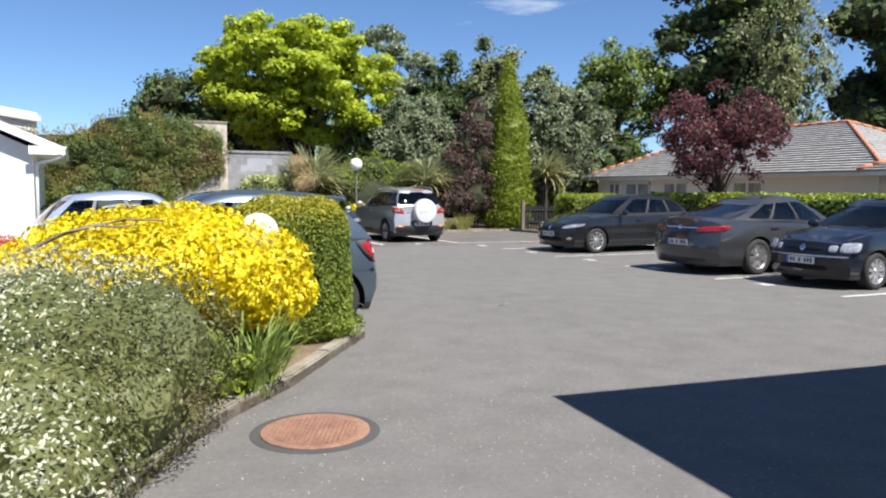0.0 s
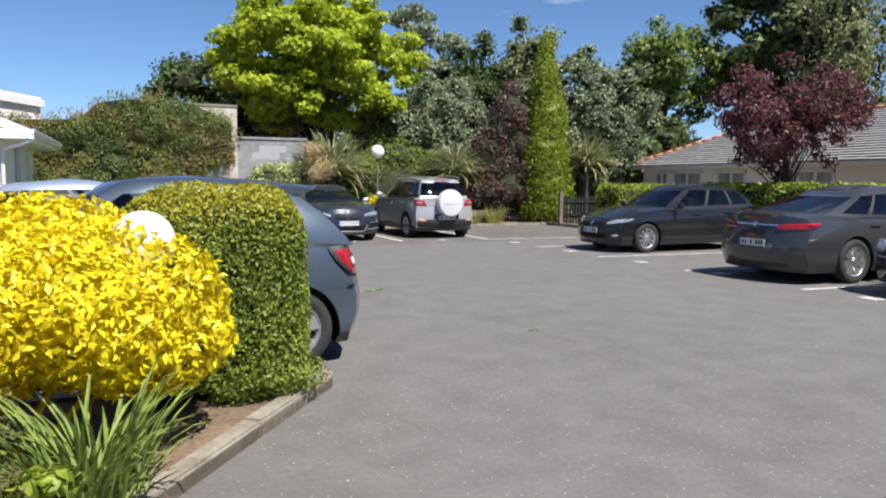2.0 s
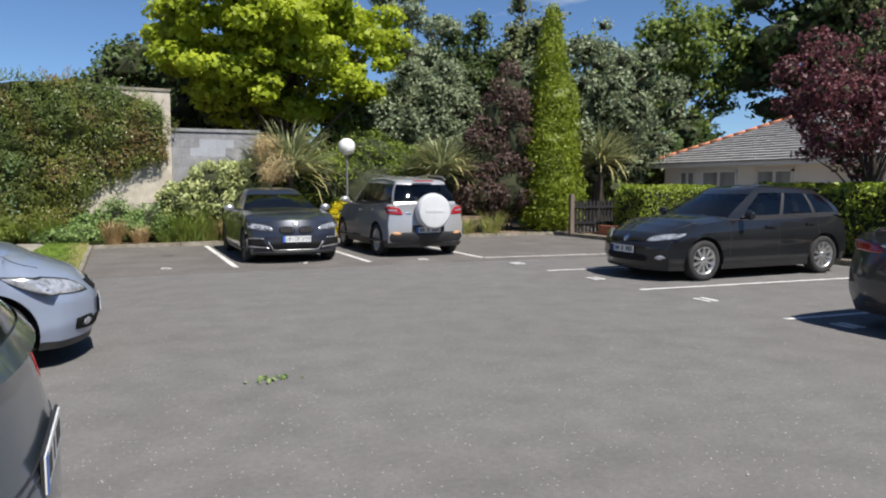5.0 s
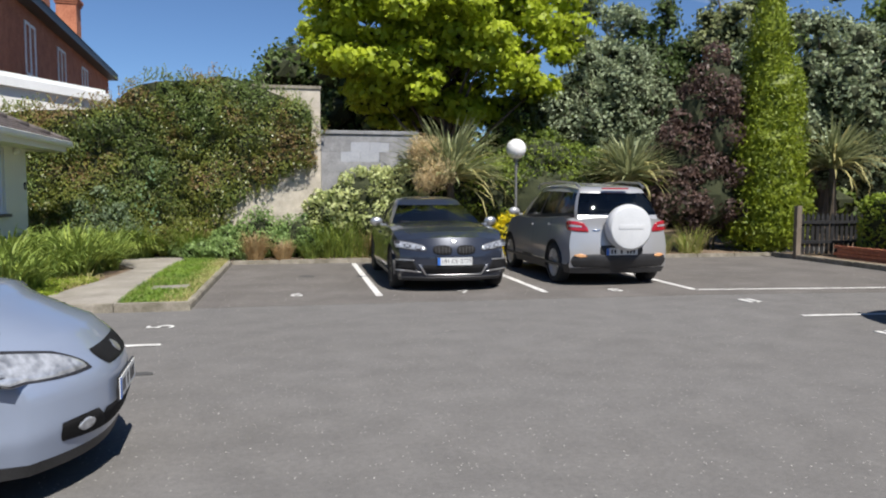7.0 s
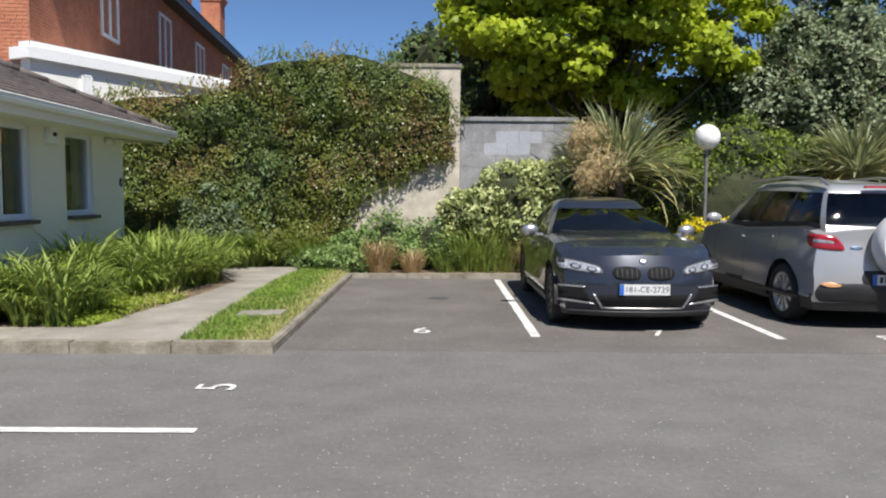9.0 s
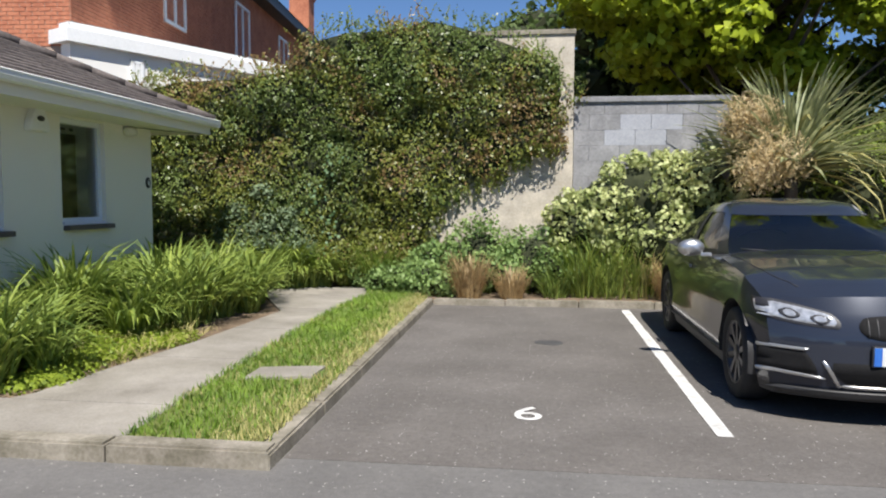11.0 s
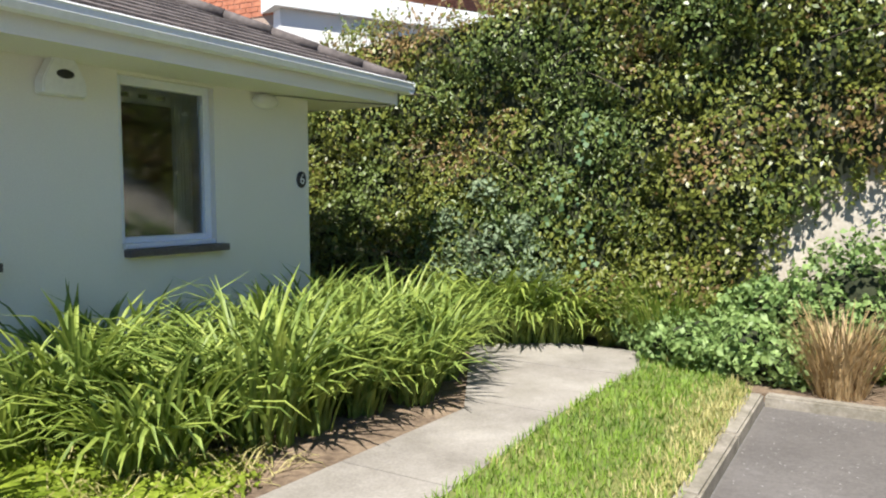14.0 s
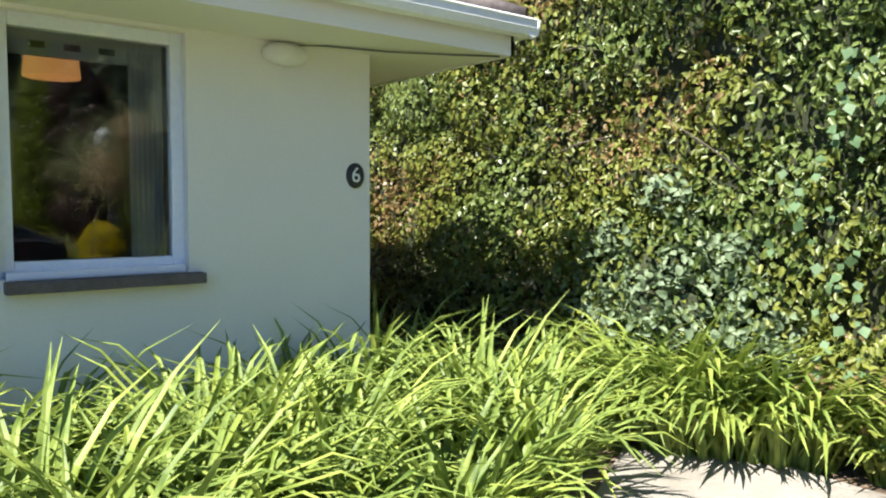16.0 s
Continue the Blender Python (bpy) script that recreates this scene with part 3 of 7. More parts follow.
for y0, y1 in zip(cuts, cuts[1:]):
    y0, y1 = y0 + 0.005, y1 - 0.005
    ys = [y0] + [q for q in (18.9, 19.22, 19.35, 19.6, 20.1, 20.7, 21.3, 22.3, 23.1, 23.7, 24.2, 24.7, 24.95) if y0 < q < y1] + [y1]
    left = [(bez_read(PATH_L, q), q) for q in ys]
    right = [(bez_read(PATH_R, q), q) for q in ys]
    bm = bmesh.new()
    prism(bm, right + left[::-1], -0.05, 0.09)
    bm_ob("path_slab", bm, CONCRETE, path)
slab("lawn", [(1.72, 18.58), (2.487, 18.58), (2.487, 24.56), (2.0, 25.3), (1.52, 25.4), (1.66, 24.7), (1.57, 23.3), (1.60, 21.7), (1.66, 19.6)], -0.05, 0.085, LAWN, "narrow strip of lawn between path and kerb", "lawn")
slab("bed", [(-1.03, 19.2), (0.62, 19.35), (0.70, 20.1), (0.88, 21.3), (1.0, 23.1), (0.42, 24.2), (0.02, 24.95), (0.75, 25.4), (2.0, 25.3), (2.46, 24.59), (14.8, 24.59), (14.8, 27.0), (30, 27.0), (30, 60), (-8, 60), (-8, 24.1), (-1.03, 24.1)], -0.05, 0.06, SOIL, "planted soil beds along the wall", "soil")
slab("stepping_stone", [(1.86, 19.88), (2.33, 20.02), (2.34, 20.36), (1.86, 20.24)], 0.02, 0.105, CONCRETE, "small flat concrete slab set in the lawn", "slab")
kerb_run("kerb", [(-1.0, 18.43), (2.6, 18.43)], "concrete kerb in front of the path", 0.15, 0.1, 0.93)
kerb_run("kerb", [(2.6, 18.43), (2.6, 24.45), (14.9, 24.45)], "concrete kerb round the parking bay", 0.11, 0.088, 0.93)
kerb_run("kerb", [(14.9, 24.45), (14.9, 19.2), (15.35, 18.6), (15.35, 3.0)], "concrete kerb behind the parking bays", 0.14, 0.1, 0.93)
slab("bed", [(15.04, 19.2), (15.5, 18.6), (15.5, 3.0), (40, 3.0), (40, 24.59), (15.04, 24.59)], -0.05, 0.07, SOIL, "soil and gravel behind the parking bays", "soil")


slab("bay_surface", [(2.61, 18.62), (9.9, 18.62), (14.6, 18.2), (14.89, 19.2), (14.89, 24.44), (2.61, 24.44)], -0.02, 0.0035, BAY, "older brownish asphalt of the parking bays", "paving")


# painted lines and bay numbers
def stripe(a, b, width=0.09):
    a, b = Vector((*a, 0)), Vector((*b, 0))
    u = (b - a).normalized()
    w = Vector((-u.y, u.x, 0)) * width / 2
    bm = bmesh.new()
    rng = random.Random(a.x + b.y)
    n = max(2, int((b - a).length / 0.25))
    lo, hi = [], []
    for i in range(n + 1):
        p = a.lerp(b, i / n)
        k = 1 + rng.uniform(-0.06, 0.06)
        lo.append(bm.verts.new(p - w * k + Vector((0, 0, 0.0075))))
        hi.append(bm.verts.new(p + w * k + Vector((0, 0, 0.0075))))
    for i in range(n):
        bm.faces.new((lo[i], lo[i + 1], hi[i + 1], hi[i]))
    return tagged(bm_ob("line_marking", bm, LINE), "worn white painted parking bay line", "road marking", "bay lines", "structure")


for x, y0, y1 in ((5.06, 19.3, 24.3), (7.53, 19.25, 24.3), (9.88, 19.1, 24.3)):
    stripe((x, y0), (x, y1), 0.1)
stripe((9.88, 19.12), (14.6, 18.65))
for y in (16.68, 14.2, 11.72, 9.3, 6.88):
    stripe((9.88, y), (14.9, y - 0.35))
stripe((-1.0, 16.3), (2.62, 16.3))
stripe((-1.0, 13.85), (2.62, 13.85))
stripe((-1.0, 10.9), (2.62, 10.9))


def writing(text, m, size, material, name="number", parent=None, sx=1.0, depth=0.001):
    c = bpy.data.curves.new(name, "FONT")
    c.body, c.size, c.align_x, c.align_y, c.extrude = text, size, "CENTER", "CENTER", depth
    ob = bpy.data.objects.new(name, c)
    scene.collection.objects.link(ob)
    dg = bpy.context.evaluated_depsgraph_get()
    me = bpy.data.meshes.new_from_object(ob.evaluated_get(dg))
    bpy.data.objects.remove(ob)
    me.materials.clear()
    me.materials.append(material)
    out = new(name, me)
    if parent:
        out.parent = parent
    out.matrix_basis = m @ Matrix.Diagonal((sx, 1, 1, 1))
    return out


for text, x, y, rz in (("6", 3.9, 19.6, 0), ("7", 6.35, 19.52, 0), ("8", 8.65, 19.3, 0), ("5", 2.46, 17.3, 90), ("4", 2.48, 15.15, 90)):
    tagged(writing(text, pose(x, y, 0.0085, 0, 0, rz), 0.42, LINE, "bay_number"), "white painted bay number " + text + " on asphalt", "road marking", "bay numbers", "structure")
for x, y in ((10.02, 17.95), (10.05, 15.5), (10.08, 13.15), (10.2, 11.2), (10.05, 8.4)):
    bm = bmesh.new()
    for k in range(2):
        add_box(bm, (x - 0.10 + 0.12 * k, y - 0.14, 0.001), (x - 0.03 + 0.12 * k, y + 0.14, 0.008))
    tagged(bm_ob("bay_number", bm, LINE), "faded white painted bay number on asphalt", "road marking", "bay numbers", "structure")

# manhole and dark repair patches
man = thing("manhole_cover", "round rusty brown cast iron manhole cover in dark asphalt", "manhole", at=(1.1, 4.28, 0))
bm = bmesh.new()
add_lathe(bm, [(0.30, 0.002), (0.395, 0.005), (0.41, 0.001)], 36)
bm_ob("surround", bm, PATCH, man, True)
bm = bmesh.new()
add_lathe(bm, [(0.345, 0.001), (0.345, 0.012), (0.335, 0.014), (0.30, 0.012), (0.0, 0.012)][:4], 36)
for i in range(-9, 10):
    for j in range(-9, 10):
        x, y = i * 0.033 + 0.016 * (j % 2), j * 0.033
        if x * x + y * y < 0.29 ** 2:
            add_box(bm, (x - 0.011, y - 0.011, 0.010), (x + 0.011, y + 0.011, 0.016))
bm_ob("lid", bm, RUST, man)


def blot(name, x, y, rx, ry, material, label, seed):
    rng = random.Random(seed)
    n = 18
    pts = [(x + rx * math.cos(2 * math.pi * k / n) * rng.uniform(0.75, 1.15), y + ry * math.sin(2 * math.pi * k / n) * rng.uniform(0.75, 1.15)) for k in range(n)]
    return slab(name, pts, -0.01, 0.007, material, label, "stain")


blot("oil_stain", 4.08, 22.05, 0.15, 0.13, PATCH, "small dark oil stain on the asphalt", 3)
blot("repair_patch", 2.62, 15.12, 0.16, 0.07, PATCH, "thin dark patch in the asphalt", 4)


# ---- bungalow number six ----
WX, WY0, WY1, SOFF = -1.035, 17.95, 23.96, 2.27
WINS = [(22.12, 22.92, 1.10, 2.25), (20.1, 21.25, 1.08, 2.25)]
house = thing("bungalow", "low white rendered bungalow with brown tiled roof", "house")
bm = bmesh.new()
cuts = sorted([w[:2] for w in WINS])
y = WY0
for a, b in cuts:
    add_box(bm, (WX - 0.28, y, -0.1), (WX, a, SOFF + 0.1))
    y = b
add_box(bm, (WX - 0.28, y, -0.1), (WX, WY1, SOFF + 0.1))
for a, b, z0, z1 in WINS:
    add_box(bm, (WX - 0.28, a, -0.1), (WX, b, z0))
    add_box(bm, (WX - 0.28, a, z1), (WX, b, SOFF + 0.1))
add_box(bm, (-7.6, WY1 - 0.28, -0.1), (WX - 0.28, WY1, SOFF + 0.1))
add_box(bm, (-7.6, WY0, -0.1), (-7.32, WY1 - 0.28, SOFF + 0.1))
# gable wall towards the car park
lo = [(WX - 0.002, -0.1), (WX - 0.002, 2.40), (-4.3, 3.95), (-7.6, 2.40), (-7.6, -0.1)]
v0 = [bm.verts.new((x, WY0 - 0.001, z)) for x, z in lo]
v1 = [bm.verts.new((x, WY0 + 0.27, z)) for x, z in lo]
bm.faces.new(v0)
bm.faces.new(v1[::-1])
for i in range(5):
    bm.faces.new((v0[i], v1[i], v1[(i + 1) % 5], v0[(i + 1) % 5]))
bm_ob("wall", bm, RENDER_C, house)
# soffit and fascia
EX, EY, EZ = -0.50, 24.55, 2.385
bm = bmesh.new()
add_box(bm, (EX - 0.02, WY0 - 0.25, SOFF), (WX, EY, SOFF + 0.02))
add_box(bm, (-8.0, WY1, SOFF), (WX, EY, SOFF + 0.02))
add_box(bm, (EX - 0.02, WY0 - 0.25, SOFF - 0.01), (EX, EY + 0.02, EZ + 0.06))
add_box(bm, (-8.0, EY, SOFF - 0.01), (EX, EY + 0.02, EZ + 0.06))
bm_ob("soffit", bm, RENDER_C, house)
bm = bmesh.new()
add_box(bm, (EX - 0.60, WY0 - 0.28, SOFF - 0.005), (EX + 0.09, WY0 - 0.25, 2.44), 0.004)
rise = Vector((-3.3, 0, 1.55))
for k in range(1):
    a = [(EX + 0.06, 2.43), (-4.3, 4.13), (-4.3, 3.93), (EX + 0.06, 2.25)]
    q0 = [bm.verts.new((x, WY0 - 0.29, z)) for x, z in a]
    q1 = [bm.verts.new((x, WY0 - 0.26, z)) for x, z in a]
    bm.faces.new(q0)
    bm.faces.new(q1[::-1])
    for i in range(4):
        bm.faces.new((q0[i], q1[i], q1[(i + 1) % 4], q0[(i + 1) % 4]))
bm_ob("barge_board", bm, WHITE, house)
# gutter: half-round trough with a beaded lip
bm = bmesh.new()
prof = [(0.0, 0.10), (0.0, 0.045), (0.02, 0.01), (0.055, 0.0), (0.09, 0.012), (0.108, 0.05), (0.108, 0.088), (0.116, 0.094), (0.112, 0.102), (0.100, 0.096), (0.098, 0.055), (0.055, 0.012), (0.012, 0.05), (0.010, 0.10)]
for pts in ([(EX, WY0 - 0.3, 0), (EX, EY + 0.1, 1)], ):
    ends = []
    for x, y, _ in pts:
        ends.append([bm.verts.new((x + px, y, EZ - 0.03 + pz)) for px, pz in prof])
    n = len(prof)
    for i in range(n):
        bm.faces.new((ends[0][i], ends[0][(i + 1) % n], ends[1][(i + 1) % n], ends[1][i]))
    bm.faces.new(ends[0])
    bm.faces.new(ends[1])
ends = []
for x in (-8.0, EX + 0.1):
    ends.append([bm.verts.new((x, EY + 0.02 + px, EZ - 0.03 + pz)) for px, pz in prof])
for i in range(n):
    bm.faces.new((ends[0][i], ends[0][(i + 1) % n], ends[1][(i + 1) % n], ends[1][i]))
bm.faces.new(ends[0])
bm.faces.new(ends[1])
add_tube(bm, [(EX + 0.05, WY0 - 0.2, EZ - 0.03), (EX + 0.04, WY0 - 0.2, EZ - 0.14), (EX - 0.1, WY0 - 0.2, EZ - 0.22), (WX + 0.08, WY0 + 0.06, EZ - 0.30), (WX + 0.06, WY0 + 0.07, EZ - 0.42), (WX + 0.06, WY0 + 0.07, 0.0)], [0.035] * 6, 10)
bm_ob("gutter", bm, WHITE, house)
# roof: sheathing under courses of tiles, hipped at the far end
RP = math.tan(radians(24))
RX = -4.3
HX = EX + 0.04
bm = bmesh.new()
zr = EZ + 0.07 + (HX - RX) * RP
a, b = bm.verts.new((HX, WY0 - 0.28, EZ + 0.055)), bm.verts.new((HX, EY + 0.06, EZ + 0.055))
c, d = bm.verts.new((RX, EY + 0.06 - (HX - RX), zr - 0.02)), bm.verts.new((RX, WY0 - 0.28, zr - 0.02))
e, f = bm.verts.new((2 * RX - HX, EY + 0.06, EZ + 0.055)), bm.verts.new((2 * RX - HX, WY0 - 0.28, EZ + 0.055))
bm.faces.new((a, b, c, d))
bm.faces.new((b, e, c))
bm.faces.new((e, f, d, c))
bm_ob("roof", bm, ROOF, house)
bm = bmesh.new()
rng = random.Random(2)
cz = math.cos(radians(24))
course = 0.17
for i in range(int((HX - RX) / (course * cz))):
    x1 = HX - i * course * cz
    x0 = x1 - course * cz * 1.12
    yend = EY + 0.06 - (HX - x1)
    y = WY0 - 0.28 + (0.13 if i % 2 else 0)
    while y < yend - 0.05:
        yb = min(y + 0.262, yend)
        lift = rng.uniform(0.0, 0.007)
        za, zb = EZ + 0.062 + (HX - x1) * RP, EZ + 0.062 + (HX - x0) * RP
        lowv = [bm.verts.new(p) for p in ((x1, y, za), (x1, yb, za), (x0, yb, zb - 0.012), (x0, y, zb - 0.012))]
        top = [bm.verts.new(p) for p in ((x1, y, za + 0.020 + lift), (x1, yb, za + 0.016 + lift), (x0, yb, zb + 0.004), (x0, y, zb + 0.004))]
        bm.faces.new(top)
        for k in range(4):
            bm.faces.new((lowv[k], lowv[(k + 1) % 4], top[(k + 1) % 4], top[k]))
        y += 0.266
tiles = bm_ob("roof_tiles", bm, ROOF, house)
tagged(tiles, kind="stuff")
bm = bmesh.new()
hip0, hip1 = Vector((HX, EY + 0.06, EZ + 0.09)), Vector((RX, EY + 0.06 - (HX - RX), zr + 0.03))
for k in range(14):
    p, q = hip0.lerp(hip1, k / 14), hip0.lerp(hip1, (k + 1.08) / 14)
    add_tube(bm, [p, q], [0.055, 0.05], 8)
bm_ob("hip_tiles", bm, ROOF, house)
# windows
for a, b, z0, z1 in WINS:
    win = new("window")
    win.parent = house
    bm = bmesh.new()
    x0, x1 = WX - 0.12, WX - 0.05
    fw = 0.06
    for lo, hi in (((x0, a, z0), (x1, a + fw, z1)), ((x0, b - fw, z0), (x1, b, z1)), ((x0, a + fw, z0), (x1, b - fw, z0 + 0.075)), ((x0, a + fw, z1 - fw), (x1, b - fw, z1))):
        add_box(bm, lo, hi, 0.008)
    if b - a > 1:
        mid = (a + b) / 2
        add_box(bm, (x0, mid - 0.05, z0 + 0.075), (x1, mid + 0.05, z1 - fw), 0.008)
    add_box(bm, (x1 - 0.01, a + 0.02, z0), (WX + 0.012, b - 0.02, z0 + 0.035), 0.008)
    bm_ob("frame", bm, PVC, win)
    pane = box("pane", (x0 + 0.03, a + fw, z0 + 0.07), (x0 + 0.036, b - fw, z1 - fw), GLASS, win)
    pane.visible_shadow = False
    pane = box("pane", (x0 + 0.006, a + fw, z0 + 0.07), (x0 + 0.010, b - fw, z1 - fw), GLASS, win)
    pane.visible_shadow = False
    bm = bmesh.new()
    add_box(bm, (WX - 0.02, a + 0.01, z0 - 0.055), (WX + 0.075, b + 0.06, z0 - 0.004), 0.006)
    bm_ob("sill", bm, mat("slate sill", (0.07, 0.06, 0.06), (0.14, 0.12, 0.12), fine=40, broad=4), win)
    for s in (0, 1):
        bm = bmesh.new()
        n = 30
        w = 0.16
        y0 = a + 0.05 if s == 0 else b - 0.05 - w
        if s == 0 and b - a < 1:
            continue
        lo, hi = [], []
        for k in range(n + 1):
            yy = y0 + w * k / n
            xx = x0 - 0.10 + 0.022 * math.sin(k * 1.35)
            lo.append(bm.verts.new((xx, yy, z0 - 0.1)))
            hi.append(bm.verts.new((xx, yy, z1)))
        for k in range(n):
            bm.faces.new((lo[k], lo[k + 1], hi[k + 1], hi[k])).smooth = True
        bm_ob("curtain", bm, CURTAIN, win)
win = [o for o in house.children if o.name.startswith("window")][0]
box("blind_header", (WX - 0.24, 22.2, 2.10), (WX - 0.22, 22.80, 2.24), CURTAIN, win)
for k in range(3):
    box("curtain_clip", (WX - 0.216, 22.28 + 0.15 * k, 2.135), (WX - 0.208, 22.35 + 0.15 * k, 2.165), INK, win)
# room behind the panes, its lining coloured dark to paint in the dimness indoors
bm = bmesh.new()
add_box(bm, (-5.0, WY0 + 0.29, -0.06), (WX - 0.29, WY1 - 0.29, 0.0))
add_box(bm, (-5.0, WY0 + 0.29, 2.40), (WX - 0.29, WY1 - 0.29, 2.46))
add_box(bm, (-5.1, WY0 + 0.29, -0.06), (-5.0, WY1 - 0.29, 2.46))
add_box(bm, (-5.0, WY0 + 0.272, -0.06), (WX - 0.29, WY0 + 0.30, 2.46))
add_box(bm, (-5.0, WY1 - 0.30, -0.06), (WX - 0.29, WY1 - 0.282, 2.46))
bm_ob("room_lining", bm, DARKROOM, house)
# house number
plate = thing("house_number", "small dark oval house number plate with white 6", "sign", at=(WX, 23.86, 1.59))
bm = bmesh.new()
add_lathe(bm, [(0.056, 0.0), (0.056, 0.012), (0.049, 0.016), (0.0001, 0.016)], 28, axis="x")
for v in bm.verts:
    v.co.z *= 1.25
bm_ob("plate", bm, INK, plate)
writing("6", pose(0.0175, 0, 0, 90, 0, 90), 0.12, WHITE, "numeral", plate)
# alarm box and bulkhead lamp
al = thing("alarm_box", "white wall-mounted alarm bell box with blue oval badge", "alarm", at=(WX, 21.72, 2.05))
bm = bmesh.new()
o0 = [(-0.155, 0.0), (0.155, 0.0), (0.15, 0.09), (0.06, 0.26), (-0.06, 0.26), (-0.15, 0.09)]
v0 = [bm.verts.new((0.0, y, z)) for y, z in o0]
v1 = [bm.verts.new((0.075, y * 0.9, 0.01 + z * 0.92)) for y, z in o0]
bm.faces.new(v1)
bm.faces.new(v0[::-1])
for i in range(6):
    bm.faces.new((v0[i], v0[(i + 1) % 6], v1[(i + 1) % 6], v1[i]))
bmesh.ops.bevel(bm, geom=bm.edges[:], offset=0.008, segments=2, affect="EDGES")
bm_ob("case", bm, WHITE, al)
bm = bmesh.new()
add_lathe(bm, [(0.055, 0.074), (0.055, 0.080), (0.0001, 0.081)], 20, axis="x", centre=(0, 0, 0.13))
for v in bm.verts:
    v.co.z = 0.13 + (v.co.z - 0.13) * 0.5
bm_ob("badge", bm, INK, al)
bm = bmesh.new()
add_lathe(bm, [(0.03, 0.0), (0.035, 0.06), (0.02, 0.10)], 12, axis="x", centre=(0, 0, 0.29))
bm_ob("strobe", bm, BLACK, al, True)
lamp = thing("bulkhead_lamp", "oval frosted bulkhead lamp under the eaves", "lamp", at=(WX, 23.43, 2.205))
bm = bmesh.new()
add_lathe(bm, [(0.05, 0.0), (0.11, 0.01), (0.11, 0.03), (0.10, 0.06), (0.06, 0.085), (0.0001, 0.09)], 24, axis="x")
for v in bm.verts:
    v.co.z *= 0.55
    v.co.y *= 1.15
bm_ob("diffuser", bm, OPAL, lamp, True)
cable = thing("lamp_cable", "thin grey cable clipped under the eaves", "cable")
bm = bmesh.new()
add_tube(bm, [(WX + 0.02, 23.45, 2.255), (WX + 0.10, 23.62, 2.262), (WX + 0.22, 23.95, 2.255), (WX + 0.34, 24.3, 2.264), (EX - 0.06, 24.52, 2.262)], [0.006] * 5, 6)
bm_ob("cable", bm, STEEL, cable, True)
# pendant lamp inside
pend = thing("pendant_lamp", "woven wicker pendant lamp inside the room", "lamp", at=(-2.1, 22.53, 2.13))
bm = bmesh.new()
add_lathe(bm, [(0.10, 0.17), (0.14, 0.10), (0.15, 0.0), (0.147, 0.0), (0.137, 0.10), (0.098, 0.168)], 20)
add_tube(bm, [(0, 0, 0.16), (0, 0, 0.28)], [0.006, 0.006], 6)
bm_ob("shade", bm, WICKER, pend)

# ---- walls at the back ----
tagged(box("wall_tall", (0.95, 25.95, -0.1), (4.46, 26.2, 3.80), RENDER_B), "tall beige rendered garden wall half hidden by ivy", "wall", kind="structure")
tagged(box("wall_mid", (-6.0, 25.96, -0.1), (0.95, 26.19, 2.95), RENDER_B), "lower beige garden wall under the ivy", "wall", kind="structure")
tagged(box("coping", (0.93, 25.92, 3.80), (4.48, 26.23, 3.87), KERB, bevel=0.01), "concrete coping of the tall wall", "coping", kind="structure")
low = thing("wall_low", "lower grey blockwork wall with a pale patch", "wall", kind="structure")
rng = random.Random(8)
box("core", (4.47, 26.03, -0.1), (6.7, 26.2, 2.82), BLOCK, low)
for j in range(13):
    z = j * 0.225 - 0.06
    x = 4.47 - (0.22 if j % 2 else 0)
    while x < 6.5:
        x1 = min(x + 0.44, 6.7)
        pale = 4.75 < x < 5.7 and 2.05 < z < 2.6
        dep = 26.02 - rng.uniform(0, 0.006)
        ob = box("block", (max(x, 4.468) + 0.001, dep, z + 0.001), (x1 - 0.001, 26.05, min(z + 0.224, 2.82)), BLOCK_L if pale else BLOCK, low)
        x += 0.445
tagged(box("coping", (4.46, 25.98, 2.82), (6.7, 26.24, 2.90), BLOCK, bevel=0.01), "grey concrete coping of the low wall", "coping", kind="structure")


# ---- neighbours beyond the wall ----
def sash(parent, m, w, h, glass=None):
    """A white window with two lights, in its own frame: x across, z up, facing -y."""
    bm = bmesh.new()
    for lo, hi in (((-w / 2, -0.03, 0), (-w / 2 + 0.07, 0.06, h)), ((w / 2 - 0.07, -0.03, 0), (w / 2, 0.06, h)), ((-w / 2, -0.03, 0), (w / 2, 0.06, 0.08)), ((-w / 2, -0.03, h - 0.07), (w / 2, 0.06, h)), ((-0.04, -0.025, 0.08), (0.04, 0.055, h - 0.07))):
        add_box(bm, lo, hi)
    fr = bm_ob("window", bm, WHITE, parent)
    fr.matrix_basis = m
    gl = box("pane", (-w / 2 + 0.05, 0.02, 0.05), (w / 2 - 0.05, 0.03, h - 0.05), glass or INK_GLASS, fr)
    return fr


NET_GLASS = mat("window with net curtain", (0.22, 0.24, 0.25), (0.42, 0.44, 0.45), rough=0.15, fine=6, broad=2, bump=0.0, coat=1.0, stretch=(1, 1, 0.1))
INK_GLASS = mat("dark reflecting window", (0.02, 0.025, 0.03), (0.05, 0.055, 0.06), rough=0.05, fine=10, broad=2, bump=0.0, coat=1.0)
U = Vector((-1.77, 23.3, 0)).normalized()          # along the terrace
terrace = thing("brick_terrace", "two-storey red brick terrace with white windows and chimneys", "house")
T0 = Vector((-4.13, 27.0, 0))
TM = Matrix.Translation(T0) @ pose(0, 0, 0, 0, 0, math.degrees(math.atan2(U.y, U.x)))   # x along, y to the back
bm = bmesh.new()
add_box(bm, (0, 0, -0.1), (25, 8, 7.6))
wall = bm_ob("wall", bm, MORTAR, terrace)
wall.matrix_basis = TM
bm = bmesh.new()
rng = random.Random(4)
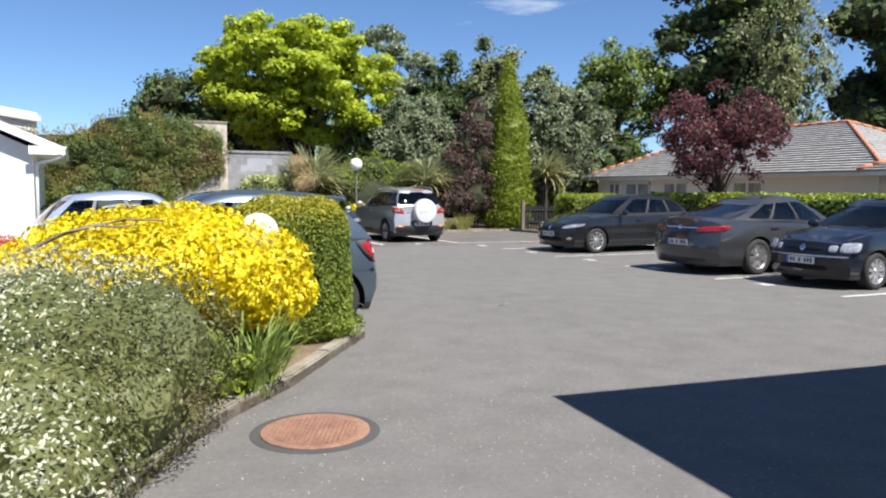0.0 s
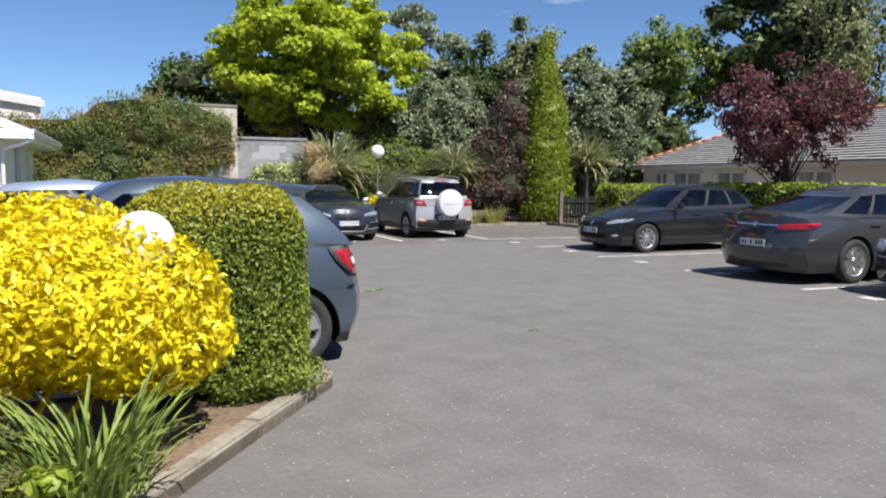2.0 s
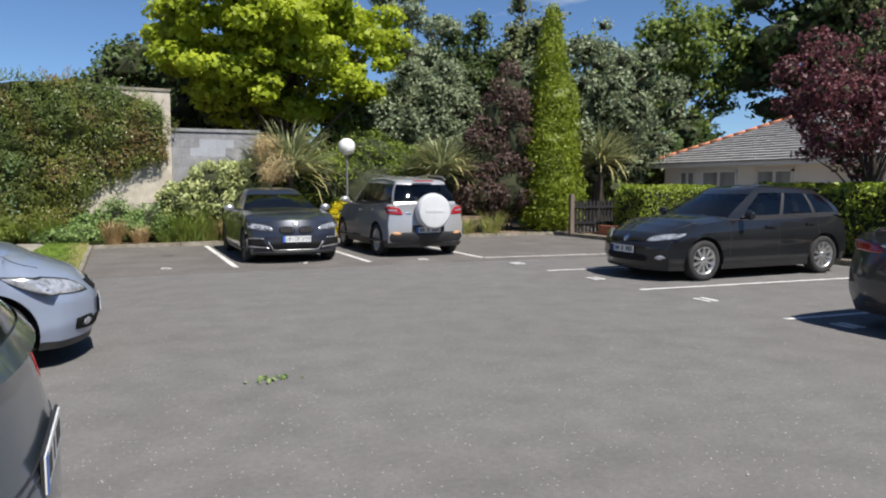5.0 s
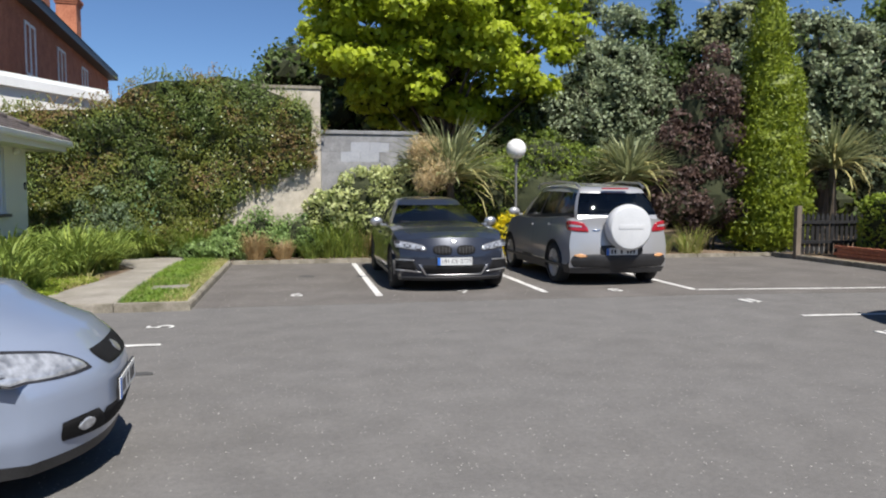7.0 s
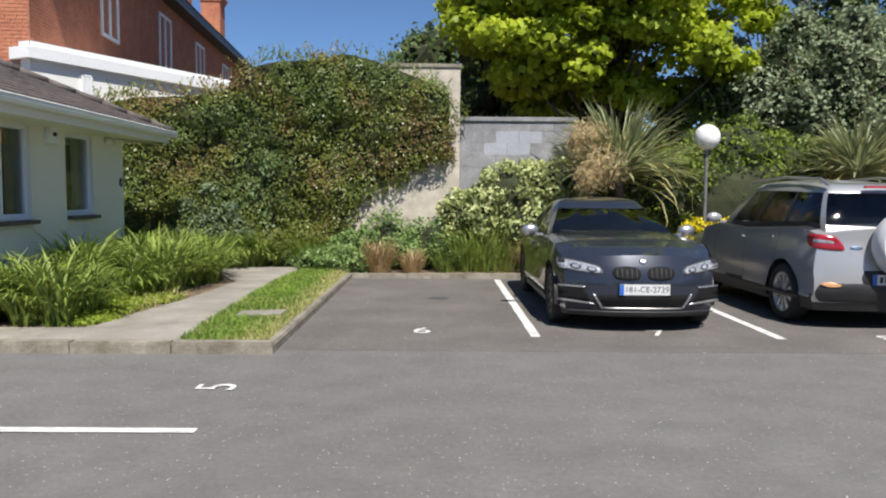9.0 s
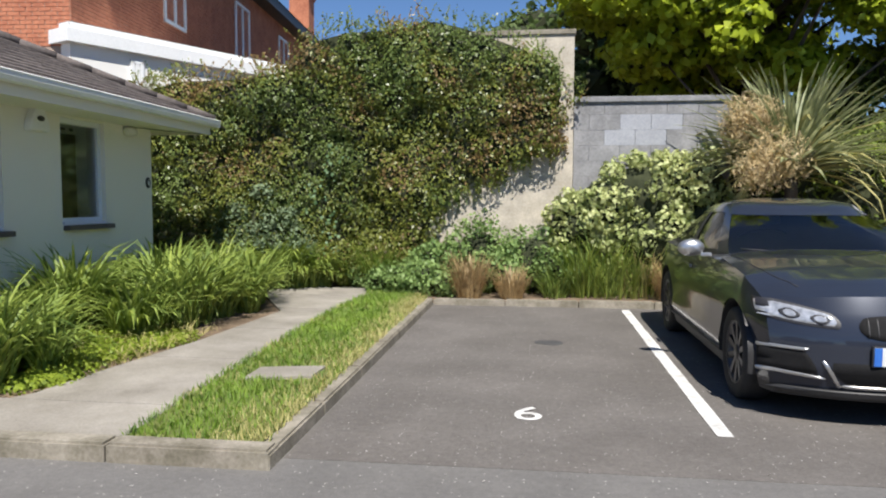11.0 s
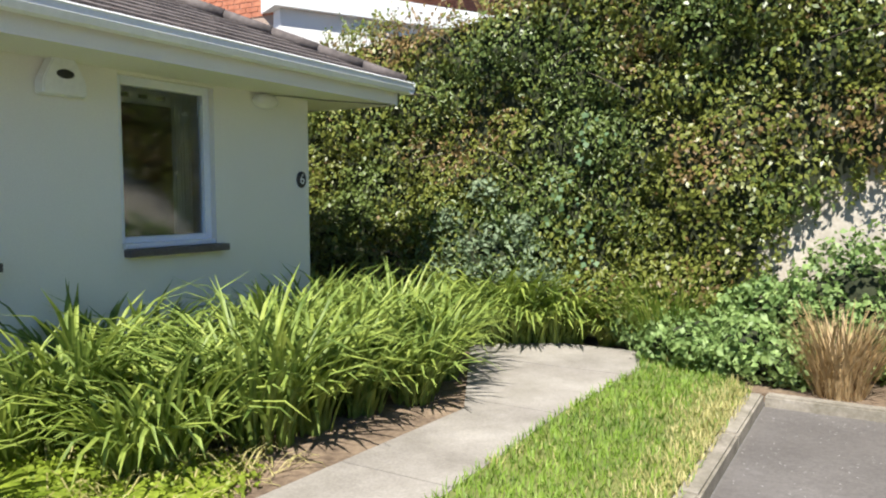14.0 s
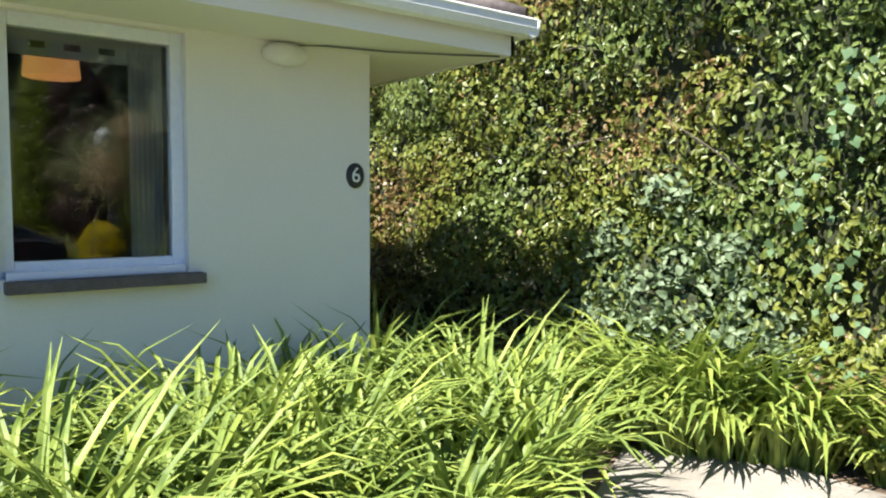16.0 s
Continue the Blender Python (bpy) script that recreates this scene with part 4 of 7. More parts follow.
for j in range(104):
    z = j * 0.075 - 0.1
    if z < 4.0:
        continue
    x = -0.11 * (j % 2)
    while x < 24.8:
        add_box(bm, (max(x, 0) + 0.005, -0.012 - rng.uniform(0, 0.004), z + 0.005), (x + 0.455, 0.01, z + 0.07))
        x += 0.46
    y = -0.11 * (j % 2)
    while y < 7.9:
        add_box(bm, (-0.012 - rng.uniform(0, 0.004), max(y, 0) + 0.005, z + 0.005), (0.01, y + 0.215, z + 0.07))
        y += 0.225
bricks = bm_ob("bricks", bm, BRICK, terrace)
bricks.matrix_basis = TM
tagged(bricks, kind="stuff")
bm = bmesh.new()
add_box(bm, (-0.3, -0.45, 7.55), (25.3, 0.0, 7.62))
add_box(bm, (-0.3, -0.47, 7.55), (25.3, -0.43, 7.85))
fas = bm_ob("fascia", bm, BLACK, terrace)
fas.matrix_basis = TM
bm = bmesh.new()
q = [bm.verts.new(p) for p in ((-0.3, -0.5, 7.85), (25.3, -0.5, 7.85), (25.3, 4.0, 10.6), (-0.3, 4.0, 10.6), (25.3, 8.5, 7.85), (-0.3, 8.5, 7.85))]
bm.faces.new((q[0], q[1], q[2], q[3]))
bm.faces.new((q[3], q[2], q[4], q[5]))
ro = bm_ob("roof", bm, ROOF, terrace)
ro.matrix_basis = TM
for x, w in ((4.4, 1.2), (9.3, 1.3), (13.9, 1.3), (18.5, 1.3)):
    sash(terrace, TM @ pose(x, -0.03, 5.35), w, 1.75)
for x, y in ((12.2, 1.2), (15.4, 1.2), (21.8, 1.2)):
    ch = new("chimney")
    ch.parent = terrace
    ch.matrix_basis = TM @ pose(x, y, 0)
    bm = bmesh.new()
    add_box(bm, (-0.55, -0.45, 7.8), (0.55, 0.45, 10.6))
    for k in range(3):
        add_box(bm, (-0.6 - 0.04 * k, -0.5 - 0.04 * k, 10.6 + 0.1 * k), (0.6 + 0.04 * k, 0.5 + 0.04 * k, 10.7 + 0.1 * k))
    bm_ob("stack", bm, BRICK, ch)
    bm = bmesh.new()
    for k in range(3):
        add_lathe(bm, [(0.12, 10.9), (0.10, 11.2), (0.12, 11.22), (0.12, 11.28)], 12, centre=(-0.35 + 0.35 * k, 0, 0))
    bm_ob("chimney_pot", bm, RIDGE, ch, True)
annex = thing("annex", "white rendered flat-roofed annex with white fascia", "house")
AU = Vector((2.43, 4.74, 0)).normalized()
AM = Matrix.Translation((-4.05, 26.85, 0)) @ pose(0, 0, 0, 0, 0, math.degrees(math.atan2(AU.y, AU.x)))
bm = bmesh.new()
add_box(bm, (0, 0, -0.1), (5.6, 1.6, 4.06))
w = bm_ob("wall", bm, RENDER_W, annex)
w.matrix_basis = AM
bm = bmesh.new()
add_box(bm, (-0.12, -0.12, 4.06), (5.7, 1.7, 4.30), 0.01)
add_box(bm, (-0.02, -0.02, 4.30), (5.65, 1.6, 4.42), 0.01, 1)
w = bm_ob("fascia", bm, [WHITE, STEEL], annex)
w.matrix_basis = AM
fr = sash(annex, AM @ pose(1.25, -0.02, 3.2), 0.26, 0.75)


# ---- bungalow behind the bays, grey roof with terracotta ridges ----
def hip_house(name, label, x0, x1, y0, y1, eave, peak, inset, wins):
    root = thing(name, label, "house")
    bm = bmesh.new()
    add_box(bm, (x0 + 0.5, y0 + 0.5, -0.1), (x1 - 0.5, y1 - 0.5, eave))
    bm_ob("wall", bm, RENDER_W, root)
    bm = bmesh.new()
    add_box(bm, (x0, y0, eave - 0.12), (x1, y1, eave), 0.01)
    bm_ob("fascia", bm, WHITE, root)
    bm = bmesh.new()
    xm = (x0 + x1) / 2
    e = [(x0 - 0.05, y0 - 0.05, eave), (x1, y0 - 0.05, eave), (x1, y1 + 0.05, eave), (x0 - 0.05, y1 + 0.05, eave)]
    r = [(xm, y0 + inset, peak), (xm, y1 - inset, peak)]
    n = 22
    rng = random.Random(1)
    quads = ((e[0], e[3], r[1], r[0]), (e[2], e[1], r[0], r[1]), (e[3], e[2], r[1], r[1]), (e[1], e[0], r[0], r[0]))
    for a, b, c, d in quads:
        a, b, c, d = map(Vector, (a, b, c, d))
        for k in range(n):
            l0, l1 = a.lerp(d, k / n), a.lerp(d, (k + 1) / n)
            q0, q1 = b.lerp(c, k / n), b.lerp(c, (k + 1) / n)
            up = Vector((0, 0, 0.045))
            m = max(1, int((q0 - l0).length / 0.33))
            for j in range(m):
                s0, s1 = l0.lerp(q0, j / m), l0.lerp(q0, (j + 0.97) / m)
                t0, t1 = l1.lerp(q1, j / m), l1.lerp(q1, (j + 0.97) / m)
                z = Vector((0, 0, rng.uniform(0, 0.012)))
                vs = [bm.verts.new(p) for p in (s0 + up + z, s1 + up + z, t1 + z, t0 + z, s0, s1)]
                bm.faces.new(vs[:4])
                bm.faces.new((vs[0], vs[4], vs[5], vs[1]))
    tagged(bm_ob("roof_tiles", bm, SLATE, root), kind="stuff")
    bm = bmesh.new()
    for a, b in ((e[0], r[0]), (e[3], r[1]), (r[0], r[1]), (e[1], r[0]), (e[2], r[1])):
        a, b = Vector(a) + Vector((0, 0, 0.05)), Vector(b) + Vector((0, 0, 0.05))
        m = max(2, int((b - a).length / 0.4))
        for k in range(m):
            add_tube(bm, [a.lerp(b, k / m), a.lerp(b, (k + 1.05) / m)], [0.065, 0.058], 8)
    bm_ob("ridge_tiles", bm, RIDGE, root)
    for y, w, h in wins:
        sash(root, pose(x0 + 0.47, y, eave - 0.25 - h, 0, 0, -90), w, h, NET_GLASS)
    return root


hip_house("bungalow", "low cream bungalow with grey tiled hipped roof and terracotta ridges", 21.15, 29.85, 13.6, 28.1, 2.2, 4.15, 4.3, [(26.4, 0.8, 1.2), (24.9, 1.6, 1.3), (22.6, 1.4, 1.3), (19.0, 1.4, 1.3)])
hip_house("bungalow", "low cream bungalow wing with grey tiled hipped roof", 19.4, 26.4, 4.5, 13.2, 2.15, 3.75, 3.4, [(11.0, 1.4, 1.2), (8.0, 1.4, 1.2)])

# building beside the start, out of view, that shades the asphalt
blk = thing("entrance_building", "plain rendered building beside the drive", "house")
box("wall", (0.4, -14, -0.1), (13, -0.5, 3.4), RENDER_W, blk)
box("roof", (0, -14, 3.4), (13.4, 0, 3.52), SLATE, blk)
blk.matrix_world = pose(3.66, 1.96, 0, 0, 0, -7.6)


# ---- lamp posts ----
def globe_lamp(x, y, top, r, post=0.03):
    root = thing("globe_lamp", "white opal globe lamp on a slim grey post", "lamp", "globe lamps", at=(x, y, 0))
    bm = bmesh.new()
    add_lathe(bm, [(0.07, -0.02), (0.07, 0.02), (post, 0.05), (post, top - r * 1.25), (post * 1.9, top - r * 1.2), (post * 2.1, top - r * 0.93)], 14)
    bm_ob("post", bm, STEEL, root, True)
    bm = bmesh.new()
    prof = [(max(r * math.sin(a), 0.0004), top - r * math.cos(a)) for a in np.linspace(0.02, math.pi - 0.001, 22)]
    add_lathe(bm, prof, 32)
    bm_ob("globe", bm, OPAL, root, True)
    return root


globe_lamp(1.17, 6.17, 1.165, 0.17)
globe_lamp(8.78, 25.0, 2.47, 0.225)

# ---- planted island ----
shrub("golden_shrub", "bright yellow-leaved rounded shrub in the island bed", (0.2, 6.15, 0.05), [((-0.9, 0.2, 0.45), (0.9, 0.85, 0.55)), ((0.0, 0.1, 0.82), (0.95, 0.8, 0.5)), ((0.75, -0.05, 0.80), (0.62, 0.62, 0.42)), ((0.45, 0.4, 0.85), (0.7, 0.6, 0.5)), ((-1.7, 0.3, 0.3), (0.8, 0.8, 0.5)), ((0.95, -0.1, 0.62), (0.45, 0.5, 0.3))], 44000, 0.056, L_YELLOW, 11, aspect=0.46, shell=(0.84, 1.07), wild=0.6)


def clipped_hedge(name, label, lo, hi, n, size, side, top, seed, round_by=0.22, group=""):
    """A hedge clipped to a rounded block; leaves facing up take the material top."""
    rng = np.random.default_rng(seed)
    lo, hi = np.array(lo, float), np.array(hi, float)
    c, h = (lo + hi) / 2, (hi - lo) / 2
    root = thing(name, label, "hedge", group, at=(c[0], c[1], 0.0))
    p = rng.uniform(-1, 1, (n, 3)) * h
    ax = rng.choice(5, n, p=np.array([h[1] * h[2], h[1] * h[2], h[0] * h[2], h[0] * h[2], h[0] * h[1] * 1.0]) / (2 * h[1] * h[2] + 2 * h[0] * h[2] + h[0] * h[1]))
    nrm = np.array([(1, 0, 0), (-1, 0, 0), (0, 1, 0), (0, -1, 0), (0, 0, 1)], float)[ax]
    for k, (a, s) in enumerate(((0, 1), (0, -1), (1, 1), (1, -1), (2, 1))):
        p[ax == k, a] = s * h[a]
    q = np.clip(p, -(h - round_by), h - round_by)
    q[:, 2] = np.minimum(p[:, 2], h[2] - round_by)
    d = p - q
    nn = np.linalg.norm(d, axis=1, keepdims=True)
    nrm = np.where(nn > 1e-6, d / np.maximum(nn, 1e-6), nrm)
    bump = np.array([noise.noise(Vector(v * 2.2)) for v in p])[:, None] * 0.05
    P = q + nrm * (round_by * rng.uniform(0.78, 1.05, (n, 1)) + bump)
    P[:, 2] += c[2]
    # Dark block within the hedge, painted shade behind its leaves, on four stems.
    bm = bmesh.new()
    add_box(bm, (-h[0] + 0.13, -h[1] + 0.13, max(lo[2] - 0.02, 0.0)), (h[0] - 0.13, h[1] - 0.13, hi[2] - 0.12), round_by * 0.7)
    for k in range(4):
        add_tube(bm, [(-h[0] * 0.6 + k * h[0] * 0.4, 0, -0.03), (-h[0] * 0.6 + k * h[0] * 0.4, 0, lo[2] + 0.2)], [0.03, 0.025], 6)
    bm_ob("inner_fill", bm, TWIG_SHADE, root)
    # Leaves facing up get the top material, sunlight painted in on the box hedge.
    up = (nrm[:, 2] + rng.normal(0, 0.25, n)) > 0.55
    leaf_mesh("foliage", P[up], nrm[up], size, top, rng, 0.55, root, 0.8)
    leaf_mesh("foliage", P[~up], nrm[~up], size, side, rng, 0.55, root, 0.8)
    return root


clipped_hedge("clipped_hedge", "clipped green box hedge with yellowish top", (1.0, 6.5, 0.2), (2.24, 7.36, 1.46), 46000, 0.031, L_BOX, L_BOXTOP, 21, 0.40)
shrub("box_shrub", "small green shoot at the foot of the hedge", (2.0, 6.72, 0.05), [((0, 0, 0.16), (0.32, 0.2, 0.17)), ((-0.28, -0.05, 0.12), (0.2, 0.16, 0.14))], 2200, 0.032, L_BOX, 23)
shrub("variegated_shrub", "dull green shrub with cream-edged leaves", (-0.48, 4.5, 0.05), [((0.1, 0.05, 0.55), (0.85, 0.85, 0.58)), ((0.55, 0.1, 0.5), (0.65, 0.7, 0.55)), ((-0.6, 0.1, 0.6), (0.8, 0.8, 0.56)), ((0.0, -0.7, 0.35), (0.6, 0.6, 0.45)), ((-0.5, -1.0, 0.3), (0.5, 0.7, 0.42)), ((-1.2, -0.2, 0.5), (0.7, 0.9, 0.5)), ((0.45, -0.35, 0.32), (0.46, 0.6, 0.40)), ((0.1, -1.1, 0.25), (0.42, 0.55, 0.34))], 44000, 0.031, L_HEBE, 31, aspect=0.45, extra=(0.4, L_CREAM, 0.031, lambda P, rng: (P[:, 0] * 0.9 + rng.normal(0, 0.22, len(P))) < 0.26 + 0.3 * np.sin(P[:, 1] * 3 + 1)))
tuft("day_lily", "green strap-leaved clump in the island bed", (0.92, 5.34, 0.06), 120, 0.64, 0.022, 0.2, [L_STRAP], 41, 1.0)
tuft("day_lily", "green strap-leaved clump in the island bed", (0.86, 5.16, 0.06), 80, 0.6, 0.022, 0.15, [L_STRAP], 42, 0.9)
shrub("seedling", "small yellow-green seedling by the kerb", (0.72, 5.02, 0.05), [((0, 0, 0.16), (0.14, 0.14, 0.12)), ((0.05, -0.06, 0.28), (0.10, 0.10, 0.07))], 90, 0.10, L_HEDGE, 43, aspect=0.6)
stick = thing("dead_branch", "bare brown dead branch lying on the yellow shrub", "branch", at=(0, 0, 0))
bm = bmesh.new()
add_tube(bm, [(-0.55, 5.62, 1.10), (-0.30, 5.60, 1.22), (-0.12, 5.64, 1.27), (0.10, 5.66, 1.31), (0.36, 5.72, 1.30)], [0.016, 0.014, 0.013, 0.010, 0.006], 7)
add_tube(bm, [(-0.12, 5.64, 1.27), (0.05, 5.58, 1.26), (0.18, 5.54, 1.28)], [0.009, 0.007, 0.004], 6)
bm_ob("branch", bm, TIMBER, stick, True)

# ---- ivy on the tall wall ----
rng = np.random.default_rng(51)
ivy = thing("ivy", "dense green and bronze ivy covering the wall", "climber", at=(0, 25.95, 0))
top_x = [-5.0, -2.3, -1.6, -0.5, 0.05, 0.5, 1.1, 1.9, 2.3, 2.8, 3.3, 3.7, 4.1, 4.4]
top_z = [3.0, 3.15, 3.30, 3.33, 3.42, 3.86, 3.98, 4.02, 4.14, 4.02, 3.84, 3.68, 3.52, 3.30]
low_x = [-5.0, 1.9, 2.42, 2.63, 3.05, 3.54, 4.1, 4.4]
low_z = [0.0, 0.05, 1.05, 1.30, 1.55, 1.83, 2.08, 2.2]
tufts = []
for k in range(900):
    cx, cz_ = rng.uniform(-5.0, 4.42), rng.uniform(0.0, 4.1)
    r = rng.uniform(0.16, 0.36)
    hi, lo = np.interp(cx, top_x, top_z), np.interp(cx, low_x, low_z)
    if cz_ > hi - 0.55 * r or cz_ < lo + 0.45 * r:
        continue
    big = noise.noise(Vector((cx * 0.75, cz_ * 0.75, 7)))
    out = (0.10 + 0.20 * big) * min(1.0, (hi - cz_) / 0.5 + 0.3) * min(1.0, (4.6 - cx) / 0.5) + 0.10 * max(0.0, 1.6 - cz_) * (cx < 2.4)
    tufts.append(((cx, -0.06 - max(out, 0.0) - rng.uniform(0, 0.08), cz_), (r, r * rng.uniform(0.55, 0.95), r * 0.85)))
P, N = lobe_points(tufts, 150000, rng, (0.62, 1.08))
ok = (P[:, 1] < -0.03) & (P[:, 2] > 0.02)
P, N = P[ok], N[ok] + np.array((0, -0.35, 0.35))
# hanging shoots over the bare wall and up from the top
sx = rng.uniform(2.3, 4.4, 60)
drop = [np.stack([np.full(9, q) + rng.normal(0, 0.015, 9), np.full(9, -0.05) - rng.uniform(0, 0.04, 9), np.interp(q, low_x, low_z) + 0.12 - np.linspace(0, rng.uniform(0.06, 0.36), 9)], 1) for q in sx]
ux = rng.uniform(-2.2, 4.2, 150)
rise = [np.stack([q + np.linspace(0, rng.normal(0, 0.12), 7), np.full(7, -0.18) - rng.uniform(0, 0.2), np.interp(q, top_x, top_z) - 0.08 + np.linspace(0, rng.uniform(0.08, 0.30), 7)], 1) for q in ux]
D = np.concatenate(drop + rise)
P, N = np.concatenate([P, D]), np.concatenate([N, np.tile((0, -1.0, 0.4), (len(D), 1))])
hue = np.array([noise.noise(Vector((p[0] * 1.1, 3.3, p[2] * 1.1))) for p in P]) + rng.normal(0, 0.20, len(P))
old = hue + 0.13 * (P[:, 2] - 2.4) + 0.08 * (P[:, 0] > 3.2)
for sel, mt in ((old > 0.36, L_IVYB), ((old <= 0.36) & (hue < -0.12), L_IVYD), ((old <= 0.36) & (hue >= -0.12), L_IVY)):
    near = (P[:, 0] > -1.2) & (P[:, 0] < 1.6) & (P[:, 2] < 2.8)
    leaf_mesh("foliage", P[sel & near], N[sel & near], 0.053, mt, rng, 0.58, ivy, 0.5, hang=1.2, full=True)
    leaf_mesh("foliage", P[sel & ~near], N[sel & ~near], 0.053, mt, rng, 0.58, ivy, 0.5, hang=1.2)
k = 60
b = np.stack([0.85 + rng.normal(0, 0.09, k) + 0.12 * np.sin(np.linspace(0, 9, k)), -rng.uniform(0.42, 0.56, k), np.linspace(0.5, 2.2, k) + rng.normal(0, 0.05, k)], 1)
tagged(leaf_mesh("bindweed", b, np.tile((0.2, -1.0, 0.4), (k, 1)), 0.055, L_BIND, rng, 0.9, ivy, 0.3, hang=2.0), kind="stuff")
bm = bmesh.new()
for q in range(16):
    x0, z0 = rng.uniform(-1.8, 3.5), rng.uniform(1.6, 3.8)
    a = Vector((x0, -0.36, min(z0, float(np.interp(x0, top_x, top_z)))))
    d = Vector((rng.uniform(-0.5, 0.5), -0.06, rng.uniform(-0.1, 0.35)))
    add_tube(bm, [a, a + d * 0.5 + Vector((0, -0.03, 0.02)), a + d], [0.006, 0.005, 0.002], 5)
tagged(bm_ob("twigs", bm, BARK, ivy), kind="stuff")
# Flat dark sheet behind the leaves: painted shade for the gaps in the ivy.
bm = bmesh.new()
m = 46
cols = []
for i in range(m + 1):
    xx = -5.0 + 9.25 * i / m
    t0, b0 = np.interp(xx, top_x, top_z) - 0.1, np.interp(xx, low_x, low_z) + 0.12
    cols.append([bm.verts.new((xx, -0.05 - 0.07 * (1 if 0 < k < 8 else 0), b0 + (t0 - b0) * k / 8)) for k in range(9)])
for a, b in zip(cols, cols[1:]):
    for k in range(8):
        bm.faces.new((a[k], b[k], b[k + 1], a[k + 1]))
bm_ob("inner_fill", bm, TWIG_SHADE, ivy)


# ---- cars ----
def clamp(v, a=0.0, b=1.0):
    return max(a, min(b, v))


def bez(pts, t):
    """A value read off a line of (position, value) pairs, eased at its corners."""
    if t <= pts[0][0]:
        return pts[0][1]
    for (a, u), (b, v) in zip(pts, pts[1:]):
        if t <= b:
            k = (t - a) / (b - a)
            return u + (v - u) * k
    return pts[-1][1]


class CarShape:
    """The outer shape of a car: x forward from the middle of the wheelbase, y to its left, z up."""

    def __init__(self, s):
        self.s = s
        self.xf, self.wb = s["wb"] / 2 + s["fo"], s["wb"]
        self.xr = self.xf - s["L"]
        self.w, self.gc = s["W"] / 2, s.get("gc", 0.19)
        self.ax_f, self.ax_r = self.wb / 2, -self.wb / 2

    def top(self, x):
        return bez(self.s["deck"], x)

    def half(self, x, z):
        f = clamp((x - self.ax_f) / (self.xf - self.ax_f))
        r = clamp((self.ax_r - x) / (self.ax_r - self.xr))
        w = self.w * (1 - self.s.get("nose_in", 0.10) * f ** 2.2 - self.s.get("tail_in", 0.07) * r ** 2.2)
        if z < 0.34:
            k = 0.945 + 0.055 * clamp((z - self.gc) / (0.34 - self.gc))
        elif z < 0.62:
            k = 1.0 - 0.012 * math.sin(math.pi * (z - 0.34) / 0.28)
        else:
            k = 1.0 - 0.075 * clamp((z - 0.62) / 0.36) ** 1.6
        return w * k

    def front(self, y, z):
        s = self.s
        bow = s.get("bow_f", 0.30) * abs(y / self.w) ** 2.6
        lean = s.get("lean_f", 0.30) * clamp((z - 0.52) / 0.36) ** 1.5 + 0.07 * clamp((0.36 - z) / 0.2)
        return self.xf - bow - lean

    def rear(self, y, z):
        s = self.s
        bow = s.get("bow_r", 0.22) * abs(y / self.w) ** 3.0
        lean = s.get("lean_r", 0.12) * clamp((z - 0.55) / 0.4) ** 1.3 + 0.10 * clamp((0.42 - z) / 0.25)
        return self.xr + bow + lean

    def place(self, x, y, z):
        """Draws the ends of the plain block in to the shaped nose and tail."""
        a, b = self.ax_f + 0.12, self.ax_r - 0.12
        if x > a:
            x = a + (x - a) * (self.front(y, z) - a) / (self.xf - a)
        elif x < b:
            x = b + (x - b) * (self.rear(y, z) - b) / (self.xr - b)
        return Vector((x, y, z))


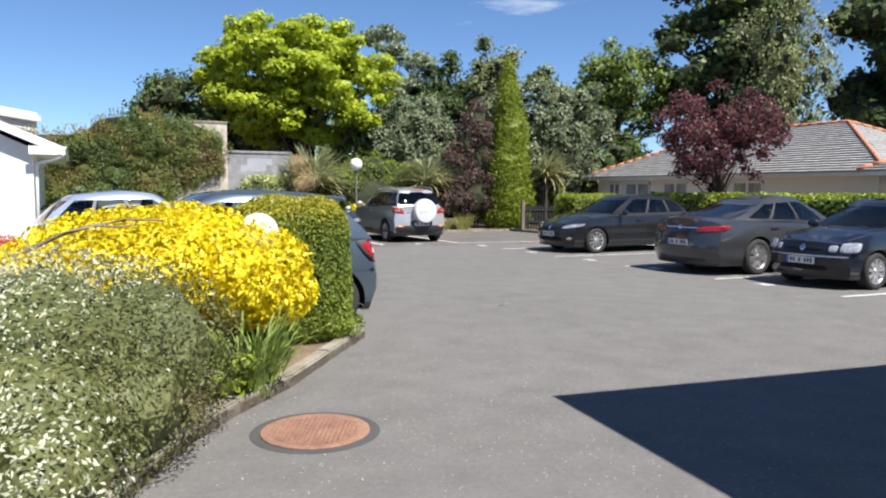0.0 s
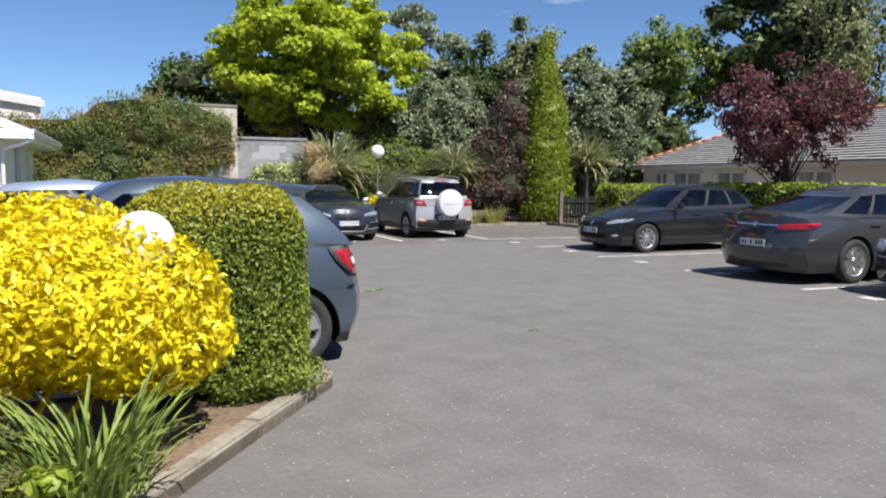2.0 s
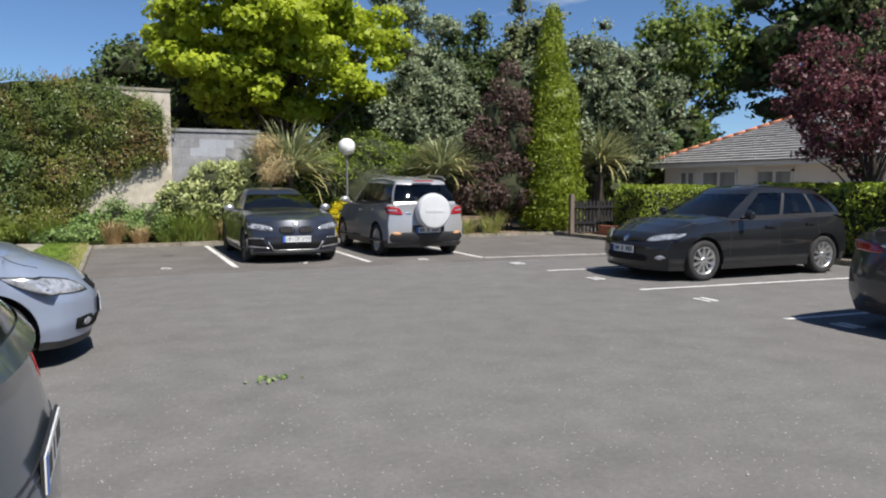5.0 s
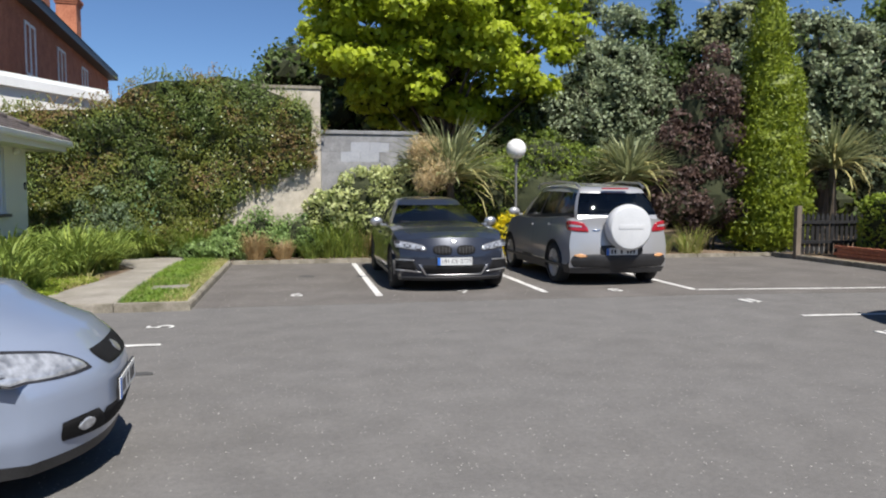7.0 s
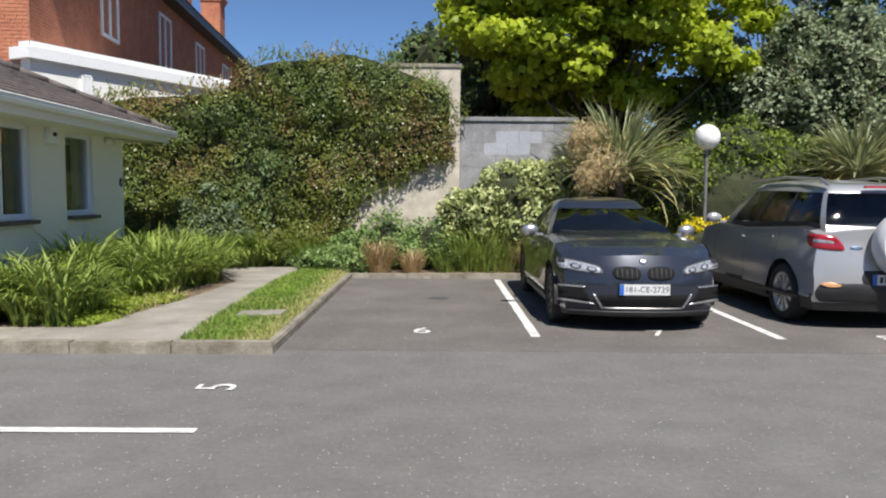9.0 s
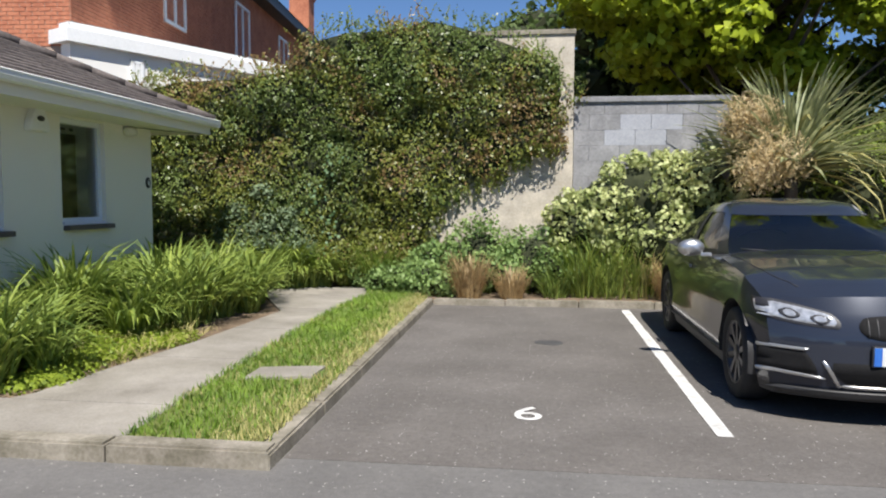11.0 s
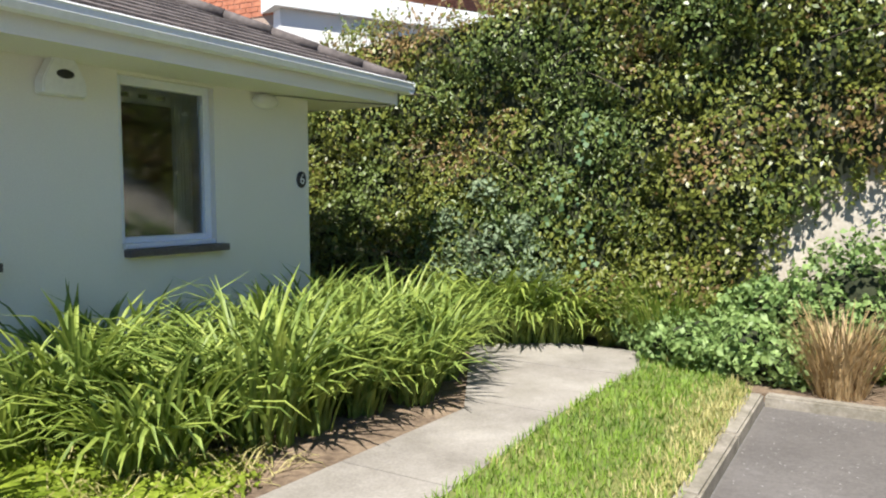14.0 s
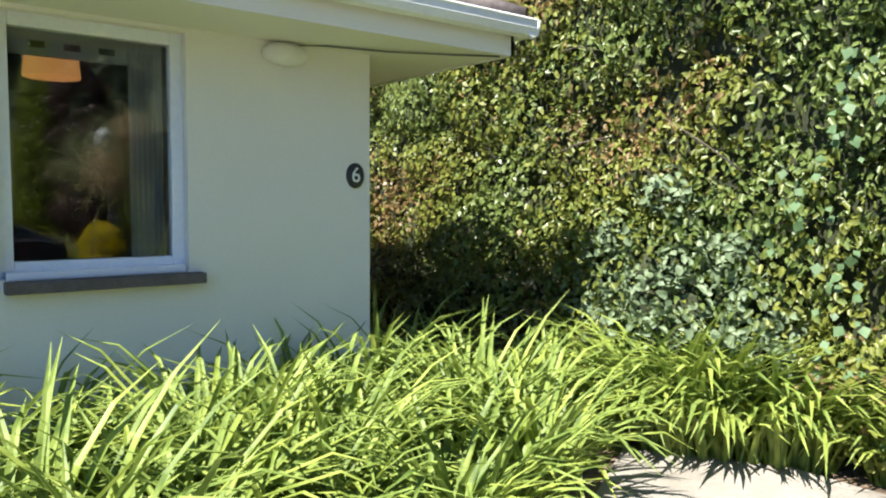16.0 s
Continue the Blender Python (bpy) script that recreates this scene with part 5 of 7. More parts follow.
def car(name, label, at, rz, s):
    c = CarShape(s)
    root = thing(name, label, "car", "parked cars", at=at, rz=rz)
    nx, ns, nt = 72, 18, 8
    xs = [c.xr + (c.xf - c.xr) * i / nx for i in range(nx + 1)]
    R = s["R"]
    ra = R + 0.055
    bm = bmesh.new()
    paint, dark = 0, 1

    def side_row(x, j):
        zt = c.top(x) - 0.035
        z = c.gc + (zt - c.gc) * j / ns
        return z

    V = {}

    def vert(key, co):
        if key not in V:
            V[key] = bm.verts.new(co)
        return V[key]

    def side_pt(i, j, sg):
        x = xs[i]
        z = side_row(x, j)
        y = c.half(x, z)
        return vert(("s", i, j, sg), c.place(x, sg * y, z))

    def deck_pt(i, k, sg):
        x = xs[i]
        zt = c.top(x)
        y0 = c.half(x, zt)
        f = 1 - k / nt
        if k == 0:
            return side_pt(i, ns, sg)
        y = y0 * f * 0.985
        z = zt - 0.035 + 0.035 * (1 - f ** 6) + s.get("crown", 0.035) * (1 - f ** 2)
        return vert(("d", i, k, sg if k < nt else 0), c.place(x, sg * y, z))

    for sg in (1, -1):
        for i in range(nx):
            for j in range(ns):
                q = [side_pt(i, j, sg), side_pt(i + 1, j, sg), side_pt(i + 1, j + 1, sg), side_pt(i, j + 1, sg)]
                m = sum((v.co for v in q), Vector()) / 4
                if any((m.x - ax) ** 2 + (m.z - R) ** 2 < ra * ra for ax in (c.ax_f, c.ax_r)):
                    continue
                f = bm.faces.new(q if sg < 0 else q[::-1])
                f.material_index = dark if (m.z < c.gc + s.get("sill", 0.07)) else paint
            for k in range(nt):
                q = [deck_pt(i, k, sg), deck_pt(i + 1, k, sg), deck_pt(i + 1, k + 1, sg), deck_pt(i, k + 1, sg)]
                f = bm.faces.new(q if sg < 0 else q[::-1])
                x = (xs[i] + xs[i + 1]) / 2
                f.material_index = dark if s["cab"][3] + 0.12 < x < s["cab"][0] - 0.10 else paint
        for i, end in ((0, -1), (nx, 1)):
            def cap_pt(j, k):
                if k == 0:
                    return side_pt(i, j, sg)
                if j == ns:
                    return deck_pt(i, k, sg)
                x = xs[i]
                z = side_row(x, j)
                y = c.half(x, z) * (1 - k / nt)
                return vert(("c", i, j, k, sg if k < nt else 0), c.place(x, sg * y, z))
            for j in range(ns):
                for k in range(nt):
                    q = [cap_pt(j, k), cap_pt(j, k + 1), cap_pt(j + 1, k + 1), cap_pt(j + 1, k)]
                    f = bm.faces.new(q)
                    zc = sum(v.co.z for v in q) / 4
                    f.material_index = dark if zc < c.gc + s.get("skirt", 0.06) else paint
    # round the wheel openings
    for v in bm.verts:
        for ax in (c.ax_f, c.ax_r):
            if abs(v.co.y) > c.w * 0.7 and v.is_boundary and v.co.z > c.gc + 0.005:
                d = Vector((v.co.x - ax, v.co.z - R))
                if 0.1 < d.length < ra + 0.09:
                    d = d.normalized() * ra
                    v.co.x, v.co.z = ax + d.x, R + d.y
    # underside and wheel wells
    pts = [(x, c.half(x, c.gc) * 0.97) for x in xs[::6]]
    lo = [bm.verts.new(c.place(x, y, c.gc + 0.01)) for x, y in pts] + [bm.verts.new(c.place(x, -y, c.gc + 0.01)) for x, y in pts[::-1]]
    bm.faces.new(lo).material_index = dark
    bmesh.ops.recalc_face_normals(bm, faces=bm.faces)
    for ax in (c.ax_f, c.ax_r):
        for sg in (1, -1):
            y0, y1 = sg * (c.w - 0.012), sg * (c.w - 0.32)
            arc = [math.pi * k / 16 for k in range(-1, 18)]
            o = [bm.verts.new((ax + ra * math.cos(a), y0, R + ra * math.sin(a))) for a in arc]
            q = [bm.verts.new((ax + ra * math.cos(a), y1, R + ra * math.sin(a))) for a in arc]
            for k in range(len(arc) - 1):
                bm.faces.new((o[k], o[k + 1], q[k + 1], q[k])).material_index = dark
            bm.faces.new(q).material_index = dark
    body = bm_ob_keep("body", bm, [s["paint"], BLACK], root)

    # cabin
    xw, xrf, xrr, xrb = s["cab"]
    H, nv = s["H"], 8
    hb, hr = c.half((xw + xrb) / 2, s["belt"]) * 0.955, s.get("roof_w", 0.60)
    n1, n2 = 7, 30
    ring_n = 2 * n1 + n2 + 1

    def cab_pt(u, v, sg):
        """u counts round half the car from the middle of the windscreen to the middle of the rear window; v from belt to roof."""
        bulge = math.sin(math.pi * v) * 0.035
        xa, xb = xw + (xrf - xw) * v + bulge * 1.4, xrb + (xrr - xrb) * v - bulge * s.get("rb", 0.9)
        hw = hb + (hr - hb) * v ** 1.25 + bulge * 0.3
        if u <= n1:
            f = u / n1
            y = hw * 0.93 * f
            x = xa - s.get("screen_bow", 0.16) * f ** 2.4
        elif u < n1 + n2:
            f = (u - n1) / n2
            x0, x1 = xa - s.get("screen_bow", 0.16), xb + s.get("rear_bow", 0.10)
            x = x0 + (x1 - x0) * f
            y = hw * (1 - 0.07 * (1 - f) ** 6 - 0.10 * f ** 7 - 0.03 * f ** 2)
        else:
            f = (2 * n1 + n2 - u) / n1
            y = hw * 0.87 * f
            x = xb + s.get("rear_bow", 0.10) * f ** 2.4
        zb = c.top(clamp(x, c.xr, c.xf)) - 0.02
        zr = H - 0.075 - s.get("roof_fall", 0.05) * clamp((xrf - x) / (xrf - xrr)) ** 2 - 0.03 * clamp((x - (xrf - 0.5)) / 0.5) ** 2
        z = zb + (zr - zb) * v
        return Vector((x, sg * y, z))

    frame_v, top_v = 0.0, nv - 1
    panes = {"windscreen": [], "rear_window": [], "side_window": []}
    bm = bmesh.new()
    ps, pf = [], [n1 + k for k in s["pillars"][0]]
    bars = s["pillars"][1]
    rings = {}

    def cv(u, v, sg):
        key = (u, v, sg if 0 < u < 2 * n1 + n2 else 0)
        if key not in rings:
            rings[key] = bm.verts.new(cab_pt(u, v / nv, sg))
        return rings[key]

    for sg in (1, -1):
        for u in range(2 * n1 + n2):
            for v in range(nv):
                pane = None
                if v < top_v or v < nv - 1:
                    if u < n1 and v < nv:
                        pane = "windscreen"
                    elif u >= n1 + n2:
                        pane = "rear_window" if v >= s.get("rear_from", 1) else None
                    elif pf[0] <= u < pf[1] and v >= 1:
                        pane = "side_window"
                if pane:
                    panes[pane].append((u, v, sg))
                    if pane != "side_window" or (u - n1) not in bars:
                        continue
                    f = bm.faces.new((cv(u, v, sg), cv(u + 1, v, sg), cv(u + 1, v + 1, sg), cv(u, v + 1, sg)))
                    f.material_index = 1
                    continue
                f = bm.faces.new((cv(u, v, sg), cv(u + 1, v, sg), cv(u + 1, v + 1, sg), cv(u, v + 1, sg)))
                f.material_index = 1 if (n1 <= u < n1 + n2 and v == 0 and pf[0] <= u < pf[1]) else 0
    # roof skin
    prev = {}
    for sg in (1, -1):
        for u in range(2 * n1 + n2 + 1):
            prev[(u, sg)] = cv(u, nv, sg)
    mid = Vector(((xrf + xrr) / 2, 0, H))
    for step, (shrink, lift) in enumerate(((0.93, 0.032), (0.75, 0.056), (0.45, 0.070), (0.12, 0.075))):
        cur = {}
        for u in range(2 * n1 + n2 + 1):
            for sg in (1, -1):
                key = (u, sg)
                if sg == -1 and u in (0, 2 * n1 + n2):
                    cur[key] = cur[(u, 1)]
                    continue
                p = cab_pt(u, 1.0, sg)
                cur[key] = bm.verts.new((mid.x + (p.x - mid.x) * shrink, p.y * shrink, p.z + lift))
        for sg in (1, -1):
            for u in range(2 * n1 + n2):
                f = bm.faces.new((prev[(u, sg)], prev[(u + 1, sg)], cur[(u + 1, sg)], cur[(u, sg)]))
                f.material_index = 2 if s.get("roof2") else 0
        prev = cur
    bm.faces.new([prev[(u, 1)] for u in range(2 * n1 + n2 + 1)] + [prev[(u, -1)] for u in range(2 * n1 + n2 - 1, 0, -1)])
    bm_ob_keep("cabin", bm, [s["paint"], BLACK, s["paint"]], root)
    for pane, cells in panes.items():
        for sg in ((1, -1) if pane == "side_window" else (0,)):
            use = [q for q in cells if sg in (0, q[2])]
            if not use:
                continue
            g = bmesh.new()
            seen = {}
            for u, v, q in use:
                vs = []
                for a, b in ((u, v), (u + 1, v), (u + 1, v + 1), (u, v + 1)):
                    key = (a, b, q if 0 < a < 2 * n1 + n2 else 0)
                    if key not in seen:
                        p = cab_pt(a, b / nv, q)
                        m = Vector(((xw + xrb) / 2, 0, p.z))
                        seen[key] = g.verts.new(p + (m - p).normalized() * 0.008)
                    vs.append(seen[key])
                g.faces.new(vs)
            bm_ob_keep(pane, g, [CAR_GLASS], root)
    # seats and dashboard seen through the glass
    zb = s["belt"]
    for sx in (xw - 0.95, xw - 1.75):
        for sy in (-0.36, 0.36):
            bm = bmesh.new()
            add_box(bm, (sx - 0.10, sy - 0.23, zb - 0.35), (sx + 0.05, sy + 0.23, zb + 0.22), 0.05)
            add_box(bm, (sx - 0.10, sy - 0.12, zb + 0.19), (sx, sy + 0.12, zb + 0.38), 0.04)
            bm_ob("seat", bm, SEAT, root)
    bm = bmesh.new()
    add_box(bm, (xw - 0.50, -hb * 0.9, zb - 0.12), (xw - 0.12, hb * 0.9, zb + 0.03), 0.04)
    bm_ob("dashboard", bm, SEAT, root)
    bm = bmesh.new()
    add_ring(bm, Vector((xw - 0.62, -0.36, zb + 0.02)), 0.18, 0.014, Vector((-0.85, 0, 0.5)))
    bm_ob("steering_wheel", bm, BLACK, root, True)
    # wheels
    for ax in (c.ax_f, c.ax_r):
        for sg in (1, -1):
            wheel(root, (ax, sg * (c.w - 0.115), R), sg, R, s["rim"], s.get("spokes", 10), s.get("spoke_w", 0.035))
    # mirrors
    for sg in (1, -1):
        bm = bmesh.new()
        add_box(bm, (xw - 0.42, sg * (hb + 0.03) - 0.0, zb + 0.0), (xw - 0.36, sg * (hb + 0.12), zb + 0.03), 0.008)
        add_blob(bm, (xw - 0.40, sg * (c.w + 0.10), zb + 0.07), (0.06, 0.11, 0.075), 3, 0.02)
        bm_ob("door_mirror", bm, s.get("mirror", s["paint"]), root, True)
    # door gaps, handles, sill strip
    for sg in (1, -1):
        for x in s["doors"]:
            z0, z1 = c.gc + 0.16, c.top(x) - 0.05
            bm = bmesh.new()
            prev = None
            for k in range(13):
                z = z0 + (z1 - z0) * k / 12
                y = c.half(x, z) + 0.0015
                row = [bm.verts.new((x + d, sg * y, z)) for d in (-0.004, 0.004)]
                if prev:
                    bm.faces.new((prev[0], prev[1], row[1], row[0]))
                prev = row
            bm_ob("door_gap", bm, INK, root)
        # bonnet edge
        bm = bmesh.new()
        x0, x1 = s["cab"][0] + 0.02, c.xf - 0.16
        pts = []
        for k in range(15):
            x = x0 + (x1 - x0) * k / 14
            f = 0.90 - 0.16 * (k / 14) ** 3
            y = c.half(x, c.top(x)) * f * 0.985
            z = c.top(x) - 0.035 * f ** 6 + s.get("crown", 0.035) * (1 - f ** 2)
            pts.append(c.place(x, sg * y, z))
        add_tube(bm, pts, [0.0045] * 15, 4)
        bm_ob("bonnet_gap", bm, INK, root)
        # wiper
        bm = bmesh.new()
        w0, w1 = (0.3, 3.2) if sg > 0 else (3.4, 6.2)
        add_tube(bm, [cab_pt(w0 + (w1 - w0) * k / 6, 0.05 + 0.05 * k / 6, -1 if sg < 0 else 1) + Vector((0.012, 0, 0.012)) for k in range(7)], [0.008] * 7, 5)
        bm_ob("wiper", bm, BLACK, root)
        for x in s["handles"]:
            z = c.top(x) - 0.14
            y = c.half(x, z)
            bm = bmesh.new()
            add_box(bm, (x - 0.10, sg * y - 0.005, z - 0.014), (x + 0.10, sg * y + sg * 0.03, z + 0.014), 0.008)
            bm_ob("handle", bm, s.get("handle", s["paint"]), root)
    # lamps, grilles and plates
    for d in s["details"]:
        kind, pts, m, lift = d[:4]
        for sg in ((1, -1) if (len(d) < 5 or d[4] == "pair") else (1,)):
            patch(c, root, d[5], kind, pts, m, lift, sg, {"kidney_grille": 0.45, "lamp_bulb": 0.95, "badge": 0.95, "lamp_ring": 0.95, "fog_lamp": 0.9}.get(d[5], 0.3 if "lamp" in d[5] else 0.15))
    for end, y, z, w, h, text in s["plates"]:
        x = (c.front(y, z) + 0.012) if end > 0 else (c.rear(y, z) - 0.012)
        pl = new("number_plate")
        pl.parent = root
        pl.matrix_basis = pose(x, y, z, 90, 0, 90 if end > 0 else -90)
        bm = bmesh.new()
        add_box(bm, (-w / 2 - 0.008, -h / 2 - 0.008, -0.012), (w / 2 + 0.008, h / 2 + 0.008, -0.002))
        bm_ob("plate_holder", bm, BLACK, pl)
        bm = bmesh.new()
        add_box(bm, (-w / 2, -h / 2, -0.003), (w / 2, h / 2, 0.004))
        bm_ob("plate", bm, PLATE, pl)
        bm = bmesh.new()
        add_box(bm, (-w / 2, -h / 2, 0.003), (-w / 2 + 0.045, h / 2, 0.006))
        bm_ob("plate_band", bm, PLATE_BLUE, pl)
        if text:
            writing(text, pose(0.022, 0, 0.0055), h * 0.78, INK, "characters", pl, 1.0)
        else:
            for k in range(8):
                x0 = -w / 2 + 0.075 + k * (w - 0.1) / 8
                if k not in (2, 4):
                    box("character", (x0, -h * 0.3, 0.0035), (x0 + 0.034, h * 0.3, 0.006), INK, pl)
    return root


def bm_ob_keep(name, bm, materials, parent):
    me = bpy.data.meshes.new(name)
    bmesh.ops.remove_doubles(bm, verts=bm.verts, dist=0.0006)
    bmesh.ops.recalc_face_normals(bm, faces=bm.faces)
    bm.to_mesh(me)
    bm.free()
    for m in materials:
        me.materials.append(m)
    me.polygons.foreach_set("use_smooth", [True] * len(me.polygons))
    me.set_sharp_from_angle(angle=radians(34))
    ob = new(name, me)
    ob.parent = parent
    return ob


def add_ring(bm, centre, r, t, axis, n=28):
    a = axis.normalized().orthogonal().normalized()
    b = axis.normalized().cross(a)
    pts = [centre + r * (math.cos(2 * math.pi * k / n) * a + math.sin(2 * math.pi * k / n) * b) for k in range(n + 1)]
    add_tube(bm, pts, [t] * (n + 1), 6)


WHEELS = {}


def wheel(root, at, sg, R, rim, spokes, sw):
    key = (round(R, 3), rim.name, spokes, sw)
    if key not in WHEELS:
        w = 0.10
        rr = R * 0.68
        bm = bmesh.new()
        add_lathe_open(bm, [(rr * 0.9, -w * 0.9), (rr, -w), (R * 0.93, -w), (R * 0.985, -w * 0.8), (R, -w * 0.45), (R, w * 0.45), (R * 0.985, w * 0.8), (R * 0.93, w), (R * 0.80, w * 1.06), (rr, w * 0.92)], 44)
        bmesh.ops.recalc_face_normals(bm, faces=bm.faces)
        tyre = bpy.data.meshes.new("wheel")
        bm.to_mesh(tyre)
        bm.free()
        tyre.materials.append(RUBBER)
        bm = bmesh.new()
        prof = [(rr * 0.86, -w * 0.8), (rr * 0.86, w * 0.5), (rr * 0.95, w * 0.86), (rr * 1.01, w * 0.93), (rr * 1.01, w * 0.80)]
        add_lathe_open(bm, prof, 44)
        for k in range(spokes):
            a = 2 * math.pi * k / spokes
            m = Matrix.Rotation(a, 4, "Y")
            p = [(-sw * 0.75, 0.03), (sw * 0.75, 0.03), (sw, rr * 0.93), (-sw, rr * 0.93)]
            f0 = [bm.verts.new(m @ Vector((x, w * (0.72 + 0.12 * (z / rr)), z))) for x, z in p]
            f1 = [bm.verts.new(m @ Vector((x * 1.25, w * 0.30, z))) for x, z in p]
            bm.faces.new(f0)
            for i in range(4):
                bm.faces.new((f0[i], f0[(i + 1) % 4], f1[(i + 1) % 4], f1[i]))
        add_lathe(bm, [(rr * 0.26, w * 0.3), (rr * 0.26, w * 0.74), (rr * 0.20, w * 0.84), (0.0005, w * 0.84)], 20, axis="y")
        bmesh.ops.recalc_face_normals(bm, faces=bm.faces)
        rm = bpy.data.meshes.new("rim")
        bm.to_mesh(rm)
        bm.free()
        rm.materials.append(rim)
        bm = bmesh.new()
        add_lathe(bm, [(rr * 0.85, -w * 0.1), (rr * 0.85, 0.0), (0.0005, 0.0)], 28, axis="y")
        bk = bpy.data.meshes.new("brake")
        bm.to_mesh(bk)
        bm.free()
        bk.materials.append(BLACK)
        WHEELS[key] = (tyre, rm, bk)
    tyre, rm, bk = WHEELS[key]
    o = new("wheel", tyre)
    o.parent = root
    o.matrix_basis = pose(*at, 0, 0, 0 if sg > 0 else 180)
    for nm, me in (("rim", rm), ("brake", bk)):
        q = new(nm, me)
        q.parent = o


def add_lathe_open(bm, profile, n):
    rings = []
    for r, h in profile:
        rings.append([bm.verts.new((r * math.cos(2 * math.pi * k / n), h, r * math.sin(2 * math.pi * k / n))) for k in range(n)])
    for r, s in zip(rings, rings[1:]):
        for k in range(n):
            f = bm.faces.new((r[k], r[(k + 1) % n], s[(k + 1) % n], s[k]))
            f.smooth = True


def patch(c, root, name, where, pts, material, lift, sg, soft=0.3):
    """A fitting laid on the car's skin: four corners as (across, up) on the front or rear, (along, up) on the side."""
    bm = bmesh.new()
    nu, nv = 14, 8
    (a, b, d, e) = [Vector(p) for p in pts]
    rows = []
    for v in range(nv + 1):
        row = []
        for u in range(nu + 1):
            fu, fv = 2 * u / nu - 1, 2 * v / nv - 1
            gu = 0.5 + 0.5 * fu * (1 - soft * fv * fv / 2)
            gv = 0.5 + 0.5 * fv * (1 - soft * fu * fu / 2)
            p = a.lerp(b, gu).lerp(e.lerp(d, gu), gv)
            rim = 0.0 if u in (0, nu) or v in (0, nv) else 1.0
            off = lift * (0.25 + 0.75 * rim)
            if where == "side":
                y = c.half(p[0], p[1]) + off
                q = c.place(p[0], sg * y, p[1])
                q.y = sg * y
            else:
                y = sg * p[0]
                x = (c.front(y, p[1]) + off) if where == "front" else (c.rear(y, p[1]) - off)
                lim = c.half(c.xf if where == "front" else c.xr, p[1])
                over = abs(y) - lim
                if over > 0:
                    # past the corner the fitting runs back along the side
                    edge = c.front(lim, p[1]) if where == "front" else c.rear(lim, p[1])
                    x = edge - over * 1.6 if where == "front" else edge + over * 1.6
                    yy = c.half(x, p[1]) + off
                    y = math.copysign(max(min(yy, c.w + 0.01), lim), y)
                q = Vector((x, y, p[1]))
            row.append(bm.verts.new(q))
        rows.append(row)
    for v in range(nv):
        for u in range(nu):
            bm.faces.new((rows[v][u], rows[v][u + 1], rows[v + 1][u + 1], rows[v + 1][u])).smooth = True
    return bm_ob(name, bm, material, root)


P_GRAPHITE = paint_mat("graphite car paint", (0.017, 0.021, 0.032), (0.028, 0.033, 0.048), 0.15)
P_SILVER = paint_mat("silver car paint", (0.38, 0.38, 0.385), (0.47, 0.47, 0.475), 0.45)
P_BLACK = paint_mat("black car paint", (0.009, 0.0095, 0.011), (0.016, 0.017, 0.019), 0.0)
P_GREY = paint_mat("dark grey car paint", (0.048, 0.050, 0.054), (0.072, 0.075, 0.080), 0.45)
P_NAVY = paint_mat("blue-black car paint", (0.006, 0.008, 0.014), (0.011, 0.014, 0.022), 0.0)
P_BLUE = paint_mat("denim blue car paint", (0.075, 0.10, 0.13), (0.11, 0.14, 0.175), 0.6)
P_LILAC = paint_mat("silver-blue car paint", (0.23, 0.27, 0.36), (0.30, 0.35, 0.45), 0.3)
GRILLE = mat("black grille", (0.006, 0.006, 0.006), (0.016, 0.016, 0.017), rough=0.75, fine=120, broad=6, bump=0.3, spec=0.15)
COVER = mat("pale silver plastic", (0.50, 0.51, 0.52), (0.58, 0.59, 0.60), rough=0.4, fine=50, broad=4, bump=0.02)
RIM_DARK = mat("dark alloy", (0.05, 0.05, 0.055), (0.10, 0.10, 0.105), rough=0.35, fine=60, broad=5, bump=0.0, metal=0.8)


def spec(**k):
    return k


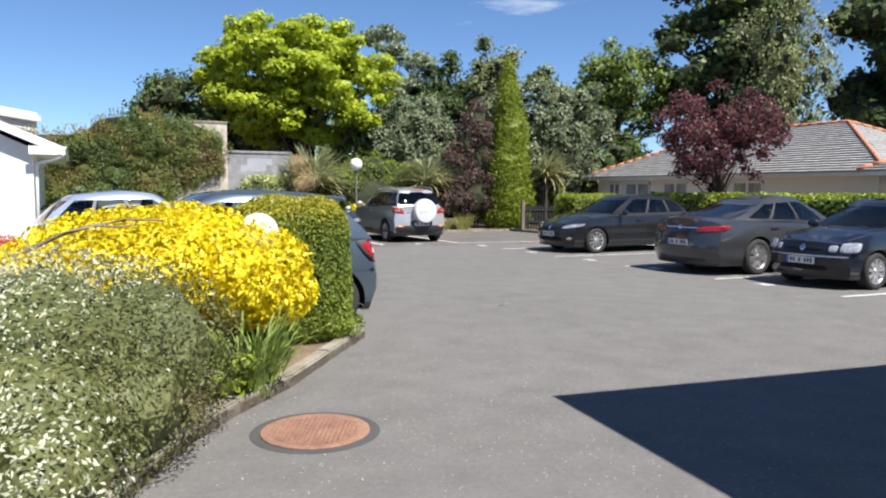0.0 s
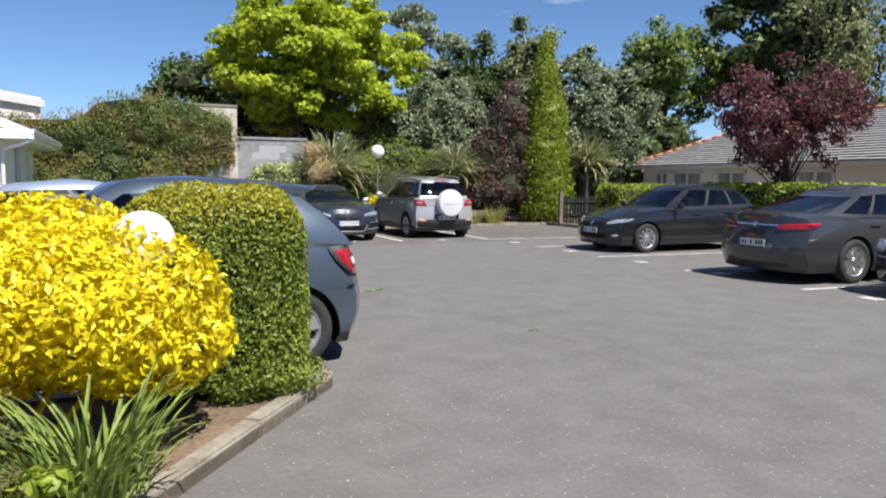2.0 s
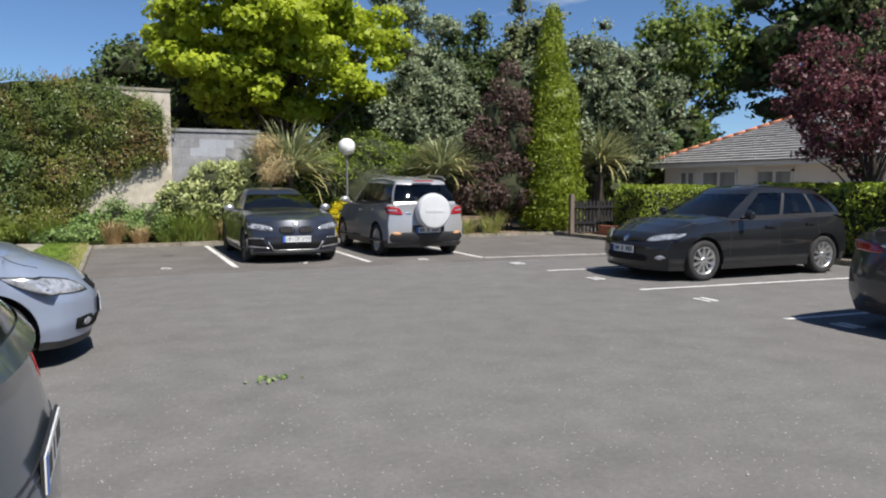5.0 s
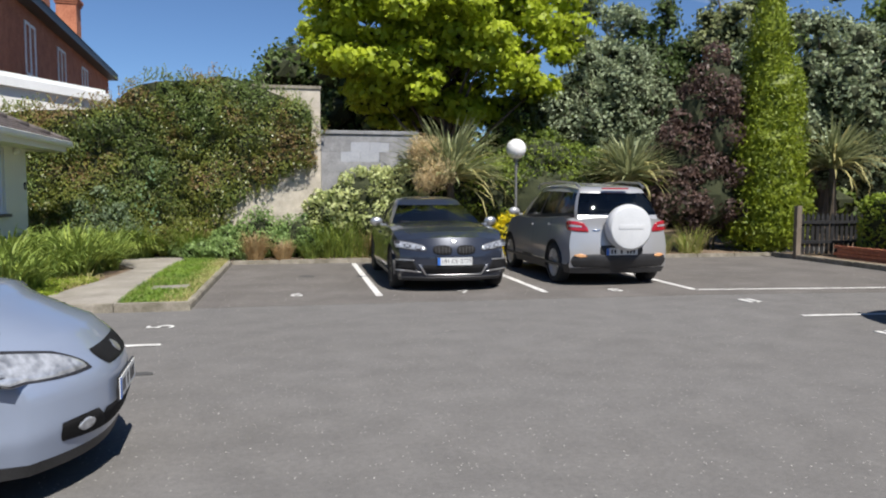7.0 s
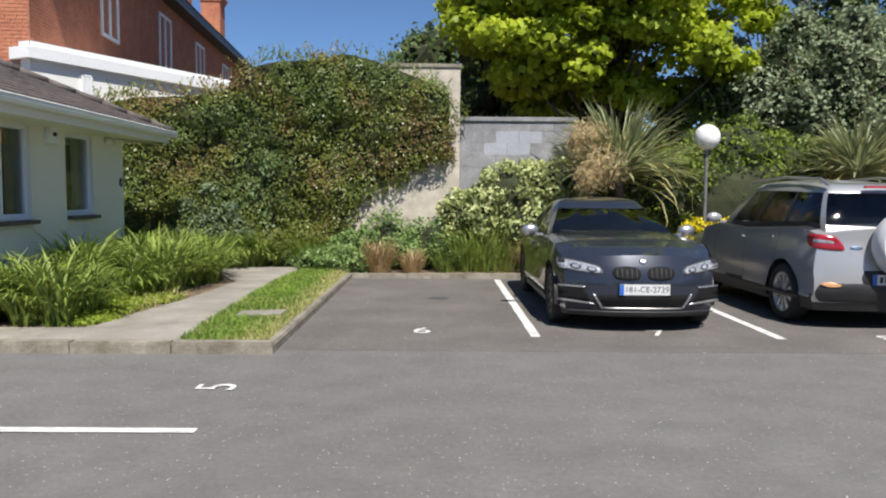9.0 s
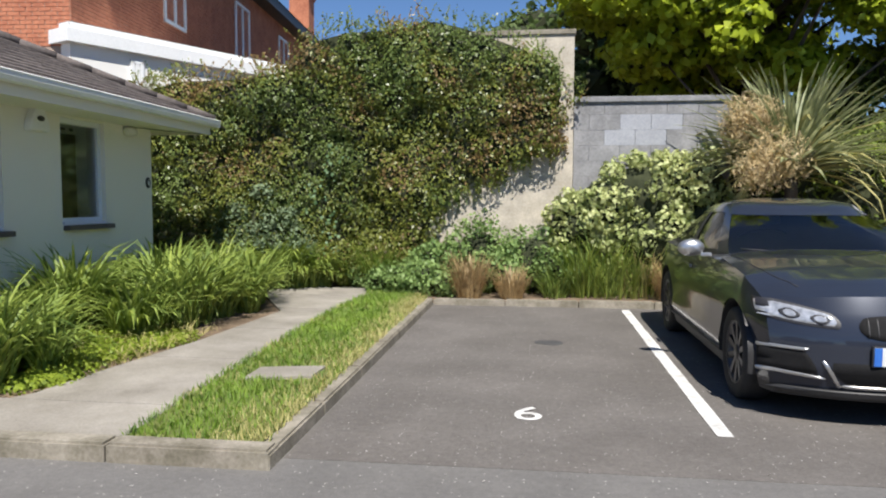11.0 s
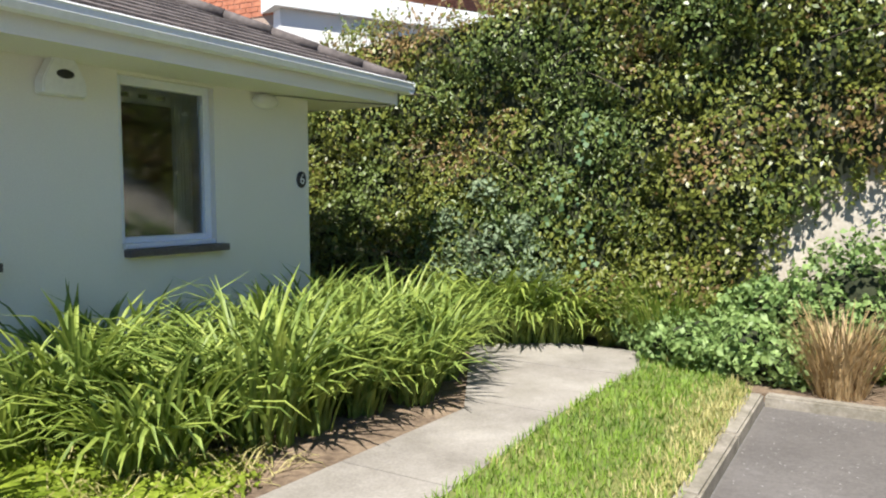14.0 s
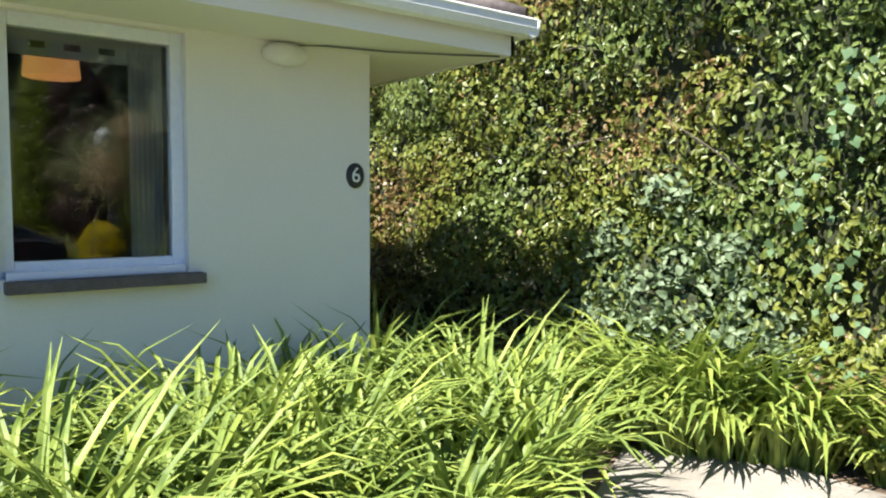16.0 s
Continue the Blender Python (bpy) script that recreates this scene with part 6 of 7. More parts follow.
# graphite hatchback, nose to the aisle
car("hatchback_car", "dark graphite hatchback parked nose out in its bay", (6.2, 21.6, 0), -90, spec(
    L=4.32, W=1.765, H=1.42, wb=2.69, fo=0.75, R=0.325, belt=0.93, gc=0.17, paint=P_GRAPHITE, rim=RIM_DARK, spokes=10, spoke_w=0.022, roof_w=0.565,
    deck=[(-2.25, 0.90), (-1.9, 0.97), (0.0, 0.94), (0.72, 0.985), (1.0, 0.965), (1.5, 0.915), (1.85, 0.855), (2.1, 0.775)],
    cab=(0.80, 0.02, -1.25, -1.98), pillars=((3, 29), (13, 14)), doors=(0.66, -0.42), handles=(-0.22,), mirror=ALLOY, lean_f=0.16, bow_f=0.30,
    details=[
        ("front", ((0.03, 0.548), (0.32, 0.562), (0.33, 0.698), (0.034, 0.702)), GRILLE, 0.014, "pair", "kidney_grille"),
        ("front", ((0.40, 0.60), (0.82, 0.645), (0.87, 0.795), (0.44, 0.705)), INK, 0.008, "pair", "headlamp_surround"),
        ("front", ((0.42, 0.615), (0.80, 0.655), (0.85, 0.78), (0.45, 0.70)), CLEARLENS, 0.014, "pair", "headlamp"),
        ("front", ((0.47, 0.625), (0.585, 0.635), (0.585, 0.705), (0.47, 0.695)), INK, 0.018, "pair", "lamp_ring"),
        ("front", ((0.62, 0.645), (0.745, 0.66), (0.745, 0.735), (0.62, 0.72)), INK, 0.018, "pair", "lamp_ring"),
        ("front", ((0.49, 0.64), (0.565, 0.645), (0.565, 0.695), (0.49, 0.688)), CLEARLENS, 0.022, "pair", "lamp_bulb"),
        ("front", ((0.645, 0.66), (0.72, 0.67), (0.72, 0.725), (0.645, 0.712)), CLEARLENS, 0.022, "pair", "lamp_bulb"),
        ("front", ((0.52, 0.315), (0.82, 0.345), (0.83, 0.475), (0.60, 0.47)), GRILLE, 0.012, "pair", "air_intake"),
        ("front", ((0.60, 0.470), (0.83, 0.475), (0.83, 0.495), (0.58, 0.488)), ALLOY, 0.018, "pair", "bumper_trim"),
        ("front", ((0.48, 0.295), (0.82, 0.32), (0.82, 0.345), (0.52, 0.318)), ALLOY, 0.018, "pair", "bumper_trim"),
        ("front", ((-0.40, 0.27), (0.40, 0.27), (0.50, 0.415), (-0.50, 0.415)), GRILLE, 0.010, "one", "air_intake"),
        ("front", ((-0.40, 0.248), (0.40, 0.248), (0.42, 0.272), (-0.42, 0.272)), ALLOY, 0.016, "one", "bumper_trim"),
        ("front", ((0.40, 0.248), (0.425, 0.25), (0.525, 0.415), (0.50, 0.415)), ALLOY, 0.014, "pair", "bumper_trim"),
        ("front", ((-0.04, 0.725), (0.04, 0.725), (0.038, 0.785), (-0.038, 0.785)), CHROME, 0.014, "one", "badge"),
        ("front", ((-0.75, 0.185), (0.75, 0.185), (0.78, 0.235), (-0.78, 0.235)), BLACK, 0.03, "one", "splitter"),
    ] + [("front", ((x, 0.568), (x + 0.007, 0.568), (x + 0.007, 0.692), (x, 0.692)), BLACK, 0.02, "pair", "grille_bar") for x in (0.075, 0.125, 0.175, 0.225, 0.275)] + [
        ("side", ((-1.9, 0.245), (1.2, 0.245), (1.2, 0.265), (-1.9, 0.265)), BLACK, 0.01, "pair", "sill_trim"),
    ], plates=[(1, 0, 0.465, 0.52, 0.11, "181-CE-2729")]))

# silver small off-roader, tail to the aisle
suv = car("compact_suv", "silver compact off-roader with a white-covered spare wheel", (8.93, 21.72, 0), 90, spec(
    L=4.0, W=1.765, H=1.655, wb=2.52, fo=0.72, R=0.335, belt=1.07, gc=0.21, paint=P_SILVER, rim=ALLOY, spokes=10, spoke_w=0.022, roof_w=0.61, sill=0.16, skirt=0.10,
    deck=[(-2.02, 1.06), (-1.6, 1.13), (0.0, 1.06), (0.9, 1.08), (1.3, 1.03), (1.7, 0.97), (2.0, 0.85)],
    cab=(1.0, 0.28, -1.66, -1.93), pillars=((3, 29), (12, 21)), doors=(0.82, -0.18, -1.05), handles=(0.0, -0.85), lean_r=0.05, bow_r=0.16, roof_fall=0.05, rear_bow=0.08, rb=0.2,
    details=[
        ("rear", ((0.50, 0.85), (0.86, 0.885), (0.885, 1.05), (0.60, 1.02)), REDLENS, 0.022, "pair", "tail_lamp"),
        ("rear", ((0.62, 0.93), (0.80, 0.945), (0.80, 0.985), (0.64, 0.97)), CLEARLENS, 0.027, "pair", "reversing_lamp"),
        ("rear", ((-0.80, 0.30), (0.80, 0.30), (0.80, 0.52), (-0.80, 0.52)), BLACK, 0.012, "one", "rear_bumper"),
        ("rear", ((0.56, 0.46), (0.76, 0.47), (0.76, 0.53), (0.56, 0.52)), AMBER, 0.020, "pair", "fog_lamp"),
        ("rear", ((-0.36, 0.49), (0.36, 0.49), (0.36, 0.66), (-0.36, 0.66)), BLACK, 0.014, "one", "plate_recess"),
        ("rear", ((0.34, 0.885), (0.48, 0.885), (0.48, 0.91), (0.34, 0.91)), CHROME, 0.014, "pair", "badge"),
        ("side", ((-1.75, 0.30), (1.7, 0.30), (1.7, 0.36), (-1.75, 0.36)), BLACK, 0.012, "pair", "sill_trim"),
    ], plates=[(-1, 0, 0.56, 0.52, 0.11, "")]))
bm = bmesh.new()
add_lathe(bm, [(0.30, 0.0), (0.355, -0.03), (0.365, -0.10), (0.355, -0.18), (0.325, -0.215), (0.27, -0.225), (0.0005, -0.228)], 44, axis="x", centre=(-2.0, -0.06, 0.94))
add_box(bm, (-2.234, -0.26, 0.92), (-2.222, 0.14, 0.99), 0.005)
bm_ob("spare_wheel_cover", bm, COVER, suv, True)
for sg in (1, -1):
    bm = bmesh.new()
    add_tube(bm, [(0.35, sg * 0.585, 1.56), (0.25, sg * 0.585, 1.635), (-0.6, sg * 0.575, 1.675), (-1.45, sg * 0.555, 1.635), (-1.6, sg * 0.55, 1.57)], [0.018] * 5, 8)
    bm_ob("roof_rail", bm, ALLOY, suv, True)
bm = bmesh.new()
add_box(bm, (-1.74, -0.22, 1.535), (-1.70, 0.22, 1.56), 0.006)
bm_ob("brake_light", bm, REDLENS, suv)

# black hatchback, nose to the aisle
car("hatchback_car", "black five-door hatchback parked nose out", (12.68, 15.45, 0), 180, spec(
    L=4.2, W=1.79, H=1.485, wb=2.575, fo=0.86, R=0.315, belt=0.94, gc=0.17, paint=P_BLACK, rim=ALLOY, spokes=10, spoke_w=0.022, roof_w=0.585,
    deck=[(-2.1, 0.93), (-1.7, 1.00), (0.0, 0.955), (0.85, 0.965), (1.3, 0.92), (1.8, 0.82), (2.15, 0.70)],
    cab=(0.92, 0.15, -1.58, -2.0), pillars=((3, 28), (12, 21)), doors=(0.78, -0.25, -1.15), handles=(-0.05, -0.95), mirror=P_BLACK,
    details=[
        ("front", ((0.42, 0.60), (0.84, 0.66), (0.90, 0.76), (0.50, 0.70)), CLEARLENS, 0.012, "pair", "headlamp"),
        ("front", ((-0.40, 0.60), (0.40, 0.60), (0.46, 0.66), (-0.46, 0.66)), GRILLE, 0.010, "one", "grille"),
        ("front", ((-0.06, 0.59), (0.06, 0.59), (0.055, 0.70), (-0.055, 0.70)), CHROME, 0.016, "one", "badge"),
        ("front", ((-0.50, 0.30), (0.50, 0.30), (0.46, 0.42), (-0.46, 0.42)), GRILLE, 0.010, "one", "air_intake"),
        ("front", ((0.60, 0.33), (0.76, 0.34), (0.76, 0.41), (0.62, 0.41)), CLEARLENS, 0.012, "pair", "fog_lamp"),
    ], plates=[(1, 0, 0.475, 0.52, 0.11, "")]))

# dark grey saloon, tail to the aisle
car("saloon_car", "dark grey saloon parked tail out with chrome boot strip", (12.54, 10.4, 0), 0, spec(
    L=4.84, W=1.856, H=1.498, wb=2.737, fo=0.95, R=0.335, belt=0.96, gc=0.18, paint=P_GREY, rim=ALLOY, spokes=7, spoke_w=0.045, roof_w=0.585,
    deck=[(-2.55, 1.0), (-2.2, 1.05), (-1.4, 1.03), (0.0, 0.965), (0.95, 0.97), (1.4, 0.92), (2.0, 0.82), (2.35, 0.68)],
    cab=(1.0, 0.22, -1.0, -1.98), pillars=((3, 27), (11, 20)), doors=(0.85, -0.2, -1.1), handles=(0.0, -0.95), tail_in=0.09, bow_r=0.28, roof_fall=0.08, lean_r=0.10,
    details=[
        ("rear", ((0.36, 0.80), (0.84, 0.82), (0.955, 0.94), (0.40, 0.885)), REDLENS, 0.014, "pair", "tail_lamp"),
        ("rear", ((-0.42, 0.865), (0.42, 0.865), (0.42, 0.895), (-0.42, 0.895)), CHROME, 0.016, "one", "boot_strip"),
        ("rear", ((-0.055, 0.835), (0.055, 0.835), (0.05, 0.93), (-0.05, 0.93)), CHROME, 0.020, "one", "badge"),
        ("rear", ((-0.60, 0.24), (0.60, 0.24), (0.60, 0.31), (-0.60, 0.31)), BLACK, 0.010, "one", "rear_diffuser"),
        ("side", ((-1.35, 0.985), (0.8, 0.965), (0.8, 0.98), (-1.35, 1.0)), CHROME, 0.006, "pair", "window_trim"),
    ], plates=[(-1, 0, 0.60, 0.52, 0.11, "")]))

# older blue-black hatchback
car("hatchback_car", "blue-black small hatchback with round headlamps", (12.35, 7.98, 0), 180, spec(
    L=3.9, W=1.65, H=1.465, wb=2.46, fo=0.76, R=0.295, belt=0.92, gc=0.17, paint=P_NAVY, rim=ALLOY, spokes=9, spoke_w=0.028, roof_w=0.57,
    deck=[(-1.95, 0.92), (-1.6, 0.98), (0.0, 0.935), (0.80, 0.95), (1.25, 0.90), (1.65, 0.82), (1.95, 0.72)],
    cab=(0.90, 0.15, -1.48, -1.86), pillars=((3, 28), (13, 22)), doors=(0.72, -0.25), handles=(-0.05,), mirror=P_NAVY, lean_f=0.20, bow_f=0.26,
    details=[
        ("front", ((0.58, 0.59), (0.80, 0.60), (0.80, 0.76), (0.58, 0.75)), CLEARLENS, 0.02, "pair", "headlamp"),
        ("front", ((0.43, 0.60), (0.555, 0.595), (0.555, 0.71), (0.43, 0.70)), CLEARLENS, 0.02, "pair", "headlamp"),
        ("front", ((-0.36, 0.62), (0.36, 0.62), (0.32, 0.68), (-0.32, 0.68)), GRILLE, 0.010, "one", "grille"),
        ("front", ((-0.06, 0.60), (0.06, 0.60), (0.055, 0.71), (-0.055, 0.71)), CHROME, 0.016, "one", "badge"),
        ("front", ((-0.72, 0.515), (0.72, 0.515), (0.72, 0.54), (-0.72, 0.54)), ALLOY, 0.014, "one", "bumper_trim"),
        ("front", ((-0.45, 0.30), (0.45, 0.30), (0.42, 0.38), (-0.42, 0.38)), GRILLE, 0.010, "one", "air_intake"),
    ], plates=[(1, 0, 0.45, 0.52, 0.11, "")]))

# denim blue hatchback beside the hedge, tail to the aisle
fab = car("hatchback_car", "denim blue hatchback parked beside the hedge, tail out", (1.06, 8.45, 0), 180, spec(
    L=3.99, W=1.732, H=1.55, wb=2.47, fo=0.84, R=0.315, belt=0.95, gc=0.18, paint=P_BLUE, rim=ALLOY, spokes=5, spoke_w=0.06, roof_w=0.60,
    deck=[(-1.95, 0.985), (-1.5, 1.01), (0.0, 0.955), (0.85, 0.96), (1.25, 0.92), (1.75, 0.84), (2.0, 0.70)],
    cab=(0.95, 0.18, -1.36, -1.86), pillars=((3, 24), (12, 20)), doors=(0.78, -0.15, -1.0), handles=(0.05, -0.85), lean_r=0.10, bow_r=0.20, tail_in=0.08, roof_fall=0.03, rear_bow=0.10,
    details=[
        ("rear", ((0.53, 0.695), (0.80, 0.71), (0.87, 0.99), (0.56, 0.975)), BLACK, 0.008, "pair", "lamp_surround"),
        ("rear", ((0.55, 0.72), (0.79, 0.735), (0.845, 0.965), (0.575, 0.955)), REDLENS, 0.018, "pair", "tail_lamp"),
        ("rear", ((0.60, 0.80), (0.74, 0.81), (0.77, 0.885), (0.61, 0.88)), PLATE, 0.023, "pair", "reversing_lamp"),
        ("rear", ((-0.84, 0.655), (0.84, 0.655), (0.84, 0.662), (-0.84, 0.662)), INK, 0.004, "one", "bumper_gap"),
        ("rear", ((-0.54, 0.685), (0.54, 0.685), (0.54, 0.692), (-0.54, 0.692)), INK, 0.004, "one", "tailgate_gap"),
        ("rear", ((-0.62, 0.25), (0.62, 0.25), (0.62, 0.36), (-0.62, 0.36)), BLACK, 0.010, "one", "rear_bumper"),
        # Thin dark strip: the shade line of the body fold, painted on.
        ("side", ((-1.45, 0.79), (0.9, 0.74), (0.9, 0.748), (-1.45, 0.80)), INK, 0.003, "pair", "crease"),
    ], plates=[(-1, 0, 0.66, 0.52, 0.11, "")]))
bm = bmesh.new()
prof = [(-1.16, 1.478), (-1.34, 1.476), (-1.49, 1.462), (-1.505, 1.448), (-1.47, 1.430), (-1.34, 1.405)]
ends = [[bm.verts.new((x + (0.05 if abs(y) > 0.5 else 0.0), y, z - (0.02 if abs(y) > 0.5 else 0.0))) for x, z in prof] for y in (-0.57, -0.48, 0.48, 0.57)]
for a, b in zip(ends, ends[1:]):
    for k in range(6):
        bm.faces.new((a[k], a[(k + 1) % 6], b[(k + 1) % 6], b[k]))
bm.faces.new(ends[0])
bm.faces.new(ends[-1])
bm_ob("roof_spoiler", bm, P_BLUE, fab, True)

# silver-blue small hatchback, nose to the aisle
car("hatchback_car", "silver-blue small hatchback parked nose out", (0.93, 13.05, 0), 4, spec(
    L=3.9, W=1.695, H=1.525, wb=2.5, fo=0.80, R=0.30, belt=0.96, gc=0.17, paint=P_LILAC, rim=ALLOY, spokes=9, spoke_w=0.03, roof_w=0.58,
    deck=[(-1.85, 0.98), (-1.5, 1.02), (0.0, 0.965), (0.80, 1.0), (1.2, 0.965), (1.6, 0.885), (1.85, 0.815), (2.05, 0.73)],
    cab=(0.86, 0.08, -1.35, -1.80), pillars=((3, 28), (12, 21)), doors=(0.75, -0.2, -1.1), handles=(0.0, -0.9), lean_f=0.34, bow_f=0.40, nose_in=0.12,
    details=[
        ("front", ((0.36, 0.585), (0.80, 0.60), (0.92, 0.80), (0.50, 0.715)), INK, 0.006, "pair", "headlamp_surround"),
        ("front", ((0.385, 0.598), (0.80, 0.612), (0.91, 0.785), (0.51, 0.705)), CLEARLENS, 0.014, "pair", "headlamp"),
        ("front", ((-0.27, 0.575), (0.27, 0.575), (0.34, 0.675), (-0.34, 0.675)), GRILLE, 0.010, "one", "grille"),
        ("front", ((-0.05, 0.59), (0.05, 0.59), (0.05, 0.665), (-0.05, 0.665)), ALLOY, 0.016, "one", "badge"),
        ("front", ((0.30, 0.27), (0.62, 0.29), (0.64, 0.39), (0.42, 0.40)), GRILLE, 0.010, "pair", "fog_recess"),
        ("front", ((0.44, 0.30), (0.56, 0.31), (0.56, 0.38), (0.46, 0.38)), CLEARLENS, 0.016, "pair", "fog_lamp"),
        ("front", ((-0.40, 0.27), (0.40, 0.27), (0.38, 0.38), (-0.38, 0.38)), GRILLE, 0.010, "one", "air_intake"),
    ], plates=[(1, 0, 0.44, 0.52, 0.11, "")]))


# ---- planting beside the path ----
rng = np.random.default_rng(61)
protos = []
for k in range(5):
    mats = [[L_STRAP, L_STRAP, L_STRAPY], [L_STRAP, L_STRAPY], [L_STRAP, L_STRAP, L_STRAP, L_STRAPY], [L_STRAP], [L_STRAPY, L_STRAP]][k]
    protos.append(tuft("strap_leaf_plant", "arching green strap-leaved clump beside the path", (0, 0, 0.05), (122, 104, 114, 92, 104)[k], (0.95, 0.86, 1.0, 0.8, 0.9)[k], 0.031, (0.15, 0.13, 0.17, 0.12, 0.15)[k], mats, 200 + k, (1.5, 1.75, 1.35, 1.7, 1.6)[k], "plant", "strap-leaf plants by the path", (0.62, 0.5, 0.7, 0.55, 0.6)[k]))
spots = []
for yy in np.arange(19.45, 24.7, 0.36):
    edge = np.interp(yy, [19.3, 19.9, 20.3, 21.0, 21.5, 22.8, 23.6, 24.3, 24.7], [0.38, 0.40, 0.05, 0.02, 0.46, 0.72, 0.60, 0.22, 0.05])
    for xx in np.arange(edge - 0.2, -0.9, -0.40):
        if not (20.2 < yy < 20.9 and xx > -0.35):
            spots.append((xx + rng.uniform(-0.11, 0.11), yy + rng.uniform(-0.12, 0.12)))
for i, (xx, yy) in enumerate(spots):
    p = protos[i % 5]
    s = rng.uniform(0.78, 1.16) * np.interp(yy, [19, 20.4, 21.3, 23, 24.5], [0.95, 0.85, 1.05, 1.08, 0.95])
    m = pose(xx, yy, 0.05, 0, 0, rng.uniform(0, 360)) @ Matrix.Diagonal((s, s, s * rng.uniform(0.92, 1.1), 1))
    if i < 5:
        p.matrix_basis = m
    else:
        c = copy_thing(p, Matrix())
        c.matrix_basis = m
# more of them at the bend, smaller and yellower
for xx, yy, s in ((0.46, 25.32, 1.05), (0.16, 25.14, 1.05), (0.76, 25.56, 0.95), (-0.2, 25.2, 1.1), (0.22, 25.42, 1.15), (1.1, 25.66, 0.75), (-0.5, 24.95, 0.95), (0.52, 25.58, 1.1), (-0.12, 24.98, 0.85), (0.3, 25.24, 1.15), (0.0, 25.3, 1.15), (0.62, 25.42, 1.0)):
    c = copy_thing(protos[1], Matrix())
    c.matrix_basis = pose(xx, yy, 0.05, 0, 0, rng.uniform(0, 360)) @ Matrix.Diagonal((s, s, s, 1))
# low weeds and dry litter at the path's edge
shrub("ground_cover", "low yellow-green ground cover at the path edge", (0.3, 20.55, 0.05), [((0, 0, 0.03), (0.36, 0.6, 0.10)), ((0.15, 0.7, 0.03), (0.36, 0.5, 0.07)), ((0.1, -0.75, 0.03), (0.32, 0.45, 0.09)), ((-0.35, 0.3, 0.04), (0.4, 0.7, 0.12))], 5600, 0.035, L_HEDGE, 71, aspect=0.7, category="plant")
b = np.stack([rng.uniform(-0.2, 0.75, 700), rng.uniform(20.2, 21.9, 700), np.full(700, 0.062)], 1)
b = b[(b[:, 0] < np.interp(b[:, 1], [20.2, 21.3, 21.9], [0.68, 0.86, 0.92]))]
lit = blade_mesh("dry_litter", b, rng.uniform(0, 6.28, len(b)), rng.uniform(0.1, 0.28, len(b)), 0.008, L_DRY, rng, 2.2, None, 3, -0.6)
tagged(lit, "dry straw-coloured leaf litter at the path edge", "litter", kind="stuff")
# grass of the lawn strip
n = 20000
b = np.stack([rng.uniform(1.5, 2.53, n), rng.uniform(18.56, 25.3, n), np.full(n, 0.082)], 1)
ok = (b[:, 0] > np.interp(b[:, 1], [18.6, 19.6, 21.7, 23.3, 24.7, 25.4], [1.70, 1.64, 1.58, 1.55, 1.64, 1.5])) & (b[:, 0] < np.interp(b[:, 1], [24.5, 25.3], [2.53, 2.0]))
ok &= ~((b[:, 0] > 1.84) & (b[:, 0] < 2.35) & (b[:, 1] > 19.92) & (b[:, 1] < 20.32))
b = b[ok]
dryness = np.clip((b[:, 0] - 2.08) / 0.35, 0, 1) * 0.72 + 0.02 + 0.4 * np.array([noise.noise(Vector(p * 1.5)) for p in b])
dry = rng.random(len(b)) < dryness
for sel, m, lab in ((~dry, L_GRASS, "green"), (dry, L_DRY, "dry yellow")):
    g = blade_mesh("grass", b[sel], rng.uniform(0, 6.28, sel.sum()), rng.uniform(0.03, 0.08, sel.sum()), 0.006, m, rng, 1.2, None, 2, 0.3)
    tagged(g, lab + " grass blades of the lawn strip", "grass", kind="stuff")
# beds in front of the wall
for i, (xx, yy, r, h, mt, lab) in enumerate(((2.02, 25.12, 0.45, 0.5, L_HERB, "leafy green herb"), (2.4, 25.0, 0.42, 0.5, L_HERB, "leafy green herb"), (2.5, 25.55, 0.45, 0.75, L_HERB, "leafy green herb"), (3.4, 25.38, 0.45, 0.7, L_HERB, "leafy green herb"), (3.9, 25.5, 0.55, 1.0, L_HERB, "leafy green herb"), (3.15, 25.6, 0.5, 1.15, L_HERB, "leafy green herb"), (1.5, 25.7, 0.35, 0.55, L_HERB, "leafy green herb"), (0.25, 25.72, 0.38, 1.25, L_SAGE, "grey-green leafy shrub"), (-0.2, 25.6, 0.42, 1.55, L_SAGE, "grey-green leafy shrub"), (-0.6, 25.7, 0.35, 1.3, L_SAGE, "grey-green leafy shrub"))):
    shrub("leafy_plant", lab + " in the bed by the wall", (xx, yy, 0.05), [((0, 0, h * 0.5), (r, r * 0.8, h * 0.5)), ((r * 0.5, -0.1, h * 0.35), (r * 0.6, r * 0.6, h * 0.38)), ((-r * 0.5, 0.05, h * 0.4), (r * 0.6, r * 0.6, h * 0.42))], 3800, 0.06, mt, 300 + i, aspect=0.7, core=0.55, clump=0.15, full=yy > 25.3 and xx < 2.6, hang=0.5, category="plant", group="leafy plants by the wall")
